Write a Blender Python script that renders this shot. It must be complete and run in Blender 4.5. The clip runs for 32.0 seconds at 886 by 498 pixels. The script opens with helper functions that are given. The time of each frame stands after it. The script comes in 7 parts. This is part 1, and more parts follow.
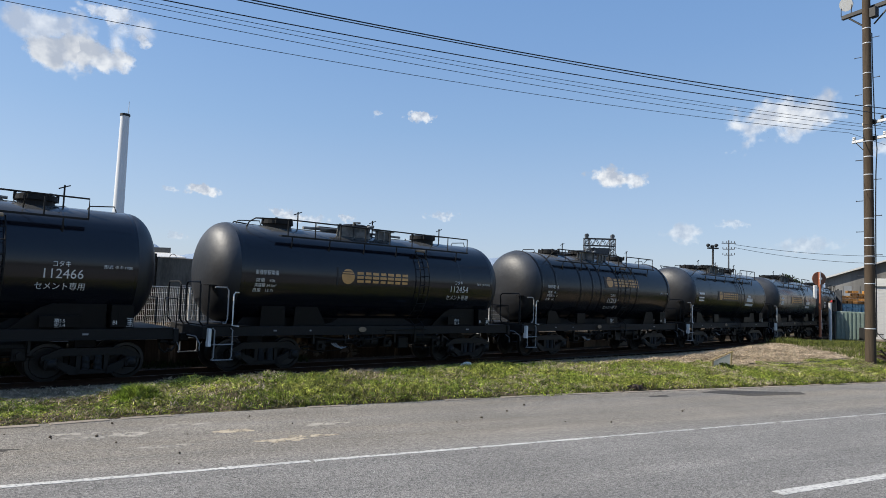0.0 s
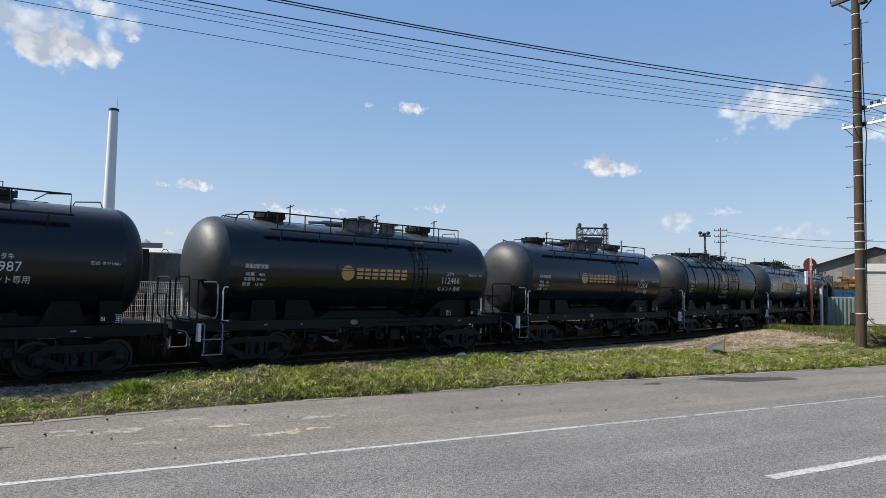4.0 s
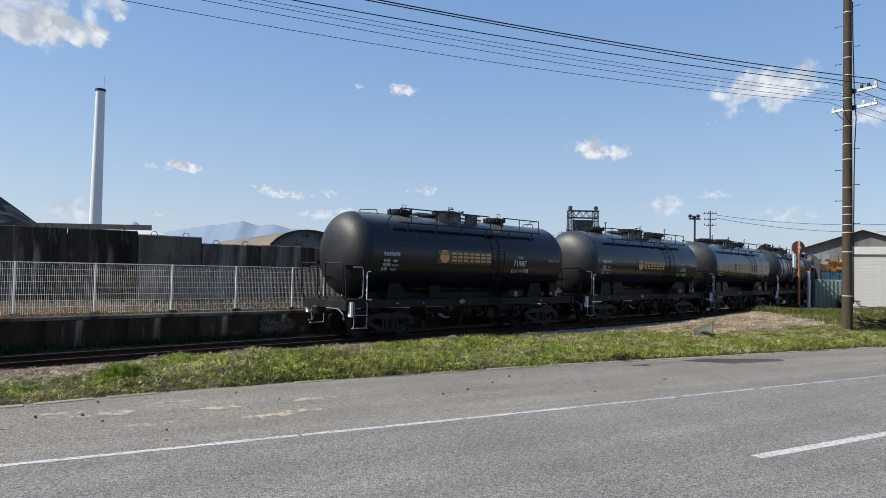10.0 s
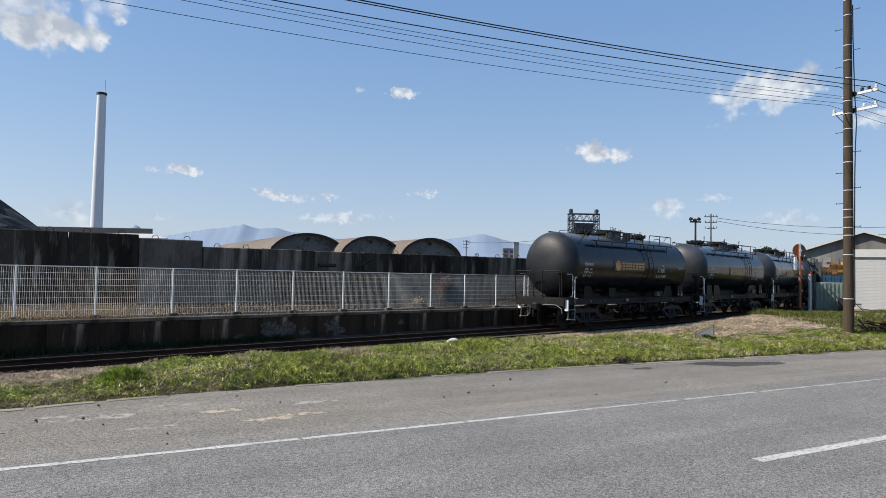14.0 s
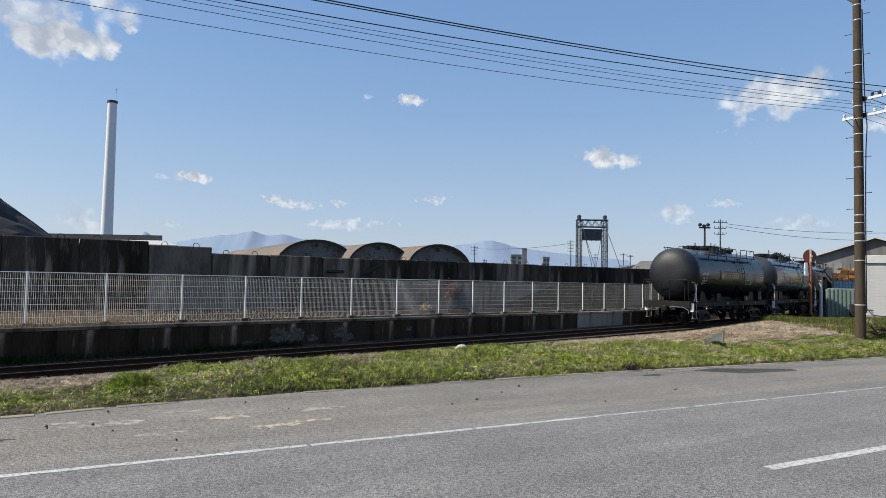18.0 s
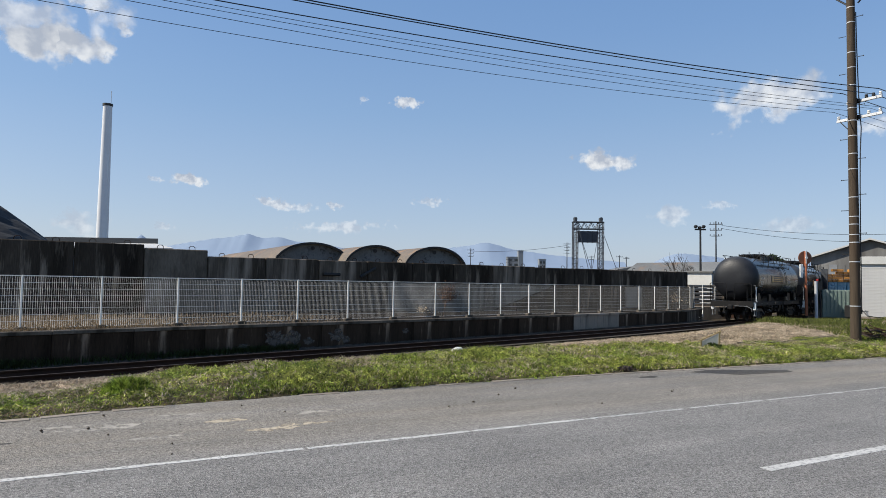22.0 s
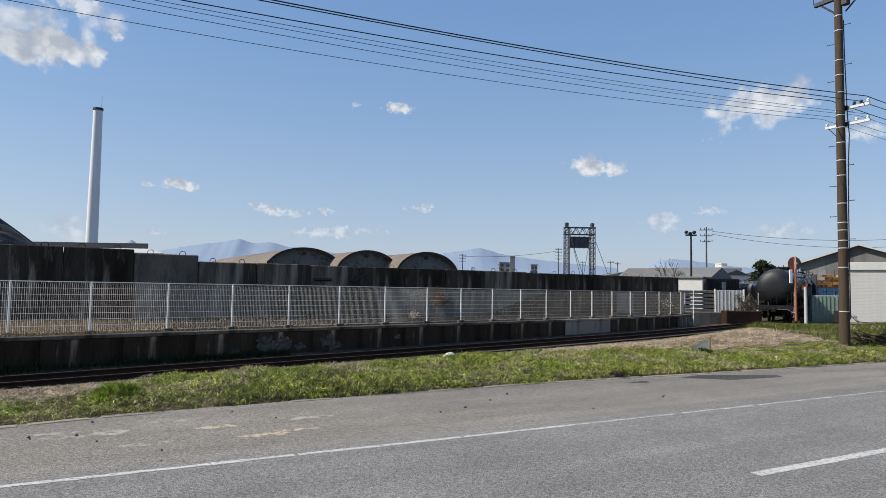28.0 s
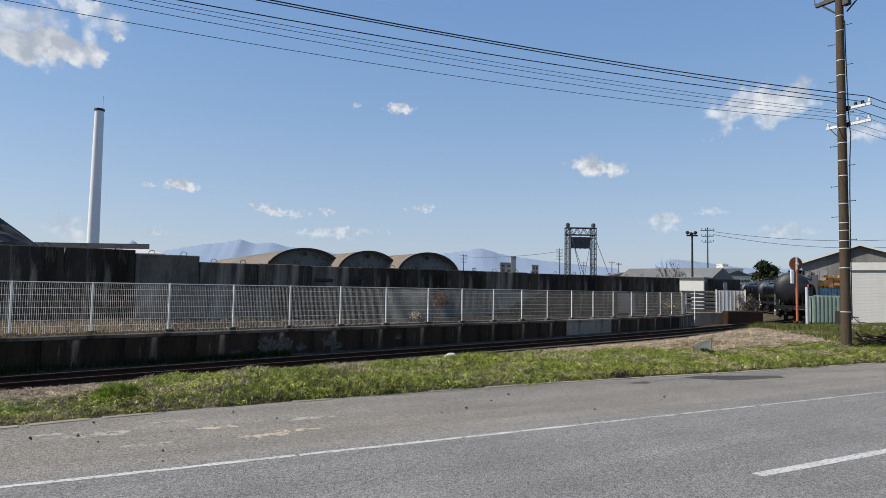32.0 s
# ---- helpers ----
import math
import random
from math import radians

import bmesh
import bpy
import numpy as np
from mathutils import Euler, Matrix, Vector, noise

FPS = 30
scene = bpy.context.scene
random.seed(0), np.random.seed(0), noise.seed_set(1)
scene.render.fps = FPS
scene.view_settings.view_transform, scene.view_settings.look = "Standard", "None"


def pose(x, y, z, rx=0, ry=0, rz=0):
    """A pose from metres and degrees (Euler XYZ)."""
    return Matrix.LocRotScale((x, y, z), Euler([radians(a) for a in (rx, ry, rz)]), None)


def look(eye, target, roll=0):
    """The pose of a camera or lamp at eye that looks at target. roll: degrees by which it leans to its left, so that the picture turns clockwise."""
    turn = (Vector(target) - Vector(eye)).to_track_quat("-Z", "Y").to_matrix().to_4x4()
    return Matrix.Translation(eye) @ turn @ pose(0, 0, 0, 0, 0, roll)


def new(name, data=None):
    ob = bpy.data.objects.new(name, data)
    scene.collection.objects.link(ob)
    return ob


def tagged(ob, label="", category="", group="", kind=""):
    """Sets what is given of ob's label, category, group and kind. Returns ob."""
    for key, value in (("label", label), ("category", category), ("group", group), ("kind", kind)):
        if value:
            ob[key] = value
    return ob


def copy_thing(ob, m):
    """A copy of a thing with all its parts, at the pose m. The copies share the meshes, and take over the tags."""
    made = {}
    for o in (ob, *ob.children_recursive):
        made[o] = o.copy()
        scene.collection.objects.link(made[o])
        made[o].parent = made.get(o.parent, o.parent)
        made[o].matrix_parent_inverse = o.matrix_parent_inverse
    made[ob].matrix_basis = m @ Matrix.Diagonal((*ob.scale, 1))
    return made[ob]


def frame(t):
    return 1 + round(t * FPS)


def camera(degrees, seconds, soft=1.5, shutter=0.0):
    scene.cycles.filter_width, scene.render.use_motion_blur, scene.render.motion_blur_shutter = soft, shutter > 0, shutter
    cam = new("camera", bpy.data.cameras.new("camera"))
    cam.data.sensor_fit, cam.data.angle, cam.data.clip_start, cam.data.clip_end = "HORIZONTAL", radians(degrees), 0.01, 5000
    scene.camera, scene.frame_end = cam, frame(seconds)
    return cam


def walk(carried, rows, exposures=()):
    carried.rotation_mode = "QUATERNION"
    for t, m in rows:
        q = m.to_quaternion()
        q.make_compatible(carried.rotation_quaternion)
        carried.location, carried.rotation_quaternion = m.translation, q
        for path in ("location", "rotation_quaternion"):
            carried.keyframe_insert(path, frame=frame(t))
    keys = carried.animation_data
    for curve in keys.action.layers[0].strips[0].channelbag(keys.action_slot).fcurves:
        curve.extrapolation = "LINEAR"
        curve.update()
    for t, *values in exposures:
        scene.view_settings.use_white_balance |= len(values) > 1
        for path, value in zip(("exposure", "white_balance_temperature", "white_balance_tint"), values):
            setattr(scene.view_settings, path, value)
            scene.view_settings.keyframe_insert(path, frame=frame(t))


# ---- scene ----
# ---- camera: handheld at one spot beside the road ----
EYE_Z = 2.227
cam = camera(68.58, 32.0, soft=0.8)


def aim(turn, tilt, lean):
    """The camera's pose: degrees to the left, up, and of lean to the left."""
    return pose(0, 0, EYE_Z, 90 + tilt, 0, turn) @ pose(0, 0, 0, 0, 0, lean)


walk(cam, [
    (0, aim(1.60, 4.21, 2.03)), (0.5, aim(1.53, 4.38, 1.95)), (1, aim(1.45, 4.46, 1.83)), (1.5, aim(1.35, 4.39, 1.69)),
    (2, aim(1.24, 4.18, 1.57)), (2.5, aim(1.14, 3.94, 1.46)), (3, aim(1.06, 3.75, 1.37)), (3.5, aim(1.00, 3.61, 1.27)),
    (5.5, aim(0.98, 3.06, 1.09)), (6, aim(0.97, 2.96, 1.09)), (6.5, aim(0.95, 2.87, 1.10)), (7, aim(0.91, 2.78, 1.11)),
    (7.5, aim(0.87, 2.69, 1.11)), (8, aim(0.83, 2.56, 1.12)), (8.5, aim(0.74, 2.42, 1.12)), (9, aim(0.60, 2.26, 1.11)),
    (9.5, aim(0.38, 2.10, 1.14)), (10, aim(0.15, 1.95, 1.21)), (10.5, aim(-0.04, 1.82, 1.25)), (11, aim(-0.13, 1.72, 1.24)),
    (11.5, aim(-0.16, 1.66, 1.21)), (12, aim(-0.16, 1.67, 1.16)), (12.5, aim(-0.16, 1.75, 1.12)), (13, aim(-0.12, 1.88, 1.11)),
    (13.5, aim(0.01, 2.05, 1.13)), (14, aim(0.22, 2.23, 1.16)), (14.5, aim(0.49, 2.42, 1.19)), (16.5, aim(1.04, 2.69, 1.21)),
    (17, aim(1.06, 2.73, 1.18)), (17.5, aim(1.03, 2.76, 1.14)), (18, aim(0.94, 2.77, 1.11)), (18.5, aim(0.82, 2.77, 1.09)),
    (19, aim(0.70, 2.74, 1.09)), (19.5, aim(0.63, 2.72, 1.09)), (20, aim(0.61, 2.74, 1.07)), (20.5, aim(0.61, 2.78, 1.03)),
    (21, aim(0.63, 2.85, 1.00)), (21.5, aim(0.63, 2.93, 0.96)), (22, aim(0.62, 2.99, 0.95)), (22.5, aim(0.58, 3.03, 0.94)),
    (23, aim(0.51, 3.07, 0.93)), (23.5, aim(0.43, 3.11, 0.93)), (24, aim(0.35, 3.18, 0.92)), (24.5, aim(0.28, 3.27, 0.90)),
    (25, aim(0.20, 3.37, 0.88)), (25.5, aim(0.11, 3.46, 0.86)), (27.5, aim(-0.10, 3.46, 0.97)), (28, aim(-0.09, 3.47, 0.97)),
    (28.5, aim(-0.11, 3.47, 0.96)), (29, aim(-0.13, 3.46, 0.95)), (29.5, aim(-0.13, 3.44, 0.96)), (30, aim(-0.09, 3.42, 0.99)),
    (30.5, aim(-0.04, 3.43, 1.01)), (31, aim(0.01, 3.46, 1.01)), (31.5, aim(0.02, 3.48, 0.99)), (32, aim(-0.00, 3.51, 0.96)),
], exposures=[(0, 0.40), (9, 0.38), (32, 0.25)])

# ---- world and sun ----
SUN_AZ = radians(187)      # counter-clockwise from +x
SUN_EL = radians(41)
world = bpy.data.worlds.new("sky")
scene.world = world
world.use_nodes = True
wn = world.node_tree.nodes
wl = world.node_tree.links
sky = wn.new("ShaderNodeTexSky")
sky.sky_type = "NISHITA"
sky.sun_disc = False
sky.sun_elevation = SUN_EL
sky.sun_rotation = radians(90) - SUN_AZ
sky.air_density, sky.dust_density, sky.ozone_density = 1.0, 1.1, 3.0
wn["Background"].inputs["Strength"].default_value = 0.105
thin_haze = wn.new("ShaderNodeMix")
thin_haze.data_type = "RGBA"
thin_haze.inputs["Factor"].default_value = 0.65
# paler towards the horizon, deeper blue overhead
up = wn.new("ShaderNodeTexCoord")
split = wn.new("ShaderNodeSeparateXYZ")
wl.new(up.outputs["Generated"], split.inputs["Vector"])
fade = wn.new("ShaderNodeValToRGB")
for at, tone in ((0.0, (0.78, 0.88, 1.06)), (0.10, (0.60, 0.77, 1.04)), (0.25, (0.395, 0.635, 1.01)), (0.36, (0.305, 0.55, 0.99)), (0.50, (0.235, 0.48, 0.95)), (1.0, (0.17, 0.39, 0.88))):
    e = fade.color_ramp.elements[0] if at == 0.0 else (fade.color_ramp.elements[-1] if at == 1.0 else fade.color_ramp.elements.new(at))
    e.color = (*tone, 1.0)
wl.new(split.outputs["Z"], fade.inputs["Fac"])
gain = wn.new("ShaderNodeVectorMath")
gain.operation = "SCALE"
gain.inputs["Scale"].default_value = 5.6
wl.new(fade.outputs["Color"], gain.inputs[0])
wl.new(gain.outputs["Vector"], thin_haze.inputs["B"])
wl.new(sky.outputs["Color"], thin_haze.inputs["A"])
wl.new(thin_haze.outputs["Result"], wn["Background"].inputs["Color"])
sun_data = bpy.data.lights.new("sun", "SUN")
sun_data.energy, sun_data.angle, sun_data.color = 4.95, radians(0.53), (1.0, 0.93, 0.81)
sun = new("sun", sun_data)
sun_way = Vector((math.cos(SUN_AZ) * math.cos(SUN_EL), math.sin(SUN_AZ) * math.cos(SUN_EL), math.sin(SUN_EL)))
sun.matrix_basis = look(sun_way * 50, (0, 0, 0))


# ---- materials ----
def mat(name, color, rough=0.7, metal=0.0, scale=6.0, vary=0.25, color2=None, bump=0.0, bump_scale=None, spot=None, spot_at=0.62, spot_soft=0.06,
        stretch=(1, 1, 1), spec=None, rand=0.0, coat=0.0, spot_scale=0.35, dust=None, dust_from=0.5, dust_to=1.0, thin=False):
    """Principled surface with fine grain, a broad second colour and optional stains, at world size."""
    m = bpy.data.materials.new(name)
    m.use_nodes = True
    n, l = m.node_tree.nodes, m.node_tree.links
    b = n["Principled BSDF"]
    tc = n.new("ShaderNodeTexCoord")
    mp = n.new("ShaderNodeMapping")
    mp.inputs["Scale"].default_value = stretch
    l.new(tc.outputs["Object"], mp.inputs["Vector"])

    def noise_tex(s, detail=6.0, r=0.6):
        t = n.new("ShaderNodeTexNoise")
        t.inputs["Scale"].default_value, t.inputs["Detail"].default_value, t.inputs["Roughness"].default_value = s, detail, r
        l.new(mp.outputs["Vector"], t.inputs["Vector"])
        return t.outputs["Fac"]

    def ramp(fac, a, c):
        r = n.new("ShaderNodeMapRange")
        r.inputs["From Min"].default_value, r.inputs["From Max"].default_value = a, c
        l.new(fac, r.inputs["Value"])
        return r.outputs["Result"]

    def mix(fac, a, c, kind="MIX"):
        x = n.new("ShaderNodeMix")
        x.data_type, x.blend_type = "RGBA", kind
        for sock, v in ((x.inputs["Factor"], fac), (x.inputs["A"], a), (x.inputs["B"], c)):
            if hasattr(v, "is_output"):
                l.new(v, sock)
            else:
                sock.default_value = v if isinstance(v, float) else (*v, 1.0)
        return x.outputs["Result"]

    base = mix(ramp(noise_tex(scale * 0.13), 0.35, 0.65), color, color2 or tuple(c * (1 - vary) for c in color))
    fine = noise_tex(scale * 4)
    dark = tuple(1 - vary * 0.8 for _ in range(3))
    base = mix(ramp(fine, 0.3, 0.7), base, mix(1.0, base, dark, "MULTIPLY"))
    if spot:
        base = mix(ramp(noise_tex(scale * spot_scale, 8.0, 0.65), spot_at - spot_soft, spot_at + spot_soft), base, spot)
    if rand:
        oi = n.new("ShaderNodeObjectInfo")
        v = n.new("ShaderNodeHueSaturation")
        l.new(ramp(oi.outputs["Random"], 0.0, 1.0), v.inputs["Value"])
        mr = v.inputs["Value"].links[0].from_node
        mr.inputs["To Min"].default_value, mr.inputs["To Max"].default_value = 1 - rand, 1 + rand
        l.new(base, v.inputs["Color"])
        base = v.outputs["Color"]
    # tints faces by how far they look up, broken by noise
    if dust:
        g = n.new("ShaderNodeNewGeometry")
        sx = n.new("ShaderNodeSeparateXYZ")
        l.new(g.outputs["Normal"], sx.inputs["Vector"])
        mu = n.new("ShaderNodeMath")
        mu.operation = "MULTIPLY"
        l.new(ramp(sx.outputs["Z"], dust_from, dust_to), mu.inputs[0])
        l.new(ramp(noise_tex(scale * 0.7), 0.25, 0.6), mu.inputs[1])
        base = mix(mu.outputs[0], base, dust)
    l.new(base, b.inputs["Base Color"])
    rr = n.new("ShaderNodeMapRange")
    rr.inputs["To Min"].default_value, rr.inputs["To Max"].default_value = max(0.02, rough - 0.1), min(1.0, rough + 0.1)
    l.new(noise_tex(scale * 0.6), rr.inputs["Value"])
    l.new(rr.outputs["Result"], b.inputs["Roughness"])
    b.inputs["Metallic"].default_value = metal
    if spec is not None:
        b.inputs["Specular IOR Level"].default_value = spec
    if coat:
        b.inputs["Coat Weight"].default_value = coat
    if thin:
        # lies in broken flecks, so the ground shows between them
        l.new(ramp(noise_tex(scale * 0.45, 8.0, 0.7), 0.40, 0.54), b.inputs["Alpha"])
    if bump:
        bp = n.new("ShaderNodeBump")
        bp.inputs["Strength"].default_value, bp.inputs["Distance"].default_value = min(1.0, bump), 0.02
        l.new(noise_tex(bump_scale or scale * 3), bp.inputs["Height"])
        l.new(bp.outputs["Normal"], b.inputs["Normal"])
    return m


def asphalt(name, color, color2):
    """Chip-seal: pale and dark chips, broad worn tracks along the road, faint stains."""
    m = bpy.data.materials.new(name)
    m.use_nodes = True
    n, l = m.node_tree.nodes, m.node_tree.links
    b = n["Principled BSDF"]
    tc = n.new("ShaderNodeTexCoord")
    turn = n.new("ShaderNodeMapping")
    turn.inputs["Rotation"].default_value = (0, 0, radians(-28.3))
    l.new(tc.outputs["Object"], turn.inputs["Vector"])
    along = n.new("ShaderNodeMapping")
    along.inputs["Scale"].default_value = (0.06, 1.3, 1)
    l.new(turn.outputs["Vector"], along.inputs["Vector"])

    def tex(vec, s, detail, r, lo, hi, a, c):
        t = n.new("ShaderNodeTexNoise")
        t.inputs["Scale"].default_value, t.inputs["Detail"].default_value, t.inputs["Roughness"].default_value = s, detail, r
        l.new(vec, t.inputs["Vector"])
        q = n.new("ShaderNodeMapRange")
        for key, v in (("From Min", lo), ("From Max", hi), ("To Min", a), ("To Max", c)):
            q.inputs[key].default_value = v
        l.new(t.outputs["Fac"], q.inputs["Value"])
        return q.outputs["Result"]

    def scaled(col, fac):
        x = n.new("ShaderNodeMix")
        x.data_type, x.blend_type = "RGBA", "MULTIPLY"
        x.inputs["Factor"].default_value = 1.0
        l.new(col, x.inputs["A"])
        l.new(fac, x.inputs["B"])
        return x.outputs["Result"]

    x = n.new("ShaderNodeMix")
    x.data_type = "RGBA"
    x.inputs["A"].default_value, x.inputs["B"].default_value = (*color, 1), (*color2, 1)
    l.new(tex(along.outputs["Vector"], 1.0, 5, 0.6, 0.38, 0.62, 0, 1), x.inputs["Factor"])
    col = x.outputs["Result"]
    vo = n.new("ShaderNodeTexVoronoi")
    vo.inputs["Scale"].default_value = 75
    l.new(turn.outputs["Vector"], vo.inputs["Vector"])
    chips = n.new("ShaderNodeMapRange")
    for key, v in (("From Min", 0.0), ("From Max", 1.0), ("To Min", 0.4), ("To Max", 1.6)):
        chips.inputs[key].default_value = v
    sep = n.new("ShaderNodeSeparateColor")
    l.new(vo.outputs["Color"], sep.inputs["Color"])
    l.new(sep.outputs["Red"], chips.inputs["Value"])
    col = scaled(col, chips.outputs["Result"])
    col = scaled(col, tex(turn.outputs["Vector"], 18, 5, 0.75, 0.3, 0.7, 0.70, 1.30))
    col = scaled(col, tex(turn.outputs["Vector"], 0.5, 6, 0.6, 0.35, 0.65, 0.92, 1.08))
    side = n.new("ShaderNodeSeparateXYZ")
    l.new(turn.outputs["Vector"], side.inputs["Vector"])
    q = n.new("ShaderNodeMapRange")
    for key, v in (("From Min", 8.4), ("From Max", 9.6)):
        q.inputs[key].default_value = v
    l.new(side.outputs["Y"], q.inputs["Value"])
    mu = n.new("ShaderNodeMath")
    mu.operation = "MULTIPLY"
    l.new(q.outputs["Result"], mu.inputs[0])
    l.new(tex(along.outputs["Vector"], 0.8, 6, 0.65, 0.3, 0.6, 0.25, 1), mu.inputs[1])
    x = n.new("ShaderNodeMix")
    x.data_type, x.blend_type = "RGBA", "MULTIPLY"
    x.inputs["B"].default_value = (1.09, 1.02, 0.91, 1)
    l.new(mu.outputs[0], x.inputs["Factor"])
    l.new(col, x.inputs["A"])
    col = x.outputs["Result"]
    l.new(col, b.inputs["Base Color"])
    b.inputs["Roughness"].default_value = 0.9
    b.inputs["Specular IOR Level"].default_value = 0.25
    bp = n.new("ShaderNodeBump")
    bp.inputs["Strength"].default_value, bp.inputs["Distance"].default_value = 0.7, 0.012
    l.new(vo.outputs["Distance"], bp.inputs["Height"])
    l.new(bp.outputs["Normal"], b.inputs["Normal"])
    return m


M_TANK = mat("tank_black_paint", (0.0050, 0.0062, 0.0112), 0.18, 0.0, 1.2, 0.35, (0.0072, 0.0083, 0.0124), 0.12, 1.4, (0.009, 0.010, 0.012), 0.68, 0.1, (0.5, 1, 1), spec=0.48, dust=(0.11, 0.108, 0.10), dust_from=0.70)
# bluish upward tint: dust, and the sky's sheen painted with it
M_TANK_END = mat("dust_and_sheen_black_paint", (0.0075, 0.0086, 0.0125), 0.50, 0.0, 1.6, 0.35, (0.0110, 0.0122, 0.0155), 0.3, 9.0, (0.026, 0.027, 0.029), 0.62, 0.12, spec=0.5, dust=(0.060, 0.067, 0.079), dust_from=0.05, dust_to=0.75)
# mottling and grey upward tint paint the dome's soft sheen into the colour
M_TANK_REAR = mat("sheen_mottled_black_paint", (0.0044, 0.0054, 0.0086), 0.52, 0.0, 2.2, 0.4, (0.0068, 0.0078, 0.0112), 0.35, 9.0, (0.018, 0.0192, 0.021), 0.62, 0.10, spec=0.40, dust=(0.044, 0.046, 0.049), dust_from=0.35, dust_to=0.9)
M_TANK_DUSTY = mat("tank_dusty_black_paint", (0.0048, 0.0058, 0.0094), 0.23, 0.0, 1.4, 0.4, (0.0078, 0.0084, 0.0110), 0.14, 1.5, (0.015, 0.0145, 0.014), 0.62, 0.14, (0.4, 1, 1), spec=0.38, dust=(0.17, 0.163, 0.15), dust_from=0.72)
M_FRAME = mat("underframe_black", (0.0100, 0.0096, 0.0098), 0.62, 0.0, 3.0, 0.4, (0.007, 0.0068, 0.0066), 0.15, None, (0.030, 0.025, 0.021), 0.66, spec=0.25)
M_BOGIE = mat("bogie_grimy_steel", (0.0100, 0.0090, 0.0084), 0.5, 0.0, 6.0, 0.5, (0.006, 0.0055, 0.005), 0.3, None, (0.040, 0.033, 0.026), 0.72, spec=0.25, dust=(0.035, 0.032, 0.028), dust_from=0.5)
M_WHEEL = mat("wheel_steel", (0.016, 0.0145, 0.0135), 0.45, 0.2, 8.0, 0.4, (0.009, 0.008, 0.0075), 0.2)
M_TREAD = mat("bright_tread_steel", (0.55, 0.53, 0.5), 0.3, 1.0, 10.0, 0.2)
M_RAILHEAD = mat("railhead_steel", (0.11, 0.082, 0.065), 0.55, 0.4, 10.0, 0.3, (0.07, 0.048, 0.035))
M_RUST = mat("rusty_steel", (0.036, 0.022, 0.016), 0.8, 0.2, 8.0, 0.4, (0.055, 0.032, 0.021), 0.3, spec=0.08)
M_WHITE = mat("white_paint", (0.78, 0.78, 0.76), 0.5, 0.0, 9.0, 0.12, None, 0.0, None, (0.45, 0.42, 0.38), 0.7)
M_LETTER = mat("white_lettering", (0.72, 0.72, 0.70), 0.5, 0.0, 5.0, 0.2)
M_GOLD = mat("gold_lettering", (0.62, 0.34, 0.12), 0.45, 0.0, 5.0, 0.2, (0.50, 0.26, 0.085))
M_GOLD_BACK = mat("brown_logo_panel", (0.055, 0.034, 0.020), 0.5, 0.0, 3.0, 0.3, (0.085, 0.052, 0.028))
M_GREYBOX = mat("grey_paint", (0.0052, 0.0051, 0.0050), 0.45, 0.0, 4.0, 0.3, (0.0038, 0.0037, 0.0036), 0.1, None, (0.015, 0.014, 0.0135), 0.66, 0.1, spec=0.12)
M_DUSTED = mat("cement_dusted_steel", (0.05, 0.05, 0.048), 0.8, 0.0, 5.0, 0.4, (0.11, 0.108, 0.10), 0.3, None, (0.26, 0.255, 0.24), 0.56, 0.12, dust=(0.34, 0.33, 0.31), dust_from=0.3)
M_RUST_PALE = mat("rubbed_steel", (0.32, 0.25, 0.17), 0.6, 0.2, 8.0, 0.4, (0.18, 0.13, 0.09), 0.2)
M_LIGHTGREY = mat("light_grey_paint", (0.30, 0.31, 0.32), 0.5, 0.0, 4.0, 0.3)
M_ASPHALT = asphalt("asphalt", (0.222, 0.211, 0.195), (0.180, 0.172, 0.161))
M_PATCH = asphalt("asphalt_patch", (0.078, 0.075, 0.072), (0.06, 0.058, 0.056))
M_LINE = mat("road_paint", (0.64, 0.62, 0.58), 0.75, 0.0, 12.0, 0.25, None, 0.3, 60.0, (0.19, 0.185, 0.175), 0.57, 0.06, spot_scale=1.4)
M_LINE_WORN = mat("worn_road_paint", (0.60, 0.585, 0.55), 0.8, 0.0, 12.0, 0.3, None, 0.3, 60.0, (0.19, 0.185, 0.175), 0.54, 0.08, spot_scale=1.0)
M_SAND = mat("sand", (0.50, 0.425, 0.315), 0.95, 0.0, 12.0, 0.3, (0.40, 0.335, 0.245), 0.4, thin=True)
M_DUST = mat("pale_road_dust", (0.40, 0.365, 0.31), 0.95, 0.0, 10.0, 0.3, (0.32, 0.295, 0.255), 0.2, thin=True)
M_SOIL = mat("soil_and_litter", (0.105, 0.086, 0.052), 0.95, 0.0, 8.0, 0.45, (0.062, 0.056, 0.030), 0.7, 30.0, (0.25, 0.19, 0.125), 0.60, 0.08, spot_scale=0.25, spec=0.08)
M_BALLAST = mat("ballast_bed", (0.115, 0.098, 0.08), 0.95, 0.0, 14.0, 0.5, (0.06, 0.052, 0.042), 0.8, 45.0, spec=0.08)
M_STONE = mat("ballast_stone", (0.145, 0.118, 0.090), 0.9, 0.0, 14.0, 0.5, (0.055, 0.044, 0.033), 0.3, spec=0.08)
M_RENDER = mat("bare_render_patch", (0.16, 0.135, 0.11), 0.95, 0.0, 9.0, 0.4, (0.10, 0.082, 0.066), 0.4, 30.0, thin=True)
M_SLEEPER = mat("old_sleeper_wood", (0.06, 0.045, 0.034), 0.9, 0.0, 9.0, 0.4, (0.09, 0.07, 0.05), 0.4, spec=0.08)
M_CONCRETE = mat("stained_concrete", (0.215, 0.180, 0.142), 0.9, 0.0, 2.5, 0.4, (0.108, 0.090, 0.070), 0.4, 20.0, (0.045, 0.037, 0.028), 0.58, 0.10, (1.6, 1.6, 0.4), rand=0.16, spec=0.08)
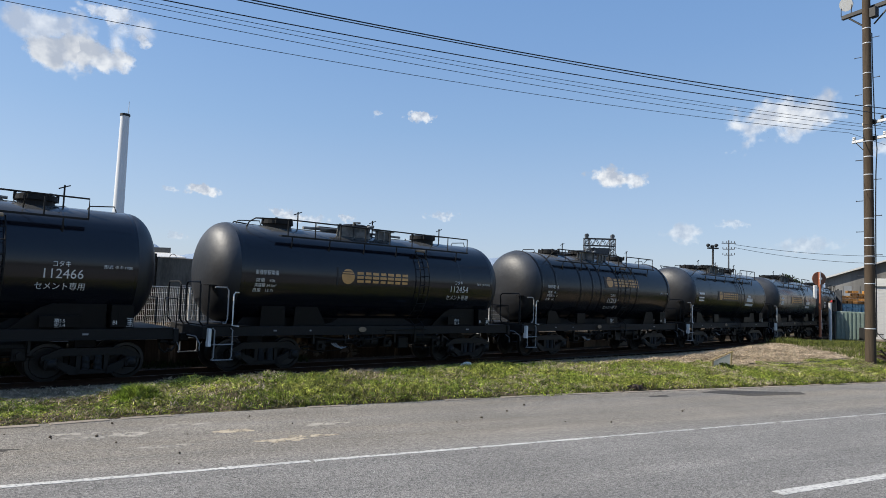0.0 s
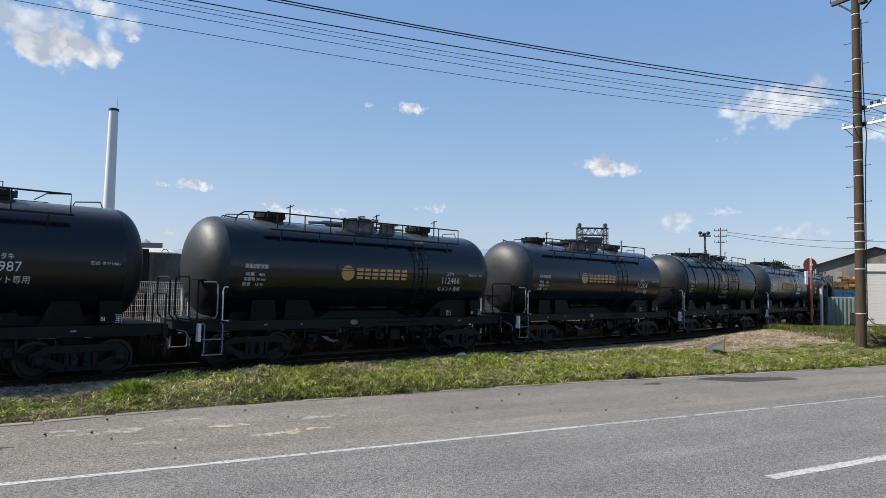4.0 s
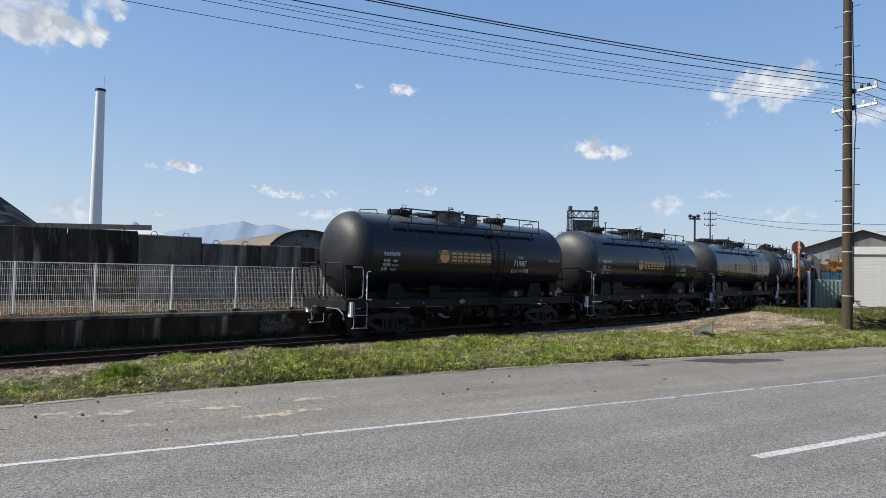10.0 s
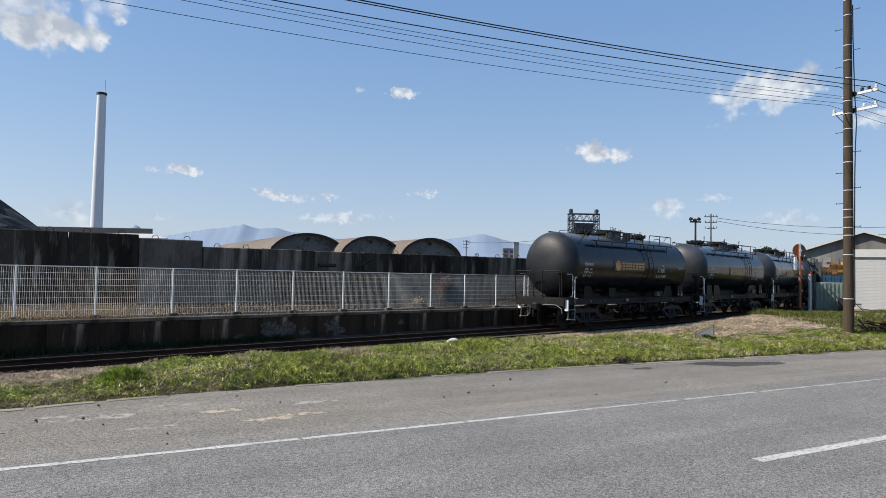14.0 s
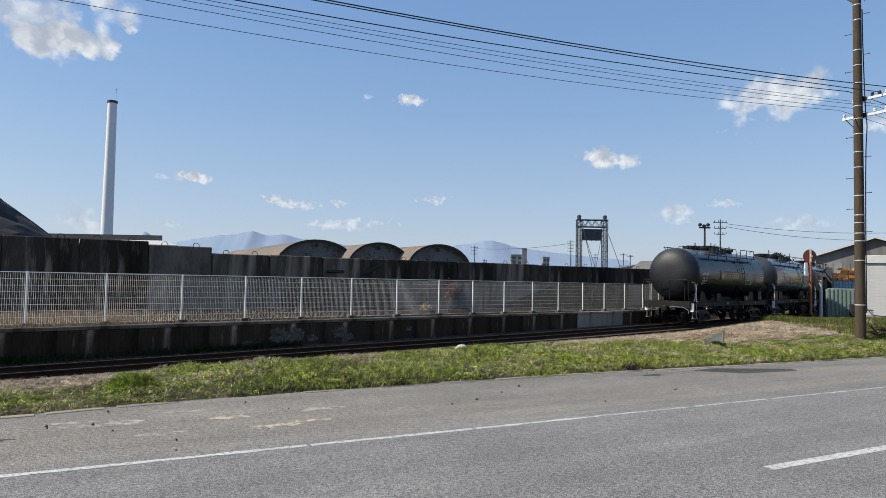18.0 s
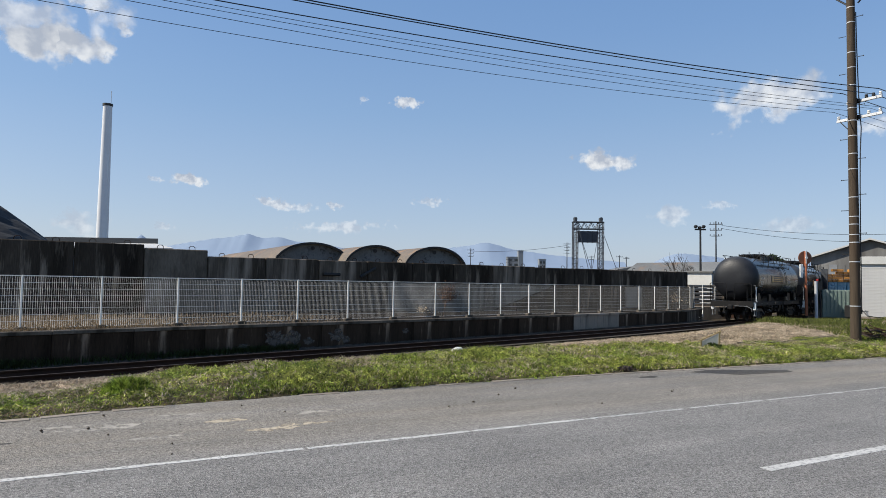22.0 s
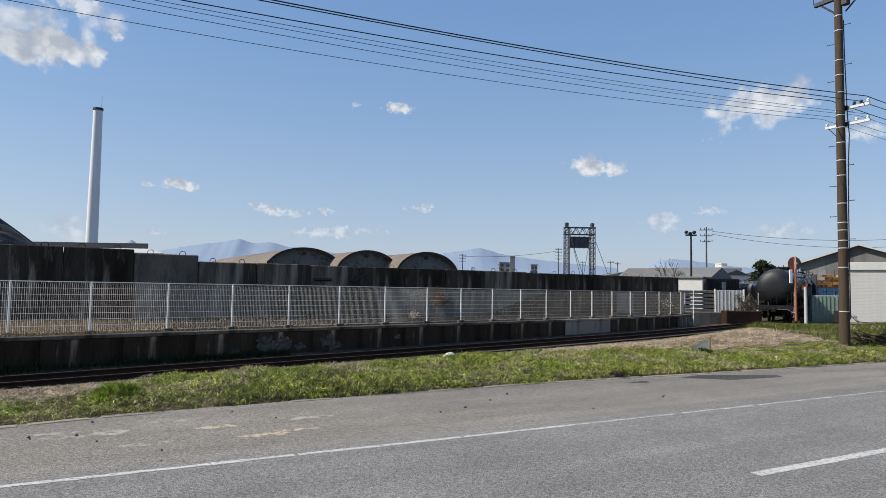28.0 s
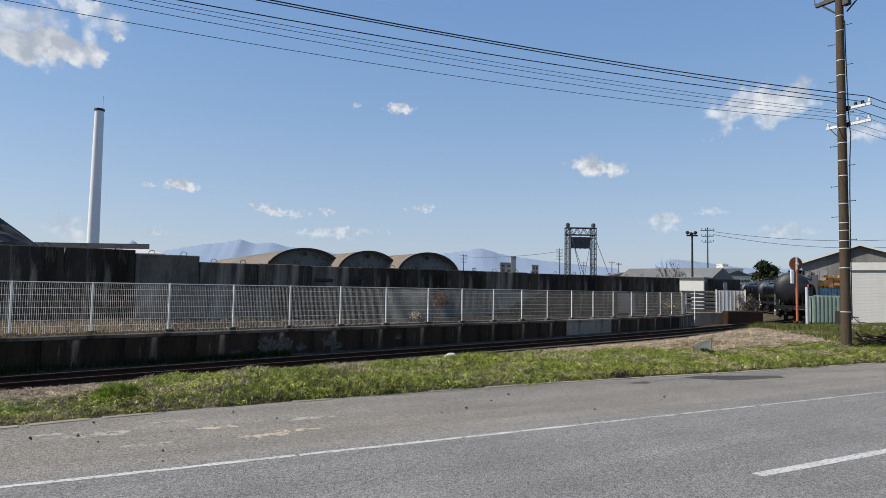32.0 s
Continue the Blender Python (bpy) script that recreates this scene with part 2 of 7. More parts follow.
M_WALL_LOW = mat("lighter_wall_render", (0.215, 0.190, 0.155), 0.9, 0.0, 2.0, 0.4, (0.115, 0.098, 0.078), 0.4, 18.0, (0.33, 0.29, 0.24), 0.60, 0.10, (1.8, 1.8, 0.4), rand=0.2, spec=0.08)
M_CONCRETE_MID = mat("streaked_concrete", (0.128, 0.104, 0.080), 0.9, 0.0, 2.5, 0.5, (0.056, 0.045, 0.034), 0.5, 20.0, (0.25, 0.205, 0.16), 0.58, 0.10, (2.2, 2.2, 0.22), rand=0.15, spec=0.08)
# stained concrete, base colour darkened to carry the shaded platform face
M_CONCRETE_DARK = mat("shade_dark_concrete", (0.088, 0.060, 0.041), 0.92, 0.0, 2.6, 0.55, (0.026, 0.0176, 0.0118), 0.6, 20.0, (0.28, 0.205, 0.145), 0.64, 0.07, (2.2, 2.2, 0.35), rand=0.25, spec=0.08)
# soot tone, with the unlit wall's shade put into the base colour
M_WALL_SOOT_SHADE = mat("sooty_shade_dark_wall", (0.098, 0.078, 0.059), 0.92, 0.0, 2.6, 0.55, (0.033, 0.0258, 0.0192), 0.6, 20.0, (0.23, 0.185, 0.14), 0.62, 0.08, (2.4, 2.4, 0.28), rand=0.25, spec=0.08)
M_CONCRETE_PALE = mat("pale_concrete", (0.34, 0.285, 0.225), 0.9, 0.0, 3.0, 0.3, (0.24, 0.20, 0.155), 0.3, 25.0, (0.10, 0.08, 0.06), 0.62, 0.08, (1.4, 1.4, 0.25), rand=0.10)
M_POLE = mat("old_concrete_pole", (0.074, 0.056, 0.040), 0.85, 0.0, 2.5, 0.4, (0.098, 0.077, 0.057), 0.25, 25.0, (0.042, 0.026, 0.017), 0.57, 0.1, (1.5, 1.5, 0.15), spec=0.08)
M_GALV = mat("galvanised_steel", (0.62, 0.63, 0.64), 0.45, 0.25, 6.0, 0.2)
M_FENCE = mat("white_fence_coating", (0.90, 0.87, 0.80), 0.4, 0.0, 8.0, 0.06)
M_WIRE = mat("white_fence_wire", (0.88, 0.85, 0.79), 0.45, 0.0, 8.0, 0.10)
M_WIRE_MID = mat("greyed_fence_wire", (0.50, 0.485, 0.46), 0.55, 0.0, 8.0, 0.2)
M_WIRE_OLD = mat("dulled_fence_wire", (0.27, 0.262, 0.245), 0.55, 0.0, 8.0, 0.3)
# platform top, much darker than the coping, with a few paler spots
M_PLATFORM_TOP = mat("dark_platform_top", (0.030, 0.024, 0.018), 0.95, 0.0, 3.0, 0.45, (0.014, 0.0115, 0.0088), 0.4, 20.0, (0.12, 0.10, 0.075), 0.70, 0.05, spec=0.08)
M_VAULT_END = mat("stained_vault_end", (0.19, 0.20, 0.20), 0.85, 0.0, 1.2, 0.35, (0.105, 0.11, 0.11), 0.3, None, (0.022, 0.022, 0.022), 0.58, 0.06, spot_scale=0.8)
M_BLACK = mat("black_rubber_and_iron", (0.018, 0.018, 0.018), 0.6, 0.0, 6.0, 0.3)
M_CABLE = mat("black_cable", (0.02, 0.022, 0.026), 0.55, 0.0, 5.0, 0.2)
M_CERAMIC = mat("white_ceramic", (0.72, 0.72, 0.70), 0.25, 0.0, 8.0, 0.1)
M_CHIMNEY = mat("chimney_white_paint", (0.74, 0.75, 0.76), 0.7, 0.0, 0.4, 0.08, (0.68, 0.69, 0.70))
M_ROOF_GREY = mat("weathered_roof_sheet", (0.20, 0.205, 0.20), 0.75, 0.0, 0.8, 0.3, (0.13, 0.13, 0.125), 0.2, None, (0.20, 0.13, 0.08), 0.62, 0.08)
M_ROOF_RUST = mat("rusty_roof_sheet", (0.20, 0.155, 0.115), 0.8, 0.0, 0.9, 0.35, (0.12, 0.105, 0.09), 0.2, None, (0.28, 0.16, 0.08), 0.6, 0.08)
M_ROOF_DARK = mat("dark_roof", (0.06, 0.065, 0.07), 0.7, 0.0, 1.0, 0.3)
M_WALL_WHITE = mat("white_wall", (0.66, 0.65, 0.61), 0.85, 0.0, 1.0, 0.15, None, 0.0, None, (0.40, 0.39, 0.36), 0.66)
M_WALL_GREY = mat("grey_cladding", (0.25, 0.245, 0.235), 0.8, 0.0, 1.0, 0.3, (0.15, 0.145, 0.135), 0.1, None, (0.09, 0.085, 0.08), 0.58, 0.1, (1, 1, 0.15))
M_SHUTTER = mat("pale_shutter", (0.56, 0.55, 0.53), 0.6, 0.0, 1.5, 0.1, (0.50, 0.49, 0.47))
M_SLAG = mat("dark_heap", (0.017, 0.0175, 0.019), 0.95, 0.0, 0.8, 0.4, (0.030, 0.030, 0.031), 0.9, 2.0, (0.055, 0.055, 0.056), 0.64, 0.06, spot_scale=1.2)
M_ORANGE = mat("faded_orange_paint", (0.42, 0.13, 0.05), 0.6, 0.0, 6.0, 0.25, (0.33, 0.10, 0.05), 0.1, None, (0.20, 0.08, 0.04), 0.64)
M_DISC = mat("brown_disc_back", (0.24, 0.10, 0.05), 0.6, 0.0, 6.0, 0.25, (0.19, 0.075, 0.04))
M_RED = mat("red_paint", (0.45, 0.03, 0.03), 0.5, 0.0, 6.0, 0.2)
M_YELLOW = mat("yellow_plastic", (0.46, 0.22, 0.05), 0.55, 0.0, 5.0, 0.35, (0.34, 0.16, 0.04), rand=0.4)
M_BLUE = mat("blue_plastic", (0.06, 0.22, 0.42), 0.5, 0.0, 5.0, 0.25, (0.05, 0.17, 0.33), rand=0.2)
M_GREEN = mat("faded_green_steel", (0.19, 0.26, 0.23), 0.65, 0.0, 3.0, 0.3, (0.15, 0.20, 0.18), 0.1, None, (0.34, 0.37, 0.35), 0.62)
M_BOARD = mat("weathered_board", (0.62, 0.59, 0.52), 0.7, 0.0, 5.0, 0.2, None, 0.0, None, (0.30, 0.27, 0.22), 0.60)
M_BOARD_EDGE = mat("yellowed_wood", (0.42, 0.32, 0.15), 0.8, 0.0, 7.0, 0.3)
M_BARK = mat("bark", (0.07, 0.05, 0.036), 0.95, 0.0, 10.0, 0.4)
M_DRY = mat("dry_stalks", (0.15, 0.075, 0.042), 0.9, 0.0, 6.0, 0.35)
# distance haze is mixed into this pale blue base colour
M_MOUNTAIN = mat("haze_tinted_mountain", (0.252, 0.316, 0.410), 1.0, 0.0, 0.006, 0.04, (0.240, 0.303, 0.395), spec=0.0)
M_FARCITY = mat("far_building", (0.24, 0.26, 0.28), 0.9, 0.0, 0.3, 0.1)
M_STEEL_FAR = mat("grey_steelwork", (0.07, 0.078, 0.09), 0.6, 0.1, 2.0, 0.3)
M_LAMPGLASS = mat("floodlight_glass", (0.75, 0.77, 0.78), 0.12, 0.2, 5.0, 0.1)


def leafy(name, a, c, dark=0.5, clump=0.0, through_leaf=0.4):
    """Blades and leaves: a colour for each island between two greens."""
    m = bpy.data.materials.new(name)
    m.use_nodes = True
    n, l = m.node_tree.nodes, m.node_tree.links
    b = n["Principled BSDF"]
    g = n.new("ShaderNodeNewGeometry")
    r = n.new("ShaderNodeValToRGB")
    r.color_ramp.elements[0].color, r.color_ramp.elements[1].color = (*a, 1), (*c, 1)
    e = r.color_ramp.elements.new(0.5)
    e.color = (*(0.5 * (x + y) * (1 - 0.2 * dark) for x, y in zip(a, c)), 1)
    l.new(g.outputs["Random Per Island"], r.inputs["Fac"])
    col = r.outputs["Color"]
    tc = n.new("ShaderNodeTexCoord")
    for size, low, high in ((6.5, 1 - clump, 1 + 0.55 * clump), (1.7, 1 - 0.5 * clump, 1 + 0.35 * clump)):
        t = n.new("ShaderNodeTexNoise")
        t.inputs["Scale"].default_value, t.inputs["Detail"].default_value = size, 3.0
        l.new(tc.outputs["Object"], t.inputs["Vector"])
        q = n.new("ShaderNodeMapRange")
        for key, v in (("From Min", 0.38), ("From Max", 0.62), ("To Min", low), ("To Max", high)):
            q.inputs[key].default_value = v
        l.new(t.outputs["Fac"], q.inputs["Value"])
        x = n.new("ShaderNodeMix")
        x.data_type, x.blend_type = "RGBA", "MULTIPLY"
        x.inputs["Factor"].default_value = 1.0
        l.new(col, x.inputs["A"])
        l.new(q.outputs["Result"], x.inputs["B"])
        col = x.outputs["Result"]
    l.new(col, b.inputs["Base Color"])
    b.inputs["Roughness"].default_value = 0.6
    b.inputs["Specular IOR Level"].default_value = 0.3
    # thin leaves pass part of the light
    glow = n.new("ShaderNodeBsdfTranslucent")
    l.new(col, glow.inputs["Color"])
    both = n.new("ShaderNodeMixShader")
    both.inputs["Fac"].default_value = through_leaf
    l.new(b.outputs["BSDF"], both.inputs[1])
    l.new(glow.outputs["BSDF"], both.inputs[2])
    l.new(both.outputs["Shader"], n["Material Output"].inputs["Surface"])
    return m


M_GRASS = leafy("green_grass", (0.085, 0.125, 0.014), (0.62, 0.63, 0.13), 0.8, 0.78, 0.26)
M_WEED = leafy("fresh_weeds", (0.060, 0.115, 0.012), (0.44, 0.53, 0.075), 0.8, 0.62, 0.26)
M_STRAW = leafy("dry_grass", (0.36, 0.27, 0.17), (0.74, 0.61, 0.43), 0.8, 0.45, 0.25)
M_OLIVE = leafy("olive_grass", (0.095, 0.118, 0.022), (0.24, 0.255, 0.060), 1.0, 0.5)
M_LEAF = leafy("evergreen_leaves", (0.02, 0.035, 0.012), (0.05, 0.07, 0.025))
M_YELLOWED = leafy("yellowed_grass", (0.20, 0.185, 0.045), (0.38, 0.33, 0.13), 0.8, 0.5)
M_LITTER = leafy("brown_litter", (0.13, 0.085, 0.045), (0.34, 0.25, 0.15))
# greens kept dark to hold the shade at the platform's foot
M_SHADE_WEED = leafy("shade_dark_weeds", (0.016, 0.026, 0.006), (0.050, 0.068, 0.014))
M_STALK = leafy("pale_dead_stalks", (0.34, 0.25, 0.16), (0.80, 0.66, 0.49), 1.1, 0.5, 0.25)
M_VINE = leafy("dry_vine", (0.09, 0.072, 0.055), (0.27, 0.22, 0.165), 1.0, 0.4, 0.2)
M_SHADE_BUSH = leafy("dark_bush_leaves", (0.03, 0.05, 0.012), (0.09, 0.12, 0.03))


# ---- mesh helpers ----
def part(name, bm, material, parent=None, label="", smooth=False):
    """Links a bmesh as one mesh object, under a thing or a part when given."""
    me = bpy.data.meshes.new(name)
    bm.to_mesh(me)
    bm.free()
    me.materials.append(material)
    if smooth:
        me.polygons.foreach_set("use_smooth", [True] * len(me.polygons))
    ob = new(name, me)
    if parent is not None:
        ob.parent = parent
    if label:
        tagged(ob, label)
    return ob


def share(name, ob, parent, m):
    """Another object on the mesh of ob."""
    o2 = new(name, ob.data)
    o2.parent = parent
    o2.matrix_basis = m
    return o2


def thing(name, label, category, group="", kind="", m=None):
    """An empty at the base of a thing."""
    ob = new(name)
    ob.empty_display_size = 0.2
    if m is not None:
        ob.matrix_basis = m
    return tagged(ob, label, category, group, kind)


def bm_new():
    return bmesh.new()


def box(bm, x0, x1, y0, y1, z0, z1, bevel=0.0, m=None):
    r = bmesh.ops.create_cube(bm, size=1.0)
    vs = r["verts"]
    bmesh.ops.scale(bm, vec=(x1 - x0, y1 - y0, z1 - z0), verts=vs)
    bmesh.ops.translate(bm, vec=((x0 + x1) / 2, (y0 + y1) / 2, (z0 + z1) / 2), verts=vs)
    if bevel:
        es = list({e for v in vs for e in v.link_edges})
        g = bmesh.ops.bevel(bm, geom=es, offset=bevel, segments=1, affect="EDGES")
        vs = list({v for f in g["faces"] for v in f.verts} | {v for v in vs if v.is_valid})
    if m is not None:
        bmesh.ops.transform(bm, matrix=m, verts=vs)
    return vs


def tube(bm, a, b, r0, r1=None, seg=8, cap=True):
    """A round bar from a to b."""
    a, b = Vector(a), Vector(b)
    d = b - a
    q = d.to_track_quat("Z", "Y").to_matrix().to_4x4()
    r = bmesh.ops.create_cone(bm, cap_ends=cap, segments=seg, radius1=r0, radius2=r0 if r1 is None else r1, depth=d.length,
                              matrix=Matrix.Translation((a + b) / 2) @ q)
    return r["verts"]


def pipe(bm, pts, r, seg=6, closed=False):
    """A bent round bar swept along points, mitred at its bends."""
    pts = [Vector(q) for q in pts]
    rings = []
    up = Vector((0.123, 0.31, 0.94)).normalized()
    for i, q in enumerate(pts):
        d = (pts[min(i + 1, len(pts) - 1)] - pts[max(i - 1, 0)]).normalized()
        s = d.cross(up)
        if s.length < 0.1:
            s = d.cross(Vector((1, 0, 0)))
        s.normalize()
        w = s.cross(d)
        rings.append([bm.verts.new(q + (s * math.cos(k * 2 * math.pi / seg) + w * math.sin(k * 2 * math.pi / seg)) * r) for k in range(seg)])
    for a, b in zip(rings, rings[1:]):
        for k in range(seg):
            bm.faces.new((a[k], a[(k + 1) % seg], b[(k + 1) % seg], b[k]))
    bm.faces.new(rings[0][::-1])
    bm.faces.new(rings[-1])


def lathe(bm, prof, seg=24, axis="Z", m=None):
    """Turns a profile of (radius, height) about an axis; radius 0 closes it."""
    rings, made = [], []
    for r, h in prof:
        if r < 1e-6:
            rings.append([bm.verts.new((0, 0, h))])
        else:
            rings.append([bm.verts.new((r * math.cos(k * 2 * math.pi / seg), r * math.sin(k * 2 * math.pi / seg), h)) for k in range(seg)])
        made += rings[-1]
    for a, b in zip(rings, rings[1:]):
        for k in range(seg):
            k2 = (k + 1) % seg
            f = [a[k % len(a)], a[k2 % len(a)], b[k2 % len(b)], b[k % len(b)]]
            f = list(dict.fromkeys(f))
            if len(f) > 2:
                bm.faces.new(f)
    if axis == "X":
        bmesh.ops.transform(bm, matrix=Matrix(((0, 0, 1, 0), (1, 0, 0, 0), (0, 1, 0, 0), (0, 0, 0, 1))), verts=made)
    if axis == "Y":
        bmesh.ops.transform(bm, matrix=Matrix(((0, 1, 0, 0), (0, 0, 1, 0), (1, 0, 0, 0), (0, 0, 0, 1))), verts=made)
    if m is not None:
        bmesh.ops.transform(bm, matrix=m, verts=made)
    return made


def prism(bm, poly, y0, y1, m=None):
    """A polygon of (x, z) drawn out from y0 to y1."""
    a = [bm.verts.new((x, y0, z)) for x, z in poly]
    b = [bm.verts.new((x, y1, z)) for x, z in poly]
    n = len(poly)
    bm.faces.new(a)
    bm.faces.new(b[::-1])
    for i in range(n):
        bm.faces.new((a[i], b[i], b[(i + 1) % n], a[(i + 1) % n]))
    if m is not None:
        bmesh.ops.transform(bm, matrix=m, verts=a + b)
    return a + b


def soup(name, verts, faces, material, parent=None):
    """One mesh from arrays: verts (n, 3), faces (k, 3) or (k, 4)."""
    me = bpy.data.meshes.new(name)
    verts, faces = np.asarray(verts, np.float32), np.asarray(faces, np.int32)
    k = faces.shape[1]
    me.vertices.add(len(verts))
    me.vertices.foreach_set("co", verts.ravel())
    me.loops.add(faces.size)
    me.loops.foreach_set("vertex_index", faces.ravel())
    me.polygons.add(len(faces))
    me.polygons.foreach_set("loop_start", np.arange(len(faces), dtype=np.int32) * k)
    me.update(calc_edges=True)
    me.materials.append(material)
    ob = new(name, me)
    if parent is not None:
        ob.parent = parent
    return ob


# ---- the plan: track, road ----
# heading of the track (degrees from +x) by the distance along it
KINKS = [(-60, 43.2), (0, 43.2), (15, 41.5), (28, 43.2), (45, 48.6), (60, 53.7), (75, 65.6), (90, 76.0), (200, 76.0)]
STEP = 0.25
TS = np.arange(-60, 200, STEP)
TH = np.radians(np.interp(TS, [k[0] for k in KINKS], [k[1] for k in KINKS]))
TH = np.convolve(np.pad(TH, 12, mode="edge"), np.ones(25) / 25, mode="valid")
TX = np.concatenate([[0], np.cumsum(np.cos(TH[:-1]) * STEP)])
TY = np.concatenate([[0], np.cumsum(np.sin(TH[:-1]) * STEP)])
I0 = int(60 / STEP)
TX, TY = TX - TX[I0] - 12.001, TY - TY[I0] + 12.787


def track(s, left=0.0):
    """x, y and heading on the track at s, that far to its left (away from the road)."""
    x, y, a = np.interp(s, TS, TX), np.interp(s, TS, TY), np.interp(s, TS, TH)
    return float(x - left * np.sin(a)), float(y + left * np.cos(a)), float(a)


def rail_rise(s):
    """Height of the rails: a slight climb towards the yard."""
    return float(np.interp(s, (0, 40, 52, 66), (0.0, 0.17, 0.17, 0.08)))


def track_side(x, y):
    """Distance to the left of the track, for arrays."""
    x, y = np.asarray(x, float), np.asarray(y, float)
    best = np.full(x.shape, 1e9)
    side = np.zeros(x.shape)
    for i in range(0, len(TS), 6):
        dx, dy = x - TX[i], y - TY[i]
        d = dx * dx + dy * dy
        l = -dx * np.sin(TH[i]) + dy * np.cos(TH[i])
        m = d < best
        best[m], side[m] = d[m], l[m]
    return side


ROAD = radians(28.3)
RU, RN = np.array([math.cos(ROAD), math.sin(ROAD)]), np.array([-math.sin(ROAD), math.cos(ROAD)])


def road(u, n):
    return RU * u + RN * n


PLAT_Z = 0.82


def grass_edge(u):
    """Where the asphalt ends, across the road, by the distance along it."""
    return np.interp(u, (-14, -1.3, 0.5, 2.5, 6, 9.6, 11, 15, 23.7, 40), (11.7, 12.03, 12.34, 12.53, 12.68, 12.75, 12.72, 12.53, 12.35, 12.3))



def ground_height(x, y):
    """Height of the ground: level road, a low bed for the track, a low mound beside it."""
    l = track_side(x, y)
    n = x * RN[0] + y * RN[1]
    u = x * RU[0] + y * RU[1]
    z = np.where(n < 12.6, -0.03, 0.03)
    k = np.clip((n - grass_edge(u) + 0.05) / 0.35, 0, 1)
    z = -0.03 + 0.075 * k
    bed = np.clip((l + 3.4) / 1.3, 0, 1) * np.clip((40 - l) / 20, 0, 1)
    z = z * (1 - bed) - (0.17 - 0.055 * (l < -1.0)) * bed
    mound = np.exp(-((u - 31) / 8.0) ** 2) * np.clip((n - 12.6) / 2.5, 0, 1) * np.clip((-l - 1.3) / 2.5, 0, 1)
    z = z + 0.42 * mound
    verge = np.clip((u + 0.6) / 1.4, 0, 1) * np.clip((n - grass_edge(u) - 0.05) / 0.9, 0, 1) * np.clip((-l - 1.7) / 0.9, 0, 1) * np.clip((16 - u) / 8, 0, 1)
    z = z + (0.11 - 0.05 * np.clip((u - 4) / 3, 0, 1)) * verge * verge * (3 - 2 * verge)
    rough = np.clip((n - 12.6) / 1.0, 0, 1) * np.clip((-l - 1.0) / 1.0, 0.15, 1)
    z = z + rough * 0.035 * (np.sin(x * 2.1 + 1.3 * np.sin(y * 1.3)) * np.sin(y * 1.7 + x * 0.6))
    far = np.clip((np.hypot(x, y) - 90) / 60, 0, 1)
    return z * (1 - far) - 0.17 * far


def axis_steps(dense0, dense1, step, out0, out1):
    a = list(np.arange(dense0, dense1, step))
    g, q = step, a[-1]
    hi = []
    while q < out1:
        g *= 1.35
        q += g
        hi.append(q)
    g, q, lo = step, a[0], []
    while q > out0:
        g *= 1.35
        q -= g
        lo.append(q)
    return np.array(lo[::-1] + a + hi)


gx = axis_steps(-24, 46, 0.45, -4000, 4000)
gy = axis_steps(-4, 66, 0.45, -3000, 4600)
GX, GY = np.meshgrid(gx, gy)
GZ = ground_height(GX, GY)
nx = len(gx)
idx = np.arange(GX.size).reshape(GX.shape)
ground = soup("ground", np.column_stack([GX.ravel(), GY.ravel(), GZ.ravel()]),
              np.column_stack([idx[:-1, :-1].ravel(), idx[:-1, 1:].ravel(), idx[1:, 1:].ravel(), idx[1:, :-1].ravel()]), M_SOIL)
tagged(ground, "earth and dry plant litter beside the railway track", "ground", kind="structure")


def sheet(name, pts, z, material, label, category="ground", kind="structure", thick=0.03, parent=None):
    bm = bm_new()
    top = [bm.verts.new((q[0], q[1], z)) for q in pts]
    bot = [bm.verts.new((q[0], q[1], z - thick)) for q in pts]
    bm.faces.new(top)
    n = len(pts)
    for i in range(n):
        bm.faces.new((top[i], bot[i], bot[(i + 1) % n], top[(i + 1) % n]))
    ob = part(name, bm, material, parent)
    if parent is None:
        tagged(ob, label, category, kind=kind)
    return ob


# road surface, with a broken far edge
rng = random.Random(4)
edge = [road(u, float(grass_edge(u)) + rng.uniform(-0.05, 0.09)) for u in np.arange(-70, 120, 0.5)]
sheet("road", [road(-70, -14), road(120, -14)] + edge[::-1], 0.0, M_ASPHALT, "worn grey asphalt road with a wide shoulder", "road")


def strip(u0, u1, n, w, z, wob=0.0):
    us = np.linspace(u0, u1, max(2, int((u1 - u0) * 6)))
    rng = random.Random(int(u0 * 10))
    a = [road(u, n - w / 2 + rng.uniform(-wob, wob)) for u in us]
    b = [road(u, n + w / 2 + rng.uniform(-wob, wob)) for u in us]
    return a + b[::-1]


for u0, u1, w in ((-30, 2.46, 0.105), (2.52, 5.0, 0.092), (5.06, 7.2, 0.08), (7.25, 9.5, 0.076), (9.68, 11.7, 0.070), (11.9, 14.4, 0.064), (14.5, 60, 0.058)):
    sheet("edge_line", strip(u0, u1, 8.58, w, 0.004, 0.012), 0.004, M_LINE if u1 < 8 else M_LINE_WORN, "worn white edge line on the road", "road marking", thick=0.003)
for u0 in (-12.67, -2.67, 7.33, 17.33, 27.33):
    sheet("lane_dash", strip(u0, u0 + 5.0, 5.33, 0.16, 0.004, 0.006), 0.004, M_LINE, "white lane dash painted on the road", "road marking", thick=0.003)


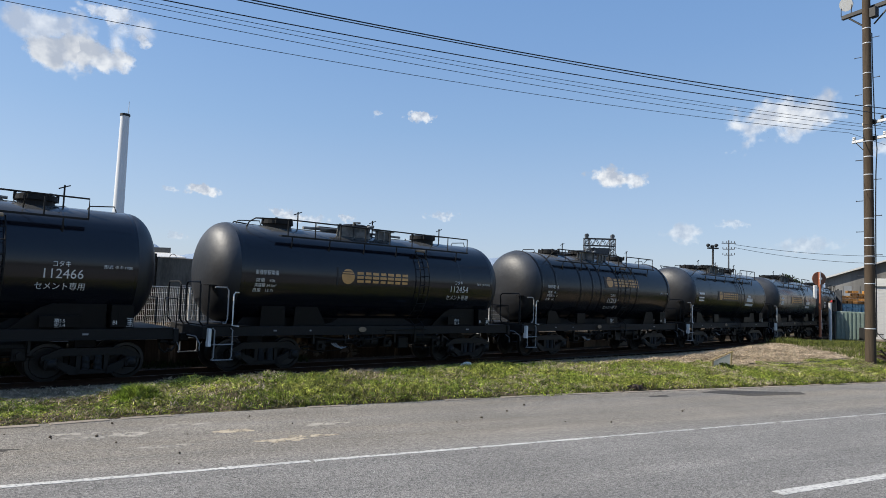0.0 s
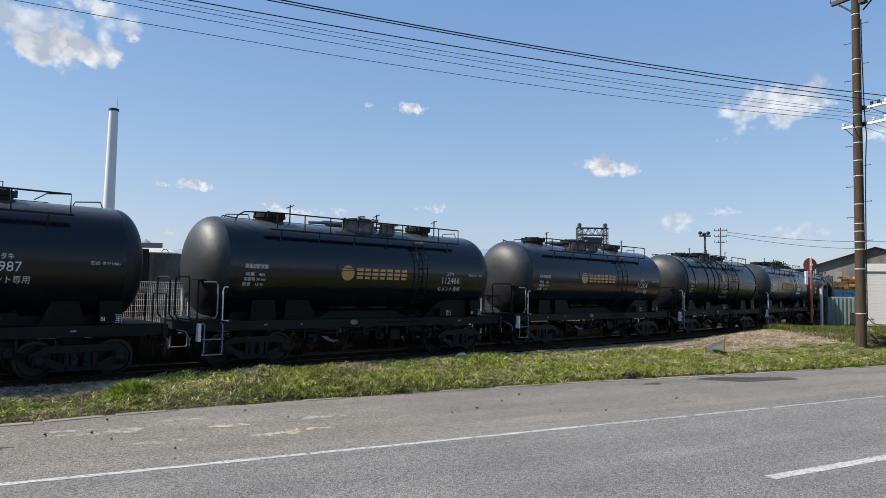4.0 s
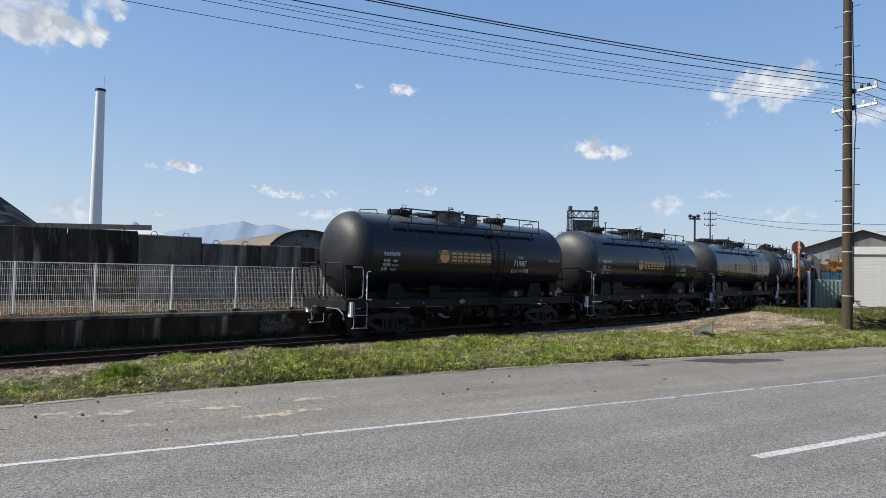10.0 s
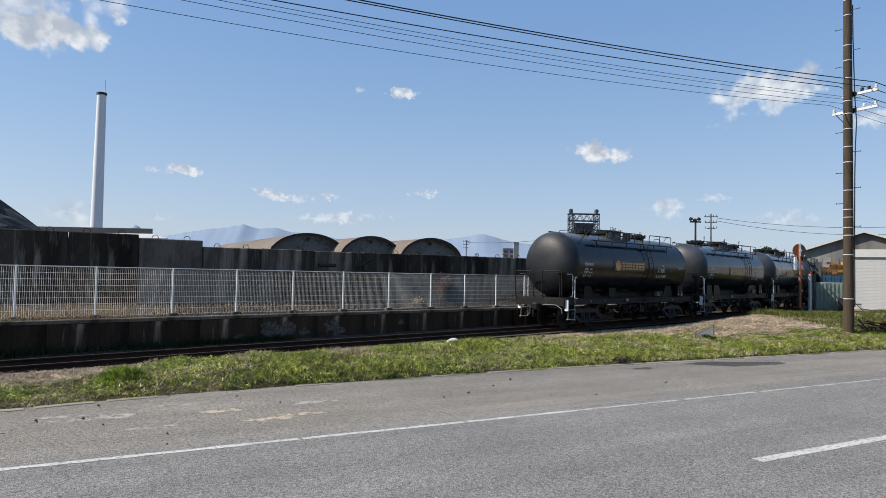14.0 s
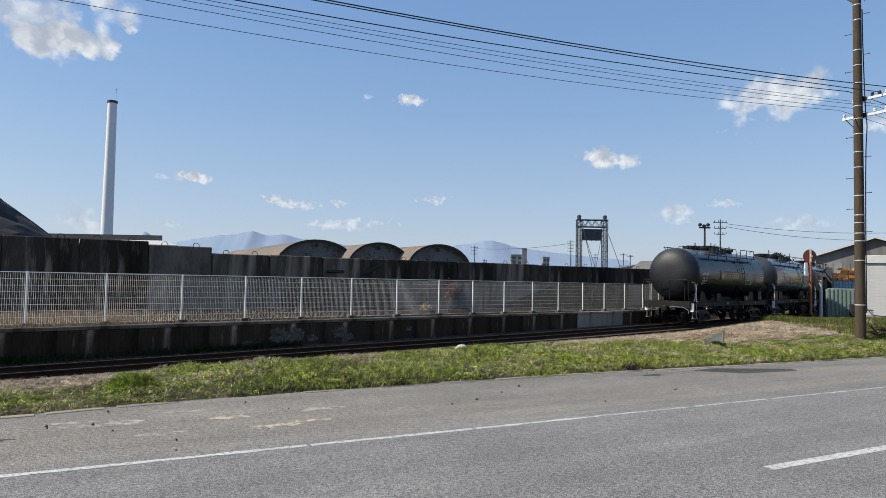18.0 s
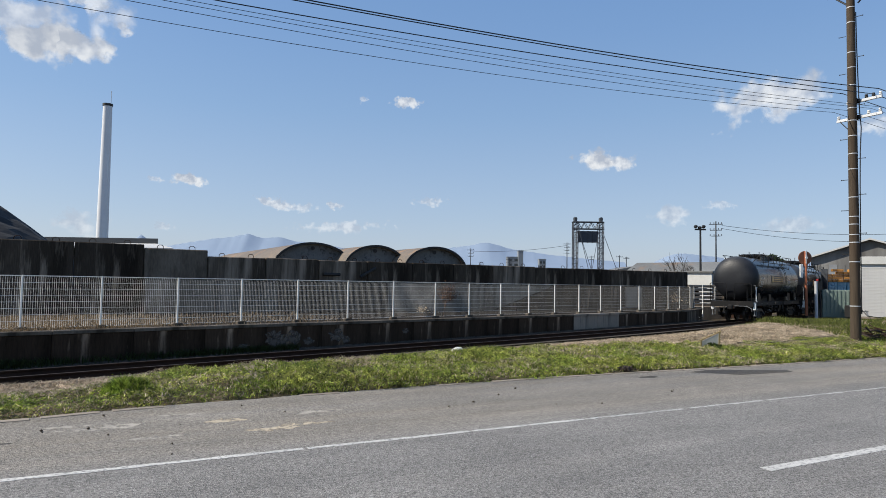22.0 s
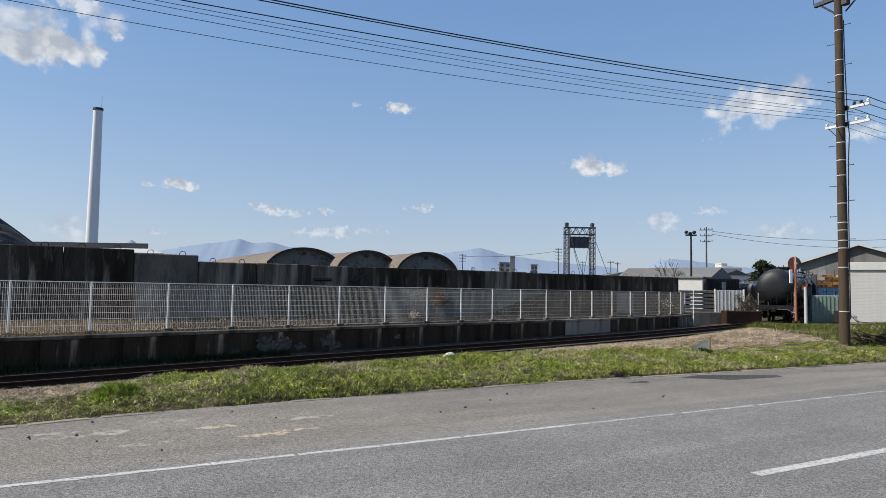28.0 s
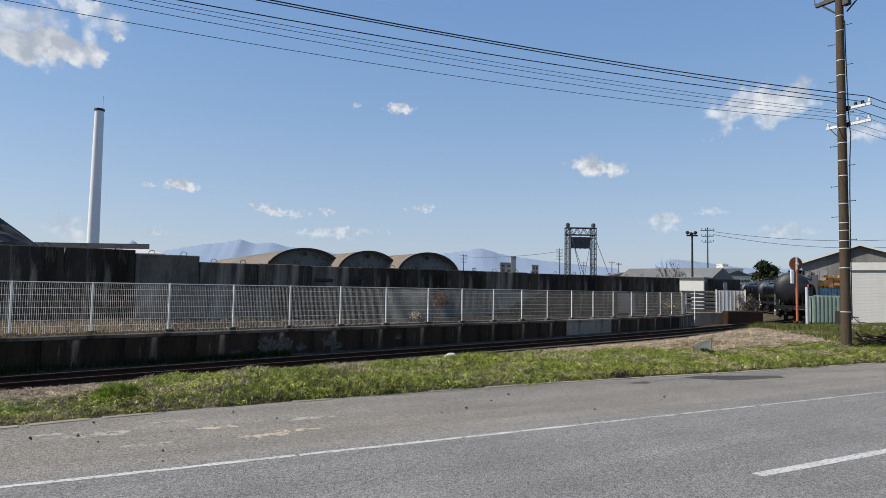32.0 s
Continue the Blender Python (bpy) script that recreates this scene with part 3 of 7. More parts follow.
# ---- rails and sleepers ----
railway = thing("railway_track", "rusty single railway track on old sleepers", "railway track", kind="structure")
for side in (-0.5335, 0.5335):
    verts, faces = [], []
    prof = [(-0.06, -0.15), (-0.06, -0.135), (-0.012, -0.12), (-0.012, -0.04), (-0.032, -0.03), (-0.032, 0.0), (0.032, 0.0), (0.032, -0.03),
            (0.012, -0.04), (0.012, -0.12), (0.06, -0.135), (0.06, -0.15)]
    ss = np.arange(-30, 110, 1.0)
    for s in ss:
        for o, z in prof:
            x, y, a = track(s, side + (0.034 if side > 0 else -0.034) + o)
            verts.append((x, y, z + rail_rise(s)))
    k = len(prof)
    for i in range(len(ss) - 1):
        for j in range(k):
            faces.append((i * k + j, i * k + (j + 1) % k, (i + 1) * k + (j + 1) % k, (i + 1) * k + j))
    r = soup("rail", verts, faces, M_RUST, railway)
    top = [(*track(s, side + (0.034 if side > 0 else -0.034) + o)[:2], rail_rise(s)) for s in ss for o in (-0.026, 0.026)]
    soup("rail_head", [(q[0], q[1], q[2] + 0.003) for q in top], [(2 * i, 2 * i + 1, 2 * i + 3, 2 * i + 2) for i in range(len(ss) - 1)], M_RAILHEAD, r)
bm = bm_new()
box(bm, -0.1, 0.1, -1.05, 1.05, -0.2, -0.152, 0.01)
sleeper = None
for i in range(150):
    x, y, a = track(-20 + i * 0.62)
    m = Matrix.Translation((x, y, rail_rise(-20 + i * 0.62))) @ Matrix.Rotation(a, 4, "Z")
    if sleeper is None:
        sleeper = part("sleeper", bm, M_SLEEPER, railway)
        sleeper.matrix_basis = m
    else:
        share("sleeper", sleeper, railway, m)

# ---- loading platform beside the track ----
PS = [-30, -20, -10, 0, 4, 8, 12, 16, 20, 24, 28, 32, 36, 38, 39.5, 40.5, 41.5, 42.3, 43.0, 43.5]
platform = thing("loading_platform", "old stained concrete loading platform beside the track", "platform", kind="structure")


def plat_edge(s):
    k = max(0.0, s - 37.0) / 6.5
    return 1.78 + 1.25 * k ** 2.2


front = [track(s, plat_edge(s))[:2] for s in PS]
back = [track(s, 14)[:2] for s in PS]
sheet("platform_fill", front[:] + [track(43.9, 3.6)[:2], track(43.6, 4.6)[:2], track(41, 9)[:2], track(38, 14)[:2], track(-30, 30)[:2]], PLAT_Z - 0.03, M_PLATFORM_TOP, "", thick=1.2, parent=platform)
SEG = 2.0
rng = random.Random(9)
s = -24.0
while s < 43.4:
    e = min(s + (SEG if s < 37.9 else 0.92), 43.5)
    a, b = track(s, plat_edge(s)), track(e, plat_edge(e))
    d = math.hypot(b[0] - a[0], b[1] - a[1])
    m = Matrix.Translation((a[0], a[1], 0)) @ Matrix.Rotation(math.atan2(b[1] - a[1], b[0] - a[0]), 4, "Z")
    bm = bm_new()
    off = rng.uniform(-0.008, 0.008)
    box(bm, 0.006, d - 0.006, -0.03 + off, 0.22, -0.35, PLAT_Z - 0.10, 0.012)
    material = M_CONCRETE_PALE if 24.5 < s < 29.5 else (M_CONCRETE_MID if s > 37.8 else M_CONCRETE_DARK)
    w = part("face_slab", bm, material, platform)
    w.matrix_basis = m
    bm = bm_new()
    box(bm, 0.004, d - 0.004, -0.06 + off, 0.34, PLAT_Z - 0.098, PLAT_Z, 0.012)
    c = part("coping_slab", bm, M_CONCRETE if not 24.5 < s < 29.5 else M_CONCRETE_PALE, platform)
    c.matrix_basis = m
    s = e

rng = random.Random(15)
for s, z, w, h in ((10.3, 0.32, 0.36, 0.26), (10.95, 0.36, 0.28, 0.22), (11.5, 0.22, 0.2, 0.12), (12.6, 0.35, 0.3, 0.2), (13.0, 0.2, 0.16, 0.12), (9.2, 0.15, 0.2, 0.08), (15.6, 0.4, 0.14, 0.1)):
    x, y, a = track(s, plat_edge(s) - 0.046)
    bm = bm_new()
    poly = []
    for k in range(22):
        t = k * 2 * math.pi / 22
        r = 1 + rng.uniform(-0.3, 0.25)
        poly.append((w * r * math.cos(t), h * r * math.sin(t)))
    prism(bm, poly, -0.003, 0.006)
    p1 = part("bare_patch", bm, M_RENDER, platform)
    p1.matrix_basis = Matrix.Translation((x, y, z)) @ Matrix.Rotation(a, 4, "Z")

# ---- wall behind the platform ----
WALL_A, WALL_H = Vector((-22.0, 20.5)), math.atan2(23.8, 38.2)


def wall_at(d):
    return WALL_A + Vector((math.cos(WALL_H), math.sin(WALL_H))) * d


wall = thing("wall_back", "tall sooty, shade-darkened concrete panel wall with lifting loops", "wall", kind="structure")
rng = random.Random(3)
d = -13.8
while d < 44.5:
    w = 2.5 if d < 28 else 3.0
    w = min(w, 45.0 - d)
    top = 3.60 if d + w < 11.5 else (3.46 if d + w < 14.0 else 3.22 + rng.uniform(-0.02, 0.02))
    bm = bm_new()
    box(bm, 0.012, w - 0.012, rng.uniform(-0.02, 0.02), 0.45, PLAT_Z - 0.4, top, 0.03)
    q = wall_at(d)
    p1 = part("wall_panel", bm, M_CONCRETE if 11.0 < d < 12.0 else (M_CONCRETE_MID if 13.0 < d < 19.0 or rng.random() < 0.3 else M_WALL_SOOT_SHADE), wall)
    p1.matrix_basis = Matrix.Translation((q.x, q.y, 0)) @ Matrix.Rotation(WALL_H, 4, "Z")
    for k in (0.25, 0.75):
        bm = bm_new()
        pipe(bm, [(w * k - 0.12, 0.2, top - 0.02), (w * k - 0.12, 0.2, top + 0.08), (w * k - 0.06, 0.2, top + 0.15), (w * k + 0.06, 0.2, top + 0.15),
                  (w * k + 0.12, 0.2, top + 0.08), (w * k + 0.12, 0.2, top - 0.02)], 0.014, 5)
        part("lifting_loop", bm, M_RUST, p1)
    d += w

# lighter low wall along its foot, cut by a dark ramp
d = 11.25
while d < 36.0:
    bm = bm_new()
    box(bm, d + 0.01, d + 2.74, -0.2, -0.03, PLAT_Z - 0.3, 2.16 + rng.uniform(-0.03, 0.03), 0.02)
    low = part("low_wall_panel", bm, M_WALL_LOW if d < 14.5 or d > 20 else M_CONCRETE_MID, wall)
    low.matrix_basis = Matrix.Translation((WALL_A.x, WALL_A.y, 0)) @ Matrix.Rotation(WALL_H, 4, "Z")
    d += 2.75
bm = bm_new()
prism(bm, [(28.7, PLAT_Z - 0.3), (44.9, PLAT_Z - 0.3), (44.9, 2.2), (33.0, 2.2), (28.7, PLAT_Z + 0.02)], -0.5, -0.22)
ramp = part("ramp_wall", bm, M_CONCRETE_DARK, wall)
ramp.matrix_basis = Matrix.Translation((WALL_A.x, WALL_A.y, 0)) @ Matrix.Rotation(WALL_H, 4, "Z")
bm = bm_new()
box(bm, 38.4, 39.9, -0.56, -0.51, PLAT_Z + 0.1, 2.15, 0.01)
pb = part("pale_sheet", bm, M_CONCRETE_PALE, wall, "pale streaked concrete sheet")
pb.matrix_basis = Matrix.Translation((WALL_A.x, WALL_A.y, 0)) @ Matrix.Rotation(WALL_H, 4, "Z")
for d0, z0, d1, z1 in ((18.9, 2.55, 19.75, 2.55), (20.85, 2.48, 21.6, 2.9), (20.8, 2.47, 21.0, 2.52)):
    bm = bm_new()
    tube(bm, (d0, -0.05, z0), (d1, -0.05, z1), 0.07, seg=6)
    ir = part("iron_bracket", bm, M_BLACK, wall)
    ir.matrix_basis = Matrix.Translation((WALL_A.x, WALL_A.y, 0)) @ Matrix.Rotation(WALL_H, 4, "Z")

# ---- mesh fence on the platform ----
fence = thing("mesh_fence", "white welded mesh fence along the platform edge", "fence")
POST_S = (-4.6, -2.6, -0.6, 1.4, 3.41, 5.32, 7.43, 9.45, 11.47, 13.5, 15.57, 17.71, 19.63, 21.59, 23.53, 25.46, 27.46, 29.4, 31.4, 33.4, 35.25, 37.0, 38.6, 40.2, 41.7)
posts = [Vector(track(s, max(2.5, plat_edge(s) + 0.45))[:2]) for s in POST_S]
FT = 2.24 - PLAT_Z
bm = bm_new()
tube(bm, (0, 0, 0.0), (0, 0, FT), 0.026, seg=12)
lathe(bm, [(0.028, FT), (0.028, FT + 0.010), (0, FT + 0.018)], 12, "Z")
post = None
jit = random.Random(17)
bmb = bm_new()
box(bmb, -0.14, 0.14, -0.1, 0.1, -0.1, 0.07, 0.02)
foot = None
for q, q2 in zip(posts, posts[1:] + [posts[-1] + (posts[-1] - posts[-2])]):
    a = math.atan2(q2.y - q.y, q2.x - q.x)
    m = Matrix.Translation((q.x, q.y, PLAT_Z)) @ Matrix.Rotation(a, 4, "Z")
    if post is None:
        post = part("post", bm, M_FENCE, fence)
        post.matrix_basis = m
        foot = part("post_footing", bmb, M_CONCRETE, fence)
        foot.matrix_basis = m
    else:
        share("post", post, fence, m)
        share("post_footing", foot, fence, m)
    if q is posts[-1]:
        break
    d = (q2 - q).length
    bm = bm_new()
    n = int(d / 0.052)
    far_bay = q.x > -9.5
    half = 0.0022 if far_bay else 0.0029
    for i in range(n + 1):
        x = min(d, max(0.0, d * i / n + jit.uniform(-0.005, 0.005)))
        for z0, z1, y0, y1 in ((0.09, FT - 0.08, 0.03, 0.03), (FT - 0.08, FT - 0.02, 0.03, 0.0), (FT - 0.02, FT + 0.01, 0.0, -0.02), (0.03, 0.09, 0.0, 0.03)):
            a3 = [bm.verts.new((x + ox, y0 - 0.03 + oy, z0)) for ox, oy in ((-half, 0.003), (0.0, -0.003), (half, 0.003))]
            b3 = [bm.verts.new((x + ox, y1 - 0.03 + oy, z1)) for ox, oy in ((-half, 0.003), (0.0, -0.003), (half, 0.003))]
            for k in range(3):
                bm.faces.new((a3[k], a3[(k + 1) % 3], b3[(k + 1) % 3], b3[k]))
    if far_bay:
        g = part("upright_mesh", bm, M_WIRE_OLD if q.x > -1.5 else M_WIRE_MID, fence)
        g.matrix_basis = m
        bm = bm_new()
    for j in range(9):
        z = 0.05 + (FT - 0.06) * j / 8
        box(bm, 0, d, -0.008, -0.001, z - 0.004, z + 0.004)
    box(bm, 0, d, -0.014, 0.0, FT - 0.010, FT + 0.010)
    g = part("mesh_panel", bm, M_WIRE if q.x < 5.0 else M_WIRE_MID, fence)
    g.matrix_basis = m


# ---- tank wagons ----
TR, TZ = 1.37, 2.66          # tank radius and height of its axis
SILL = 1.22                  # top of the underframe


def text_mesh(body, size):
    """Flat lettering as a mesh, lower left at the origin."""
    cu = bpy.data.curves.new("lettering", "FONT")
    cu.body, cu.size = body, size
    cu.resolution_u = 2
    ob = new("lettering", cu)
    bpy.context.view_layer.update()
    me = bpy.data.meshes.new_from_object(ob.evaluated_get(bpy.context.evaluated_depsgraph_get()))
    bpy.data.objects.remove(ob)
    bpy.data.curves.remove(cu)
    return me


def wrap(me, x, z, lift=0.008, squeeze=None):
    """Lays a flat mesh on the near side of the tank, its lower left at x and height z."""
    n = len(me.vertices)
    co = np.empty(n * 3, np.float32)
    me.vertices.foreach_get("co", co)
    co = co.reshape(-1, 3)
    if squeeze and n:
        co[:, 0] *= squeeze / max(1e-6, co[:, 0].max())
    phi = math.asin((z - TZ) / TR) + co[:, 1] / TR
    r = TR + lift
    out = np.column_stack([co[:, 0] + x, -r * np.cos(phi), TZ + r * np.sin(phi)]).astype(np.float32)
    me.vertices.foreach_set("co", out.ravel())
    me.update()


def label_part(body, size, x, z, parent, width=None, material=None, name="lettering"):
    me = text_mesh(body, size)
    wrap(me, x, z, squeeze=width)
    me.materials.append(material or M_LETTER)
    ob = new(name, me)
    ob.parent = parent
    return ob


def bars_part(rects, x, z, parent, material, name, lift=0.008):
    """Flat bars (x0, x1, v0, v1) on the tank's near side."""
    bm = bm_new()
    for x0, x1, v0, v1 in rects:
        k = max(1, int((v1 - v0) / 0.12))
        for i in range(k):
            a, b = v0 + (v1 - v0) * i / k, v0 + (v1 - v0) * (i + 1) / k
            bm.faces.new([bm.verts.new(q) for q in ((x0, a, 0), (x1, a, 0), (x1, b, 0), (x0, b, 0))])
    me = bpy.data.meshes.new(name)
    bm.to_mesh(me)
    bm.free()
    wrap(me, x, z, lift)
    me.materials.append(material)
    ob = new(name, me)
    ob.parent = parent
    return ob


def disc_part(cx, z, r, parent):
    """The gold emblem: a bowl with a cap, drawn as plain shapes."""
    bm = bm_new()
    for lo, hi in ((-1.0, 0.28), (0.38, 0.58), (0.68, 1.0)):
        pts = []
        for k in range(0, 13):
            v = lo + (hi - lo) * k / 12
            pts.append((math.sqrt(max(0.0, 1.02 - v * v)) * r, v * r))
        f = [bm.verts.new((q[0], q[1], 0)) for q in pts] + [bm.verts.new((-q[0], q[1], 0)) for q in reversed(pts)]
        bm.faces.new(f)
    bmesh.ops.triangulate(bm, faces=bm.faces[:])
    me = bpy.data.meshes.new("emblem")
    bm.to_mesh(me)
    bm.free()
    wrap(me, cx, z, 0.012)
    me.materials.append(M_GOLD)
    ob = new("emblem", me)
    ob.parent = parent
    return ob


def make_bogie(parent, x):
    """Bogie with its side frames, springs and two wheelsets."""
    bm = bm_new()
    box(bm, -0.16, 0.16, -0.98, 0.98, 0.48, 0.74, 0.03)
    box(bm, -0.24, 0.24, -0.3, 0.3, 0.7, 0.96, 0.03)
    bogie = part("bogie", bm, M_BOGIE, parent)
    bogie.matrix_basis = pose(x, 0, 0)
    frame_mesh = None
    for sy in (-1, 1):
        bm = bm_new()
        y0, y1 = sy * 0.93, sy * 1.05
        ya, yb = min(y0, y1), max(y0, y1)
        prism(bm, [(-1.02, 0.60), (-0.66, 0.78), (0.66, 0.78), (1.02, 0.60), (1.02, 0.50), (0.62, 0.61), (-0.62, 0.61), (-1.02, 0.50)], ya, yb)
        prism(bm, [(-0.98, 0.56), (-0.80, 0.56), (-0.28, 0.33), (-0.28, 0.19), (-0.44, 0.19)], ya, yb)
        prism(bm, [(0.98, 0.56), (0.44, 0.19), (0.28, 0.19), (0.28, 0.33), (0.80, 0.56)], ya, yb)
        box(bm, -0.34, 0.34, ya, yb, 0.19, 0.29, 0.01)
        for px in (-0.33, 0.24):
            box(bm, px, px + 0.09, ya, yb, 0.25, 0.64)
        if sy < 0 or True:
            part("side_frame", bm, M_BOGIE, bogie)
        for px in (-0.13, 0.13):
            prof = []
            for k in range(12):
                prof += [(0.085, 0.29 + k * 0.027), (0.098, 0.30 + k * 0.027), (0.085, 0.312 + k * 0.027)]
            bm = bm_new()
            lathe(bm, prof, 10, "Z", Matrix.Translation((px, sy * 0.99, 0)))
            part("coil_spring", bm, M_BLACK, bogie)
        for ax in (-0.825, 0.825):
            bm = bm_new()
            box(bm, ax - 0.13, ax + 0.13, min(sy * 0.90, sy * 1.10), max(sy * 0.90, sy * 1.10), 0.31, 0.56, 0.03)
            lathe(bm, [(0, 0), (0.10, 0), (0.10, 0.03), (0.05, 0.055), (0, 0.06)], 14, "Y", Matrix.Translation((ax, sy * 1.10, 0.43)) @ Matrix.Rotation(0 if sy > 0 else math.pi, 4, "X"))
            part("axle_box", bm, M_BOGIE, bogie)
    wheels = []
    for ax in (-0.825, 0.825):
        bm = bm_new()
        lathe(bm, [(0, -0.9), (0.065, -0.9), (0.065, 0.9), (0, 0.9)], 10, "Y")
        for sy in (-1, 1):
            # flange inside, dished web, hub outside
            prof = [(0.10, 0.44), (0.30, 0.485), (0.36, 0.47), (0.455, 0.47), (0.46, 0.49), (0.435, 0.505), (0.43, 0.595), (0.36, 0.60), (0.34, 0.55), (0.16, 0.545), (0.13, 0.60), (0.0, 0.60)]
            lathe(bm, prof, 28, "Y", None if sy > 0 else Matrix.Scale(-1, 4, (0, 1, 0)))
        for k in range(4):
            a = k * math.pi / 2
            box(bm, 0.2 * math.cos(a) - 0.03, 0.2 * math.cos(a) + 0.03, -0.56, -0.545, 0.2 * math.sin(a) - 0.03, 0.2 * math.sin(a) + 0.03)
        bmesh.ops.recalc_face_normals(bm, faces=bm.faces[:])
        w = part("wheelset", bm, M_WHEEL, bogie)
        w.matrix_basis = pose(ax, 0, 0.43)
        wheels.append(w)
    for sy in (-1, 1):
        for ax in (-0.825, 0.825):
            bm = bm_new()
            box(bm, -0.06, 0.06, sy * 0.5335 - 0.05, sy * 0.5335 + 0.05, 0.22, 0.52, 0.01)
            q = part("brake_shoe", bm, M_BLACK, bogie)
            q.matrix_basis = pose(ax + (0.52 if ax < 0 else -0.52), 0, 0.1)
    return bogie


def make_wagon(style):
    """One black cement tank wagon; local x is the way it goes, -y faces the road."""
    wag = thing("tank_wagon", style["label"], "tank wagon", "cement train")
    # tank with dished ends
    prof = [(TR, -4.68), (TR, -4.66)]
    for x in style["seams"]:
        prof += [(TR, x - 0.05), (TR, x - 0.035), (TR, x - 0.03), (TR + style["rib"], x - 0.02), (TR + style["rib"], x + 0.02), (TR, x + 0.03), (TR, x + 0.035), (TR, x + 0.05)]
    prof += [(TR, 4.48), (TR, 4.50)]
    bm = bm_new()
    lathe(bm, prof, 56, "X", Matrix.Translation((0, 0, TZ)))
    bmesh.ops.recalc_face_normals(bm, faces=bm.faces[:])
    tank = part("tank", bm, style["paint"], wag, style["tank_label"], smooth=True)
    if sum(f.normal.z * f.center.z for f in tank.data.polygons if abs(f.normal.z) > 0.9) < 0:
        tank.data.flip_normals()
    for x0, k in ((-4.66, -1), (4.48, 1)):
        prof = [(TR, x0 - k * 0.03), (TR, x0 - k * 0.01)]
        for i in range(12, 0, -1):
            a = i / 12 * math.pi / 2
            prof.append((TR * math.sin(a) ** 0.72, x0 + k * 0.64 * math.cos(a)))
        prof.append((0.0, x0 + k * 0.64))
        bm = bm_new()
        lathe(bm, [(r * 0.9995, h) for r, h in prof], 56, "X", Matrix.Translation((0, 0, TZ)))
        bmesh.ops.recalc_face_normals(bm, faces=bm.faces[:])
        cap = part("tank_end", bm, M_TANK_END if style["hazed"] else M_TANK_REAR, tank, "dished tank end hazed with dust and painted sky sheen" if style["hazed"] else "dished black tank end with a painted mottled sheen", smooth=True)
        if sum(f.normal.x * k for f in cap.data.polygons) < 0:
            cap.data.flip_normals()
    # belt weld along the side
    bm = bm_new()
    box(bm, -4.3, 4.3, -TR - 0.006, -TR + 0.02, TZ - 0.012, TZ + 0.012)
    part("weld_seam", bm, style["paint"], tank)
    # underframe
    bm = bm_new()
    for sy in (-1, 1):
        y = sy * 1.2
        box(bm, -5.45, 5.45, min(y, y - sy * 0.09), max(y, y - sy * 0.09), SILL - 0.24, SILL, 0.008)
        box(bm, -5.45, 5.45, min(y + sy * 0.04, y - sy * 0.09), max(y + sy * 0.04, y - sy * 0.09), SILL - 0.25, SILL - 0.23)
    for x in np.arange(-4.8, 4.9, 1.2):
        box(bm, x - 0.05, x + 0.05, -1.11, 1.11, SILL - 0.2, SILL - 0.03)
    box(bm, -5.3, 5.3, -0.22, 0.22, SILL - 0.3, SILL - 0.02, 0.01)
    part("underframe", bm, M_FRAME, wag)
    for x, nm in ((-5.5, "rear_beam"), (5.5, "front_beam")):
        bm = bm_new()
        box(bm, x - 0.06, x + 0.06, -1.26, 1.26, SILL - 0.32, SILL, 0.01)
        part(nm, bm, M_FRAME, wag)
    for x0, x1 in ((-5.44, -4.3), (4.3, 5.44)):
        bm = bm_new()
        box(bm, x0, x1, -1.22, 1.22, SILL, SILL + 0.025)
        part("end_deck", bm, M_FRAME, wag)
    bm = bm_new()
    prism(bm, [(-4.45, SILL - 0.02), (4.3, SILL - 0.02), (4.1, 1.44), (-4.25, 1.44)], -0.6, 0.6)
    part("belly_plate", bm, M_FRAME, wag)
    # saddle plates between the tank and the frame
    for poly, y in style["saddles"]:
        for sy in (-1, 1):
            bm = bm_new()
            prism(bm, [(x, SILL + h) for x, h in poly], sy * y - 0.03, sy * y + 0.03)
            part("saddle_plate", bm, M_GREYBOX, wag)
    # hopper outlets under the belly
    for x in (-1.7, 1.7):
        bm = bm_new()
        lathe(bm, [(0.0, 0.62), (0.16, 0.62), (0.2, 0.78), (0.75, 1.42), (0.0, 1.5)], 20, "Z", Matrix.Translation((x, 0, 0)))
        part("outlet_cone", bm, M_FRAME, wag)
    bm = bm_new()
    pipe(bm, [(-2.9, -1.05, 0.92), (-2.2, -1.08, 0.9), (-1.6, -1.12, 0.82), (-0.4, -1.14, 0.82), (0.1, -1.16, 0.9), (0.1, -1.18, 1.1), (0.8, -1.2, 1.12), (1.7, -1.2, 1.12)], 0.035, 8)
    pipe(bm, [(-2.0, -0.6, 0.72), (2.1, -0.6, 0.72)], 0.06, 8)
    part("discharge_pipe", bm, M_FRAME, wag)
    # brake gear
    bm = bm_new()
    lathe(bm, [(0, -0.35), (0.17, -0.35), (0.19, -0.3), (0.19, 0.2), (0.12, 0.3), (0, 0.3)], 18, "X", Matrix.Translation((-0.2, -0.75, 0.72)))
    pipe(bm, [(-2.6, -0.85, 0.6), (-0.6, -0.8, 0.66)], 0.022, 6)
    pipe(bm, [(0.2, -0.8, 0.66), (2.6, -0.85, 0.6)], 0.022, 6)
    box(bm, 0.75, 1.15, -1.0, -0.7, 0.5, 0.86, 0.03)
    part("brake_gear", bm, M_BOGIE, wag)
    bm = bm_new()
    ring = [(-0.85 + 0.2 * math.cos(a), -1.2, 0.8 + 0.2 * math.sin(a)) for a in np.linspace(0, 2 * math.pi, 17)]
    pipe(bm, ring, 0.016, 6)
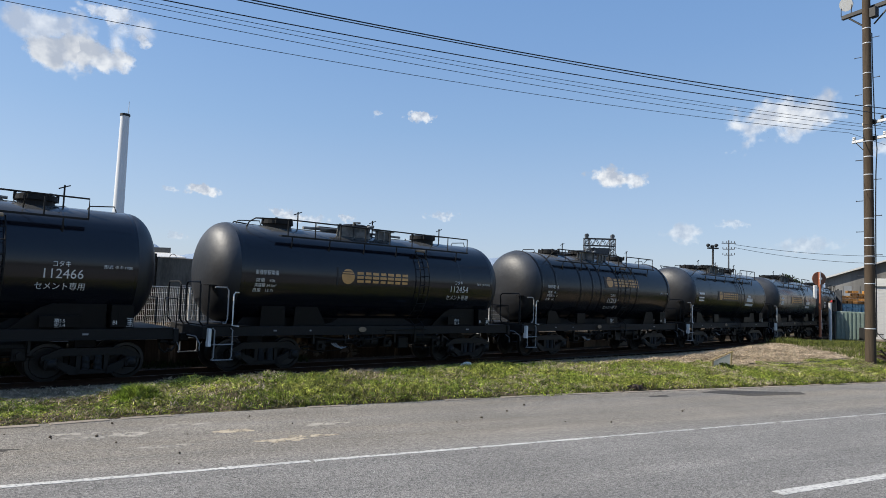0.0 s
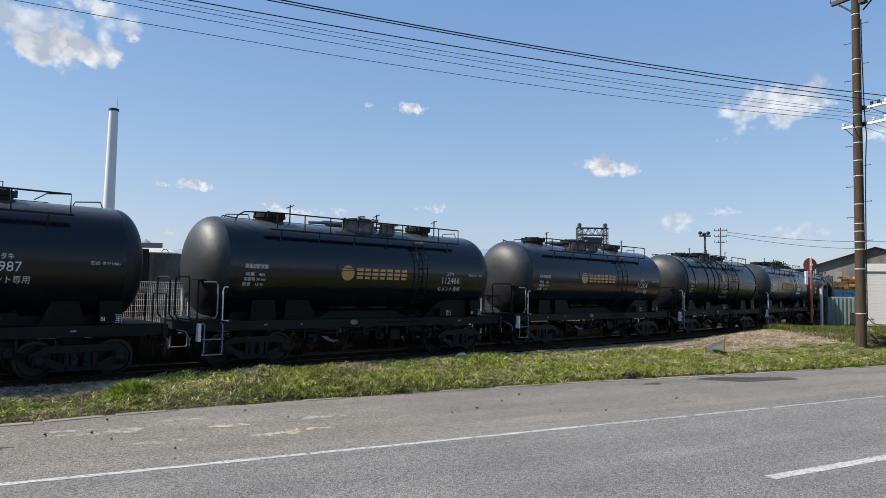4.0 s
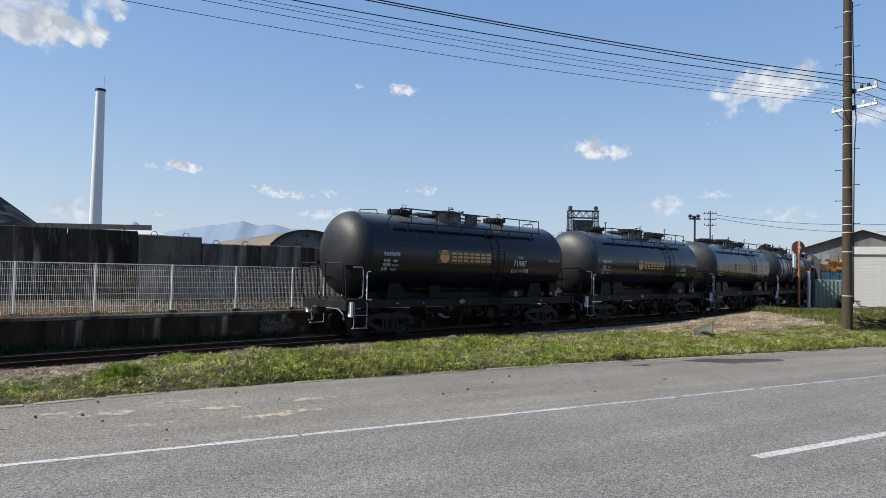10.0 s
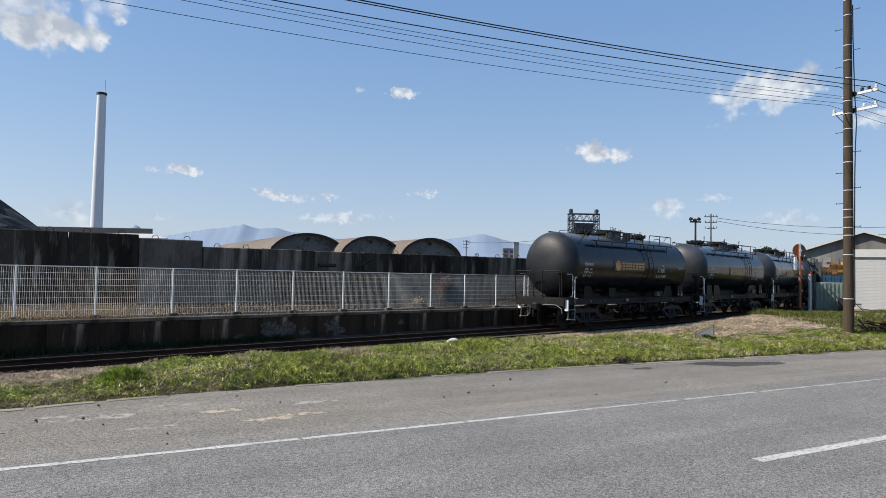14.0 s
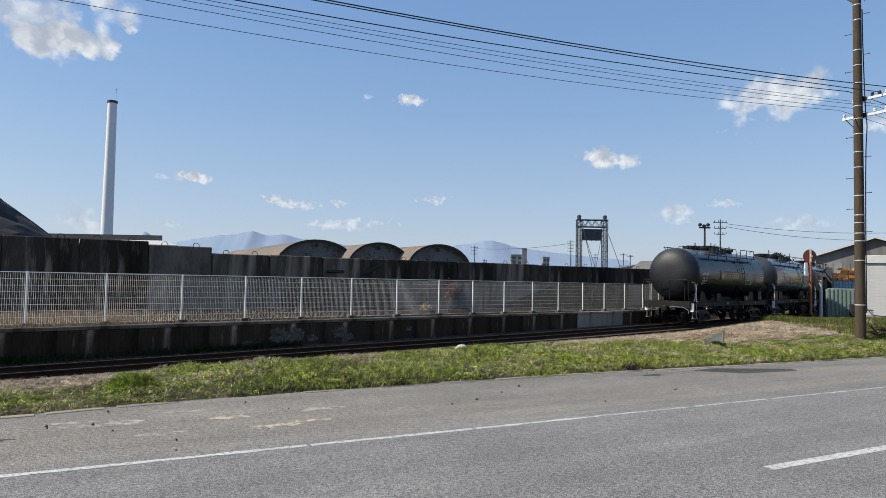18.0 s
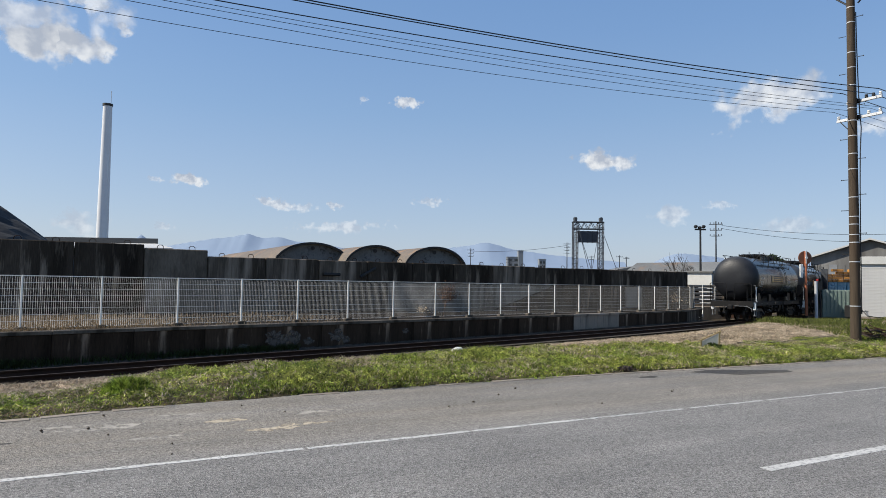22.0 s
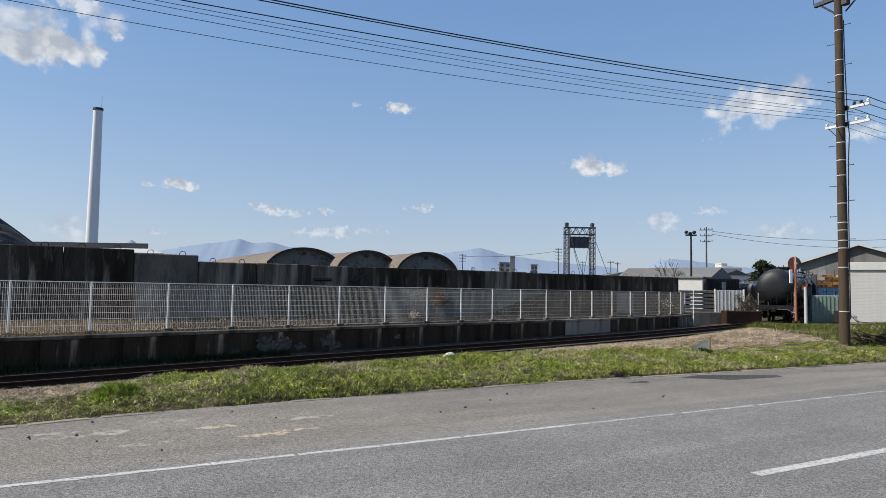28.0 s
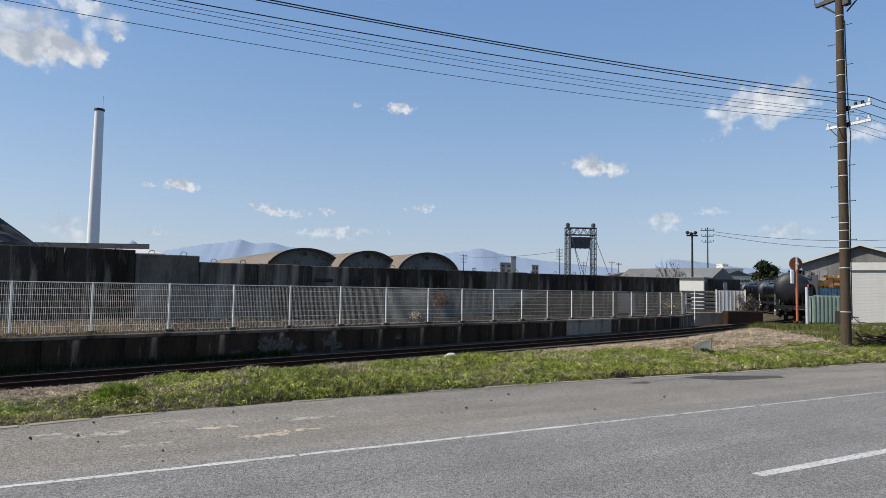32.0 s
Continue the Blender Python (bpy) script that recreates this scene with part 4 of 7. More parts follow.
    for k in range(5):
        a = k * 2 * math.pi / 5
        pipe(bm, [(-0.85, -1.2, 0.8), (-0.85 + 0.2 * math.cos(a), -1.2, 0.8 + 0.2 * math.sin(a))], 0.012, 5)
    tube(bm, (-0.85, -1.23, 0.8), (-0.85, -0.9, 0.8), 0.03)
    part("hand_wheel", bm, M_GREYBOX, wag)
    bm = bm_new()
    for k in range(3):
        pipe(bm, [(-1.75 + k * 0.07, -1.1, 0.72), (-1.62 + k * 0.09, -1.14, 0.62 - k * 0.03), (-1.45 + k * 0.1, -1.12, 0.6)], 0.016, 5)
    pipe(bm, [(-1.35, -1.15, 0.95), (-1.22, -1.18, 0.98), (-1.2, -1.18, 0.84)], 0.012, 5)
    part("release_levers", bm, M_LIGHTGREY, wag)
    bm = bm_new()
    lathe(bm, [(0, -0.55), (0.16, -0.55), (0.2, -0.5), (0.2, 0.5), (0.16, 0.55), (0, 0.55)], 16, "X", Matrix.Translation((1.9, -0.72, 0.8)))
    for x in (1.6, 2.2):
        lathe(bm, [(0.205, x - 0.02), (0.212, x - 0.02), (0.212, x + 0.02), (0.205, x + 0.02)], 16, "X", Matrix.Translation((0, -0.72, 0.8)))
    part("air_reservoir", bm, M_BOGIE, wag)
    for x in (-2.35, -1.3, -0.35, 0.5, 1.3, 2.45):
        bm = bm_new()
        box(bm, x - 0.03, x + 0.03, -1.16, -1.06, SILL - 0.52, SILL - 0.22, 0.005)
        part("hanger_bracket", bm, M_BOGIE, wag)
    for x, z in ((-2.0, 0.5), (0.35, 0.55), (2.3, 0.5)):
        bm = bm_new()
        box(bm, x - 0.14, x + 0.14, -0.98, -0.72, z, z + 0.3, 0.02)
        tube(bm, (x, -0.97, z + 0.15), (x, -1.12, z + 0.15), 0.07, seg=10)
        part("valve_body", bm, M_BOGIE, wag)
    bm = bm_new()
    pipe(bm, [(-5.3, -1.12, 1.0), (-4.7, -1.13, 0.98), (-2.6, -1.13, 0.99), (-1.0, -1.13, 0.96), (1.2, -1.13, 0.97), (2.7, -1.13, 0.99), (5.3, -1.12, 1.0)], 0.017, 6)
    part("brake_pipe", bm, M_BOGIE, wag)
    bm = bm_new()
    pipe(bm, [(-2.7, -1.0, 0.58), (-2.2, -1.06, 0.47), (-1.5, -1.06, 0.52), (-1.1, -1.0, 0.6)], 0.014, 5)
    part("pull_rod", bm, M_BOGIE, wag)
    bm = bm_new()
    pipe(bm, [(1.2, -1.02, 0.6), (1.8, -1.06, 0.5), (2.6, -1.0, 0.56)], 0.014, 5)
    part("pull_rod", bm, M_BOGIE, wag)
    # small cabinets and plates
    bm = bm_new()
    if style["holder"]:
        box(bm, -2.3, -1.77, -1.26, -1.16, SILL + 0.03, SILL + 0.44, 0.01)
        part("card_holder", bm, M_GREYBOX, wag)
    bm = bm_new()
    dp = style["data_at"]
    box(bm, dp - 0.4, dp + 0.4, -1.25, -1.21, SILL + 0.04, SILL + 0.30, 0.006)
    plate = part("data_plate", bm, M_GREYBOX, wag)
    bm = bm_new()
    box(bm, 4.02, 4.52, -1.2, -0.9, SILL + 0.03, SILL + 0.56, 0.012)
    box(bm, 4.2, 4.26, -1.208, -1.2, SILL + 0.3, SILL + 0.48)
    vb = part("valve_box", bm, M_GREYBOX, wag)
    me = text_mesh("BI", 0.13)
    me.transform(Matrix.Translation((4.05, -1.206, SILL + 0.1)) @ Matrix.Rotation(math.pi / 2, 4, "X"))
    me.materials.append(M_LETTER)
    ob = new("lettering", me)
    ob.parent = vb
    bm = bm_new()
    for k in range(2):
        pipe(bm, [(4.36 + k * 0.06, -1.206, SILL + 0.06), (4.5 - k * 0.06, -1.206, SILL + 0.06), (4.5 - k * 0.06, -1.206, SILL + 0.24), (4.36 + k * 0.06, -1.206, SILL + 0.24)], 0.006, 4, True)
    for z in (0.11, 0.15, 0.19):
        box(bm, 4.38, 4.48, -1.21, -1.203, SILL + z - 0.008, SILL + z + 0.008)
    part("inspection_card", bm, M_LETTER, vb, "white printed inspection card")
    for x, w in ((-3.62, 0.09), (-2.52, 0.05), (3.45, 0.12)):
        bm = bm_new()
        box(bm, x, x + w, -1.214, -1.2, SILL - 0.14, SILL - 0.10)
        part("maker_plate", bm, M_LIGHTGREY, wag)
    bm = bm_new()
    lathe(bm, [(0, 0), (0.09, 0), (0.09, 0.015), (0, 0.015)], 16, "Y", Matrix.Translation((-0.78, -1.26, 1.12)) @ Matrix.Diagonal((1.5, 1, 0.85, 1)))
    part("oval_plate", bm, M_RUST_PALE, wag)
    # roof walk, its brackets and railings
    zw = 3.70
    for sy in (-1, 1):
        bm = bm_new()
        box(bm, -3.55, 3.4, min(sy * 1.05, sy * 1.21), max(sy * 1.09, sy * 1.21), zw - 0.012, zw + 0.012)
        box(bm, -3.55, 3.4, min(sy * 1.2, sy * 1.23), max(sy * 1.2, sy * 1.23), zw - 0.03, zw + 0.015)
        walkway = part("roof_walk", bm, M_FRAME, wag)
        for x in (-3.2, -2.0, -0.8, 0.4, 1.6, 2.9):
            bm = bm_new()
            pipe(bm, [(x, sy * 1.2, zw - 0.03), (x, sy * 1.16, zw - 0.36)], 0.018, 5)
            part("bracket", bm, M_FRAME, walkway)
        y = sy * 1.18
        zr = zw + 0.46
        bm = bm_new()
        if style["gap"]:
            pipe(bm, [(-3.75, sy * 0.8, TZ + 1.10), (-3.62, sy * 1.0, zr - 0.14), (-3.48, y, zr), (0.52, y, zr), (0.62, y, zr - 0.06), (0.64, y, zw)], 0.02, 6)
            pipe(bm, [(1.22, y, zw), (1.23, y, zr - 0.06), (1.30, y, zr), (3.33, y, zr), (3.33, y, zw)], 0.02, 6)
            pipe(bm, [(2.62, y, zw + 0.26), (2.85, y, zw + 0.42), (3.33, y, zw + 0.46)], 0.014, 5)
            stands = (-3.06, -2.0, -0.9, -0.1, 2.2)
        else:
            pipe(bm, [(-4.25, sy * 0.5, TZ + 1.26), (-4.22, sy * 0.6, zr - 0.1), (-4.1, sy * 0.75, zr), (-3.4, y, zr), (2.0, y, zr)], 0.02, 6)
            pipe(bm, [(2.0, y, zr), (3.40, y, zr), (3.40, y, zw)], 0.02, 6)
            pipe(bm, [(2.2, sy * 0.7, TZ + 1.2), (2.22, sy * 0.8, zr + 0.02), (2.5, y, zr)], 0.016, 5)
            stands = (-3.33, -2.48, -1.64, -0.77, 0.14, 1.01, 2.52)
        for x in stands:
            pipe(bm, [(x, y, zw), (x, y, zr)], 0.018, 6)
        part("railing", bm, M_FRAME, wag)
    # hatches on top
    for x, r, hh in style["hatches"]:
        bm = bm_new()
        lathe(bm, [(r, TR - 0.12), (r, TR + hh - 0.12), (r + 0.06, TR + hh - 0.12), (r + 0.06, TR + hh - 0.05)], 24, "Z", Matrix.Translation((x, 0, TZ)))
        h = part("hatch", bm, M_FRAME, wag)
        bm = bm_new()
        lathe(bm, [(r + 0.05, TR + hh - 0.05), (r + 0.05, TR + hh), (r - 0.1, TR + hh + 0.05), (0, TR + hh + 0.06)], 24, "Z", Matrix.Translation((x, 0, TZ)))
        for k in range(6):
            a = k * math.pi / 3
            box(bm, x + (r + 0.05) * math.cos(a) - 0.03, x + (r + 0.05) * math.cos(a) + 0.03, (r + 0.05) * math.sin(a) - 0.03, (r + 0.05) * math.sin(a) + 0.03, TZ + TR + hh - 0.12, TZ + TR + hh + 0.05)
        part("hatch_lid", bm, M_FRAME, h)
        bm = bm_new()
        if style["wheels"]:
            tube(bm, (x + 0.5, -0.3, TZ + TR - 0.15), (x + 0.5, -0.3, TZ + TR + 0.5), 0.02)
            tube(bm, (x + 0.38, -0.3, TZ + TR + 0.4), (x + 0.62, -0.3, TZ + TR + 0.5), 0.014)
        else:
            pipe(bm, [(x - 0.05, -0.2, TZ + TR + hh), (x - 0.05, -0.2, TZ + TR + hh + 0.2), (x + 0.12, -0.2, TZ + TR + hh + 0.2), (x + 0.12, -0.2, TZ + TR + hh)], 0.014, 5)
        part("hatch_handle", bm, M_FRAME, h)
    # coamings with flanged tops round the middle hatch, and its pipework
    mid = style["hatches"][1][0]
    for x0, x1, h in ((mid - 0.95, mid + 0.28, 0.20), (mid + 0.45, mid + 1.10, 0.15)):
        for sy in (-1, 1):
            bm = bm_new()
            prism(bm, [(x0, TZ + TR - 0.2), (x1, TZ + TR - 0.2), (x1 - 0.04, TZ + TR + h), (x0 + 0.04, TZ + TR + h)], sy * 0.52 - 0.015, sy * 0.52 + 0.015)
            box(bm, x0 - 0.06, x1 + 0.06, sy * 0.52 - 0.09, sy * 0.52 + 0.09, TZ + TR + h, TZ + TR + h + 0.03)
            for k in range(3):
                x = x0 + 0.1 + (x1 - x0 - 0.2) * k / 2
                box(bm, x - 0.02, x + 0.02, sy * 0.54 - 0.05, sy * 0.54 + 0.05, TZ + TR - 0.22, TZ + TR + h)
            part("coaming", bm, M_DUSTED, wag, "dusty grey-coated coaming plate")
    bm = bm_new()
    pipe(bm, [(mid - 1.7, 0.2, TZ + TR + 0.10), (mid - 0.5, 0.2, TZ + TR + 0.14)], 0.05, 8)
    part("pipe_manifold", bm, M_DUSTED, wag)
    bm = bm_new()
    pipe(bm, [(mid + 0.5, 0.1, TZ + TR + 0.12), (mid + 1.9, 0.1, TZ + TR + 0.10)], 0.04, 8)
    part("pipe_manifold", bm, M_DUSTED, wag)
    bm = bm_new()
    pipe(bm, [(mid + 0.1, -0.42, TZ + TR), (mid + 0.2, -0.5, TZ + TR + 0.24), (mid + 0.45, -0.42, TZ + TR + 0.3)], 0.05, 6)
    part("valve_elbow", bm, M_DUSTED, wag)
    bm = bm_new()
    pipe(bm, [(mid - 0.4, -0.5, TZ + TR + 0.02), (mid - 0.36, -0.55, TZ + TR + 0.34), (mid - 0.1, -0.5, TZ + TR + 0.36)], 0.03, 6)
    part("valve_elbow", bm, M_DUSTED, wag)
    # lamp-like end fitting over the ladder
    lx = style["ladder"]
    bm = bm_new()
    box(bm, lx - 0.05, lx + 0.32, -1.3, -1.2, zw - 0.12, zw - 0.04, 0.02)
    part("ladder_step", bm, M_RUST_PALE, wag, "worn step plate rubbed to bare metal")
    for x0, x1 in ((-4.4, -3.7), (3.6, 4.2)):
        bm = bm_new()
        pipe(bm, [(x0, -0.1, TZ + TR - 0.02), (x0 + 0.05, -0.1, TZ + TR + 0.08), (x1, -0.1, TZ + TR + 0.13), (x1 + 0.06, -0.1, TZ + TR - 0.02)], 0.016, 5)
        part("grab_rail", bm, M_FRAME, wag)
    # ladder up the near and far side
    for sy in (-1, 1):
        bm = bm_new()
        pts = []
        for k in range(9):
            a = math.radians(-52 + k * 11.5)
            pts.append((sy * (TR + 0.12) * math.cos(a), TZ + (TR + 0.12) * math.sin(a)))
        for dx in (lx, lx + 0.36):
            pipe(bm, [(dx, sy * 1.28, 0.45), (dx, sy * 1.28, SILL)] + [(dx, y, z) for y, z in pts if z > SILL + 0.1], 0.017, 5)
        for z in (0.55, 0.85, 1.15):
            pipe(bm, [(lx, sy * 1.28, z), (lx + 0.36, sy * 1.28, z)], 0.012, 5)
        for y, z in pts[1:]:
            pipe(bm, [(lx, y, z), (lx + 0.36, y, z)], 0.012, 5)
        part("ladder", bm, M_FRAME, wag)
    # rear end: handrails and steps
    for sy in (-1, 1):
        bm = bm_new()
        y = sy * 1.24
        pipe(bm, [(-5.06, y, SILL + 0.08), (-4.98, y, SILL + 0.08), (-4.94, y, SILL + 0.2), (-4.94, y, 2.14), (-5.0, y, 2.22), (-5.3, y, 2.22)], 0.019, 6)
        part("handrail", bm, M_LIGHTGREY, wag, "pale grey painted handrail")
        bm = bm_new()
        pipe(bm, [(-4.80 + 0.18, y, SILL), (-4.80, y, SILL + 0.02), (-4.80, y, 2.04), (-4.76, y, 2.1), (-4.66, y, 2.1)], 0.019, 6)
        part("handrail", bm, M_WHITE, wag, "white painted handrail")
        bm = bm_new()
        for x in (-5.25, -4.78):
            pipe(bm, [(x - 0.06, y, SILL - 0.04), (x, y, SILL - 0.1), (x, y, 0.44), (x - 0.05, y, 0.36)], 0.018, 6)
        for z in (0.37, 0.76):
            box(bm, -5.3, -4.76, y - 0.05, y + 0.05, z - 0.012, z + 0.012)
        part("step_ladder", bm, M_LIGHTGREY, wag)
        bm = bm_new()
        box(bm, -5.46, -5.38, y - 0.14, y + 0.02, 0.72, SILL - 0.05, 0.008)
        part("marker_plate", bm, M_WHITE, wag)
    for y0, y1 in ((-0.2, -1.2), (0.25, 1.24)):
        bm = bm_new()
        pipe(bm, [(-5.54, y0, SILL), (-5.64, y0, SILL + 0.12), (-5.66, y0, 2.26), (-5.66, y0 * 0.9 + y1 * 0.1, 2.34), (-5.66, y1 * 0.95, 2.34), (-5.66, y1, 2.26), (-5.64, y1, SILL + 0.12), (-5.54, y1, SILL)], 0.022, 6)
        part("end_railing", bm, M_FRAME, wag)
        bm = bm_new()
        k = 1 if y0 > 0 else -1
        pipe(bm, [(5.5, k * 1.2, SILL), (5.5, k * 1.2, 1.95), (5.5, k * 0.3, 1.95), (5.5, k * 0.3, SILL)], 0.018, 6)
        part("end_railing", bm, M_FRAME, wag)
    bm = bm_new()
    lathe(bm, [(0.0, 0), (0.17, 0), (0.17, 0.025), (0, 0.03)], 18, "Z", Matrix.Translation((-5.3, -0.85, 2.26)))
    tube(bm, (-5.3, -0.85, SILL), (-5.3, -0.85, 2.27), 0.025)
    tube(bm, (-5.3, -0.85, 0.6), (-5.3, -0.85, SILL), 0.05)
    part("hand_brake", bm, M_FRAME, wag)
    # couplers and hoses
    for k in (-1, 1):
        bm = bm_new()
        box(bm, min(k * 5.5, k * 5.78), max(k * 5.5, k * 5.78), -0.1, 0.1, 0.78, 0.98, 0.02)
        box(bm, min(k * 5.72, k * 5.92), max(k * 5.72, k * 5.92), -0.17, 0.14, 0.72, 1.02, 0.05)
        part("coupler", bm, M_BOGIE, wag)
        bm = bm_new()
        pipe(bm, [(k * 5.52, 0.4, 0.92), (k * 5.62, 0.42, 0.86), (k * 5.68, 0.4, 0.6), (k * 5.78, 0.34, 0.5), (k * 5.9, 0.3, 0.55)], 0.028, 6)
        part("brake_hose", bm, M_BLACK, wag)
        bm = bm_new()
        pipe(bm, [(k * 5.58, -0.2, 0.95), (k * 5.6, -0.9, 0.95), (k * 5.6, -1.18, 0.8), (k * 5.6, -1.2, 0.62)], 0.015, 5)
        part("uncoupling_lever", bm, M_LIGHTGREY, wag)
    # markings on the near side
    xs, zs = style["logo"]
    lw = style["logo_width"]
    if style["panel"]:
        bars_part([(0, lw, -0.02, 0.44)], xs, zs, tank, M_GOLD_BACK, "logo_panel", 0.005)
    bars_part([(0, 0.05, -0.04, 0.46)], xs - 0.07, zs, tank, M_BLACK, "logo_edge", 0.009)
    disc_part(xs + 0.31, zs + 0.21, 0.22, tank)
    step = (lw - 0.62) / 7
    for i in range(7):
        x, w = 0.62 + i * step, step * 0.84
        inset = (0.0, 0.10, 0.05, 0.14)[i % 4] * w
        bars_part([(x + inset, x + w - inset * 0.5, 0.285, 0.365), (x, x + w, 0.165, 0.245), (x + inset * 0.6, x + w - inset, 0.05, 0.125)], xs, zs, tank, M_GOLD, "gold_bar", 0.011)
    nx0, nz0 = style["number_at"]
    if style["number"]:
        label_part("\u30b3\u30bf\u30ad", 0.15, nx0 + 0.3, nz0 + 0.36, tank, 0.36)
        label_part(style["number"], 0.30, nx0 + 0.1, nz0 + 0.10, tank, 0.72 if len(style["number"]) == 5 else 0.83)
        label_part("\u30bb\u30e1\u30f3\u30c8\u5c02\u7528", 0.19, nx0, nz0 - 0.14, tank, 0.98)
        label_part("\u6771\u85e4\u539f\u99c5\u5e38\u5099", 0.14, -4.3, TZ - 0.05, tank, 0.66)
        label_part("\u8377\u91cd   40t", 0.115, -4.28, TZ - 0.25, tank, 0.56)
        label_part("\u5b9f\u5bb9\u7a4d 34.1m\u00b3", 0.115, -4.3, TZ - 0.38, tank, 0.62)
        label_part("\u81ea\u91cd   " + style["tare"], 0.115, -4.34, TZ - 0.51, tank, 0.6)
        label_part("\u5f62\u5f0f \u30bf\u30ad1900", 0.09, 3.75, TZ - 0.06, tank, 0.62)
        for body, z in (("\u7a4d5.5", SILL + 0.15), ("\u7a7a1.4", SILL + 0.05)):
            me = text_mesh(body, 0.1)
            me.transform(Matrix.Translation((dp - 0.12, -1.254, z)) @ Matrix.Rotation(math.pi / 2, 4, "X"))
            me.materials.append(M_LETTER)
            ob = new("lettering", me)
            ob.parent = plate
    else:
        bars_part([(0.3, 0.62, 0.36, 0.46), (0.1, 0.95, 0.10, 0.30), (0, 1.05, -0.14, 0.0)], nx0, nz0, tank, M_LETTER, "faded_bars")
        bars_part([(0, 0.6, 0.0, 0.1), (0, 0.56, -0.2, -0.12), (0, 0.6, -0.34, -0.26)], -4.3, TZ, tank, M_LETTER, "faded_bars")
    for x in (-3.73, 3.73):
        make_bogie(wag, x)
    return wag


OLD_SADDLES = (([(-3.89, 0), (-3.0, 0), (-3.37, 0.50), (-3.80, 0.54)], 1.0), ([(2.85, 0), (3.8, 0), (3.62, 0.55), (3.12, 0.6)], 1.0))
NEW_SADDLES = (([(-3.95, 0), (-3.2, 0), (-3.25, 0.62), (-3.9, 0.72)], 1.0), ([(-2.95, 0), (-1.9, 0), (-2.25, 0.6), (-2.9, 0.62)], 1.0),
               ([(2.05, 0), (3.95, 0), (3.95, 0.80), (3.5, 0.74), (3.0, 0.62), (2.6, 0.45), (2.3, 0.22)], 1.02))
BASE = dict(hazed=True, saddles=OLD_SADDLES, holder=True, data_at=2.03, ladder=0.72, gap=True, hatches=((-2.65, 0.36, 0.16), (-0.5, 0.46, 0.26), (2.05, 0.36, 0.18)), seams=(-4.6, -2.9, 2.95, 4.42), rib=0.006,
            logo=(-2.04, 2.44), number_at=(1.62, 2.30), wheels=True, logo_width=2.58, panel=True, paint=M_TANK, tank_label="glossy black painted tank", number="", tare="13.9t")
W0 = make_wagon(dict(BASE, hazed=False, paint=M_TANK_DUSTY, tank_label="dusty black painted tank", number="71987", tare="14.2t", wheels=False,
                     label="dusty black cement tank wagon, the last of the train"))
NEWER = dict(BASE, logo=(-1.75, 2.46), logo_width=2.55, panel=False, number_at=(2.42, 2.24), saddles=NEW_SADDLES, holder=False, data_at=2.98, ladder=1.17, gap=False,
             hatches=((-3.1, 0.4, 0.2), (-0.45, 0.46, 0.28), (2.35, 0.38, 0.2)))
W1 = make_wagon(dict(NEWER, logo=(-1.43, 2.36), ladder=1.47, hatches=((-3.0, 0.4, 0.2), (0.1, 0.46, 0.28), (2.55, 0.38, 0.2)), number="112466", tare="13.9t", label="glossy black cement tank wagon with gold emblem"))
W2 = make_wagon(dict(NEWER, number="112454", tare="13.7t", label="glossy black cement tank wagon with gold emblem"))
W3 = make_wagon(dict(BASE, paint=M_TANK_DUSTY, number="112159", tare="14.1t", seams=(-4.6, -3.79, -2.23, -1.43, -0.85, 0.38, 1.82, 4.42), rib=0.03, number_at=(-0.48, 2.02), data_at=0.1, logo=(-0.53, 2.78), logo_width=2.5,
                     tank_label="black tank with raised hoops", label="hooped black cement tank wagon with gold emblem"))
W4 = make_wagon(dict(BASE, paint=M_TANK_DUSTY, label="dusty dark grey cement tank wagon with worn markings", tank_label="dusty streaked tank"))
TRAIN = [W0, W1, W2, W3, W4] + [copy_thing(W4, Matrix()) for _ in range(4)]


# ---- distance: mountains and clouds ----
def ridge(name, peaks, y, label):
    """A far range: a folded slope under a broken ridge line."""
    rng = random.Random(len(name) + len(peaks))
    xs = np.arange(peaks[0][0], peaks[-1][0] + 1, 12.0)
    zs = np.interp(xs, [q[0] for q in peaks], [q[1] for q in peaks])
    zs = zs + np.array([rng.uniform(-1.5, 1.5) for _ in xs]) * np.clip((zs - zs.min()) / 20, 0.2, 1)
    rows = 7
    verts, faces = [], []
    for j in range(rows):
        k = j / (rows - 1)
        for i, (x, z) in enumerate(zip(xs, zs)):
            fold = 9 * math.sin(i * 0.16 + 0.4 * j) * k
            verts.append((x, y - 260 * k + fold, z * (1 - k) ** 1.15 - 2 * k))
    n = len(xs)
    for j in range(rows - 1):
        for i in range(n - 1):
            faces.append((j * n + i, j * n + i + 1, (j + 1) * n + i + 1, (j + 1) * n + i))
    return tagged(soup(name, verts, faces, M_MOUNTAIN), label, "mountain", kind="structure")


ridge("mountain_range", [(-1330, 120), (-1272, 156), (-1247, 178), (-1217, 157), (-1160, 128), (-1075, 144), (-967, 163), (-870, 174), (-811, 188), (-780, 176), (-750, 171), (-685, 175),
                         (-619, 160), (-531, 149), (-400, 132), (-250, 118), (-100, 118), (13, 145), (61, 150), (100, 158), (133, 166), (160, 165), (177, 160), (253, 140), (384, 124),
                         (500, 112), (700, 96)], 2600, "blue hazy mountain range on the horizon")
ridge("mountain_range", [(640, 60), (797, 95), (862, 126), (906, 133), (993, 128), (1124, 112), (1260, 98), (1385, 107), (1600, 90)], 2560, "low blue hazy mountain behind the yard")


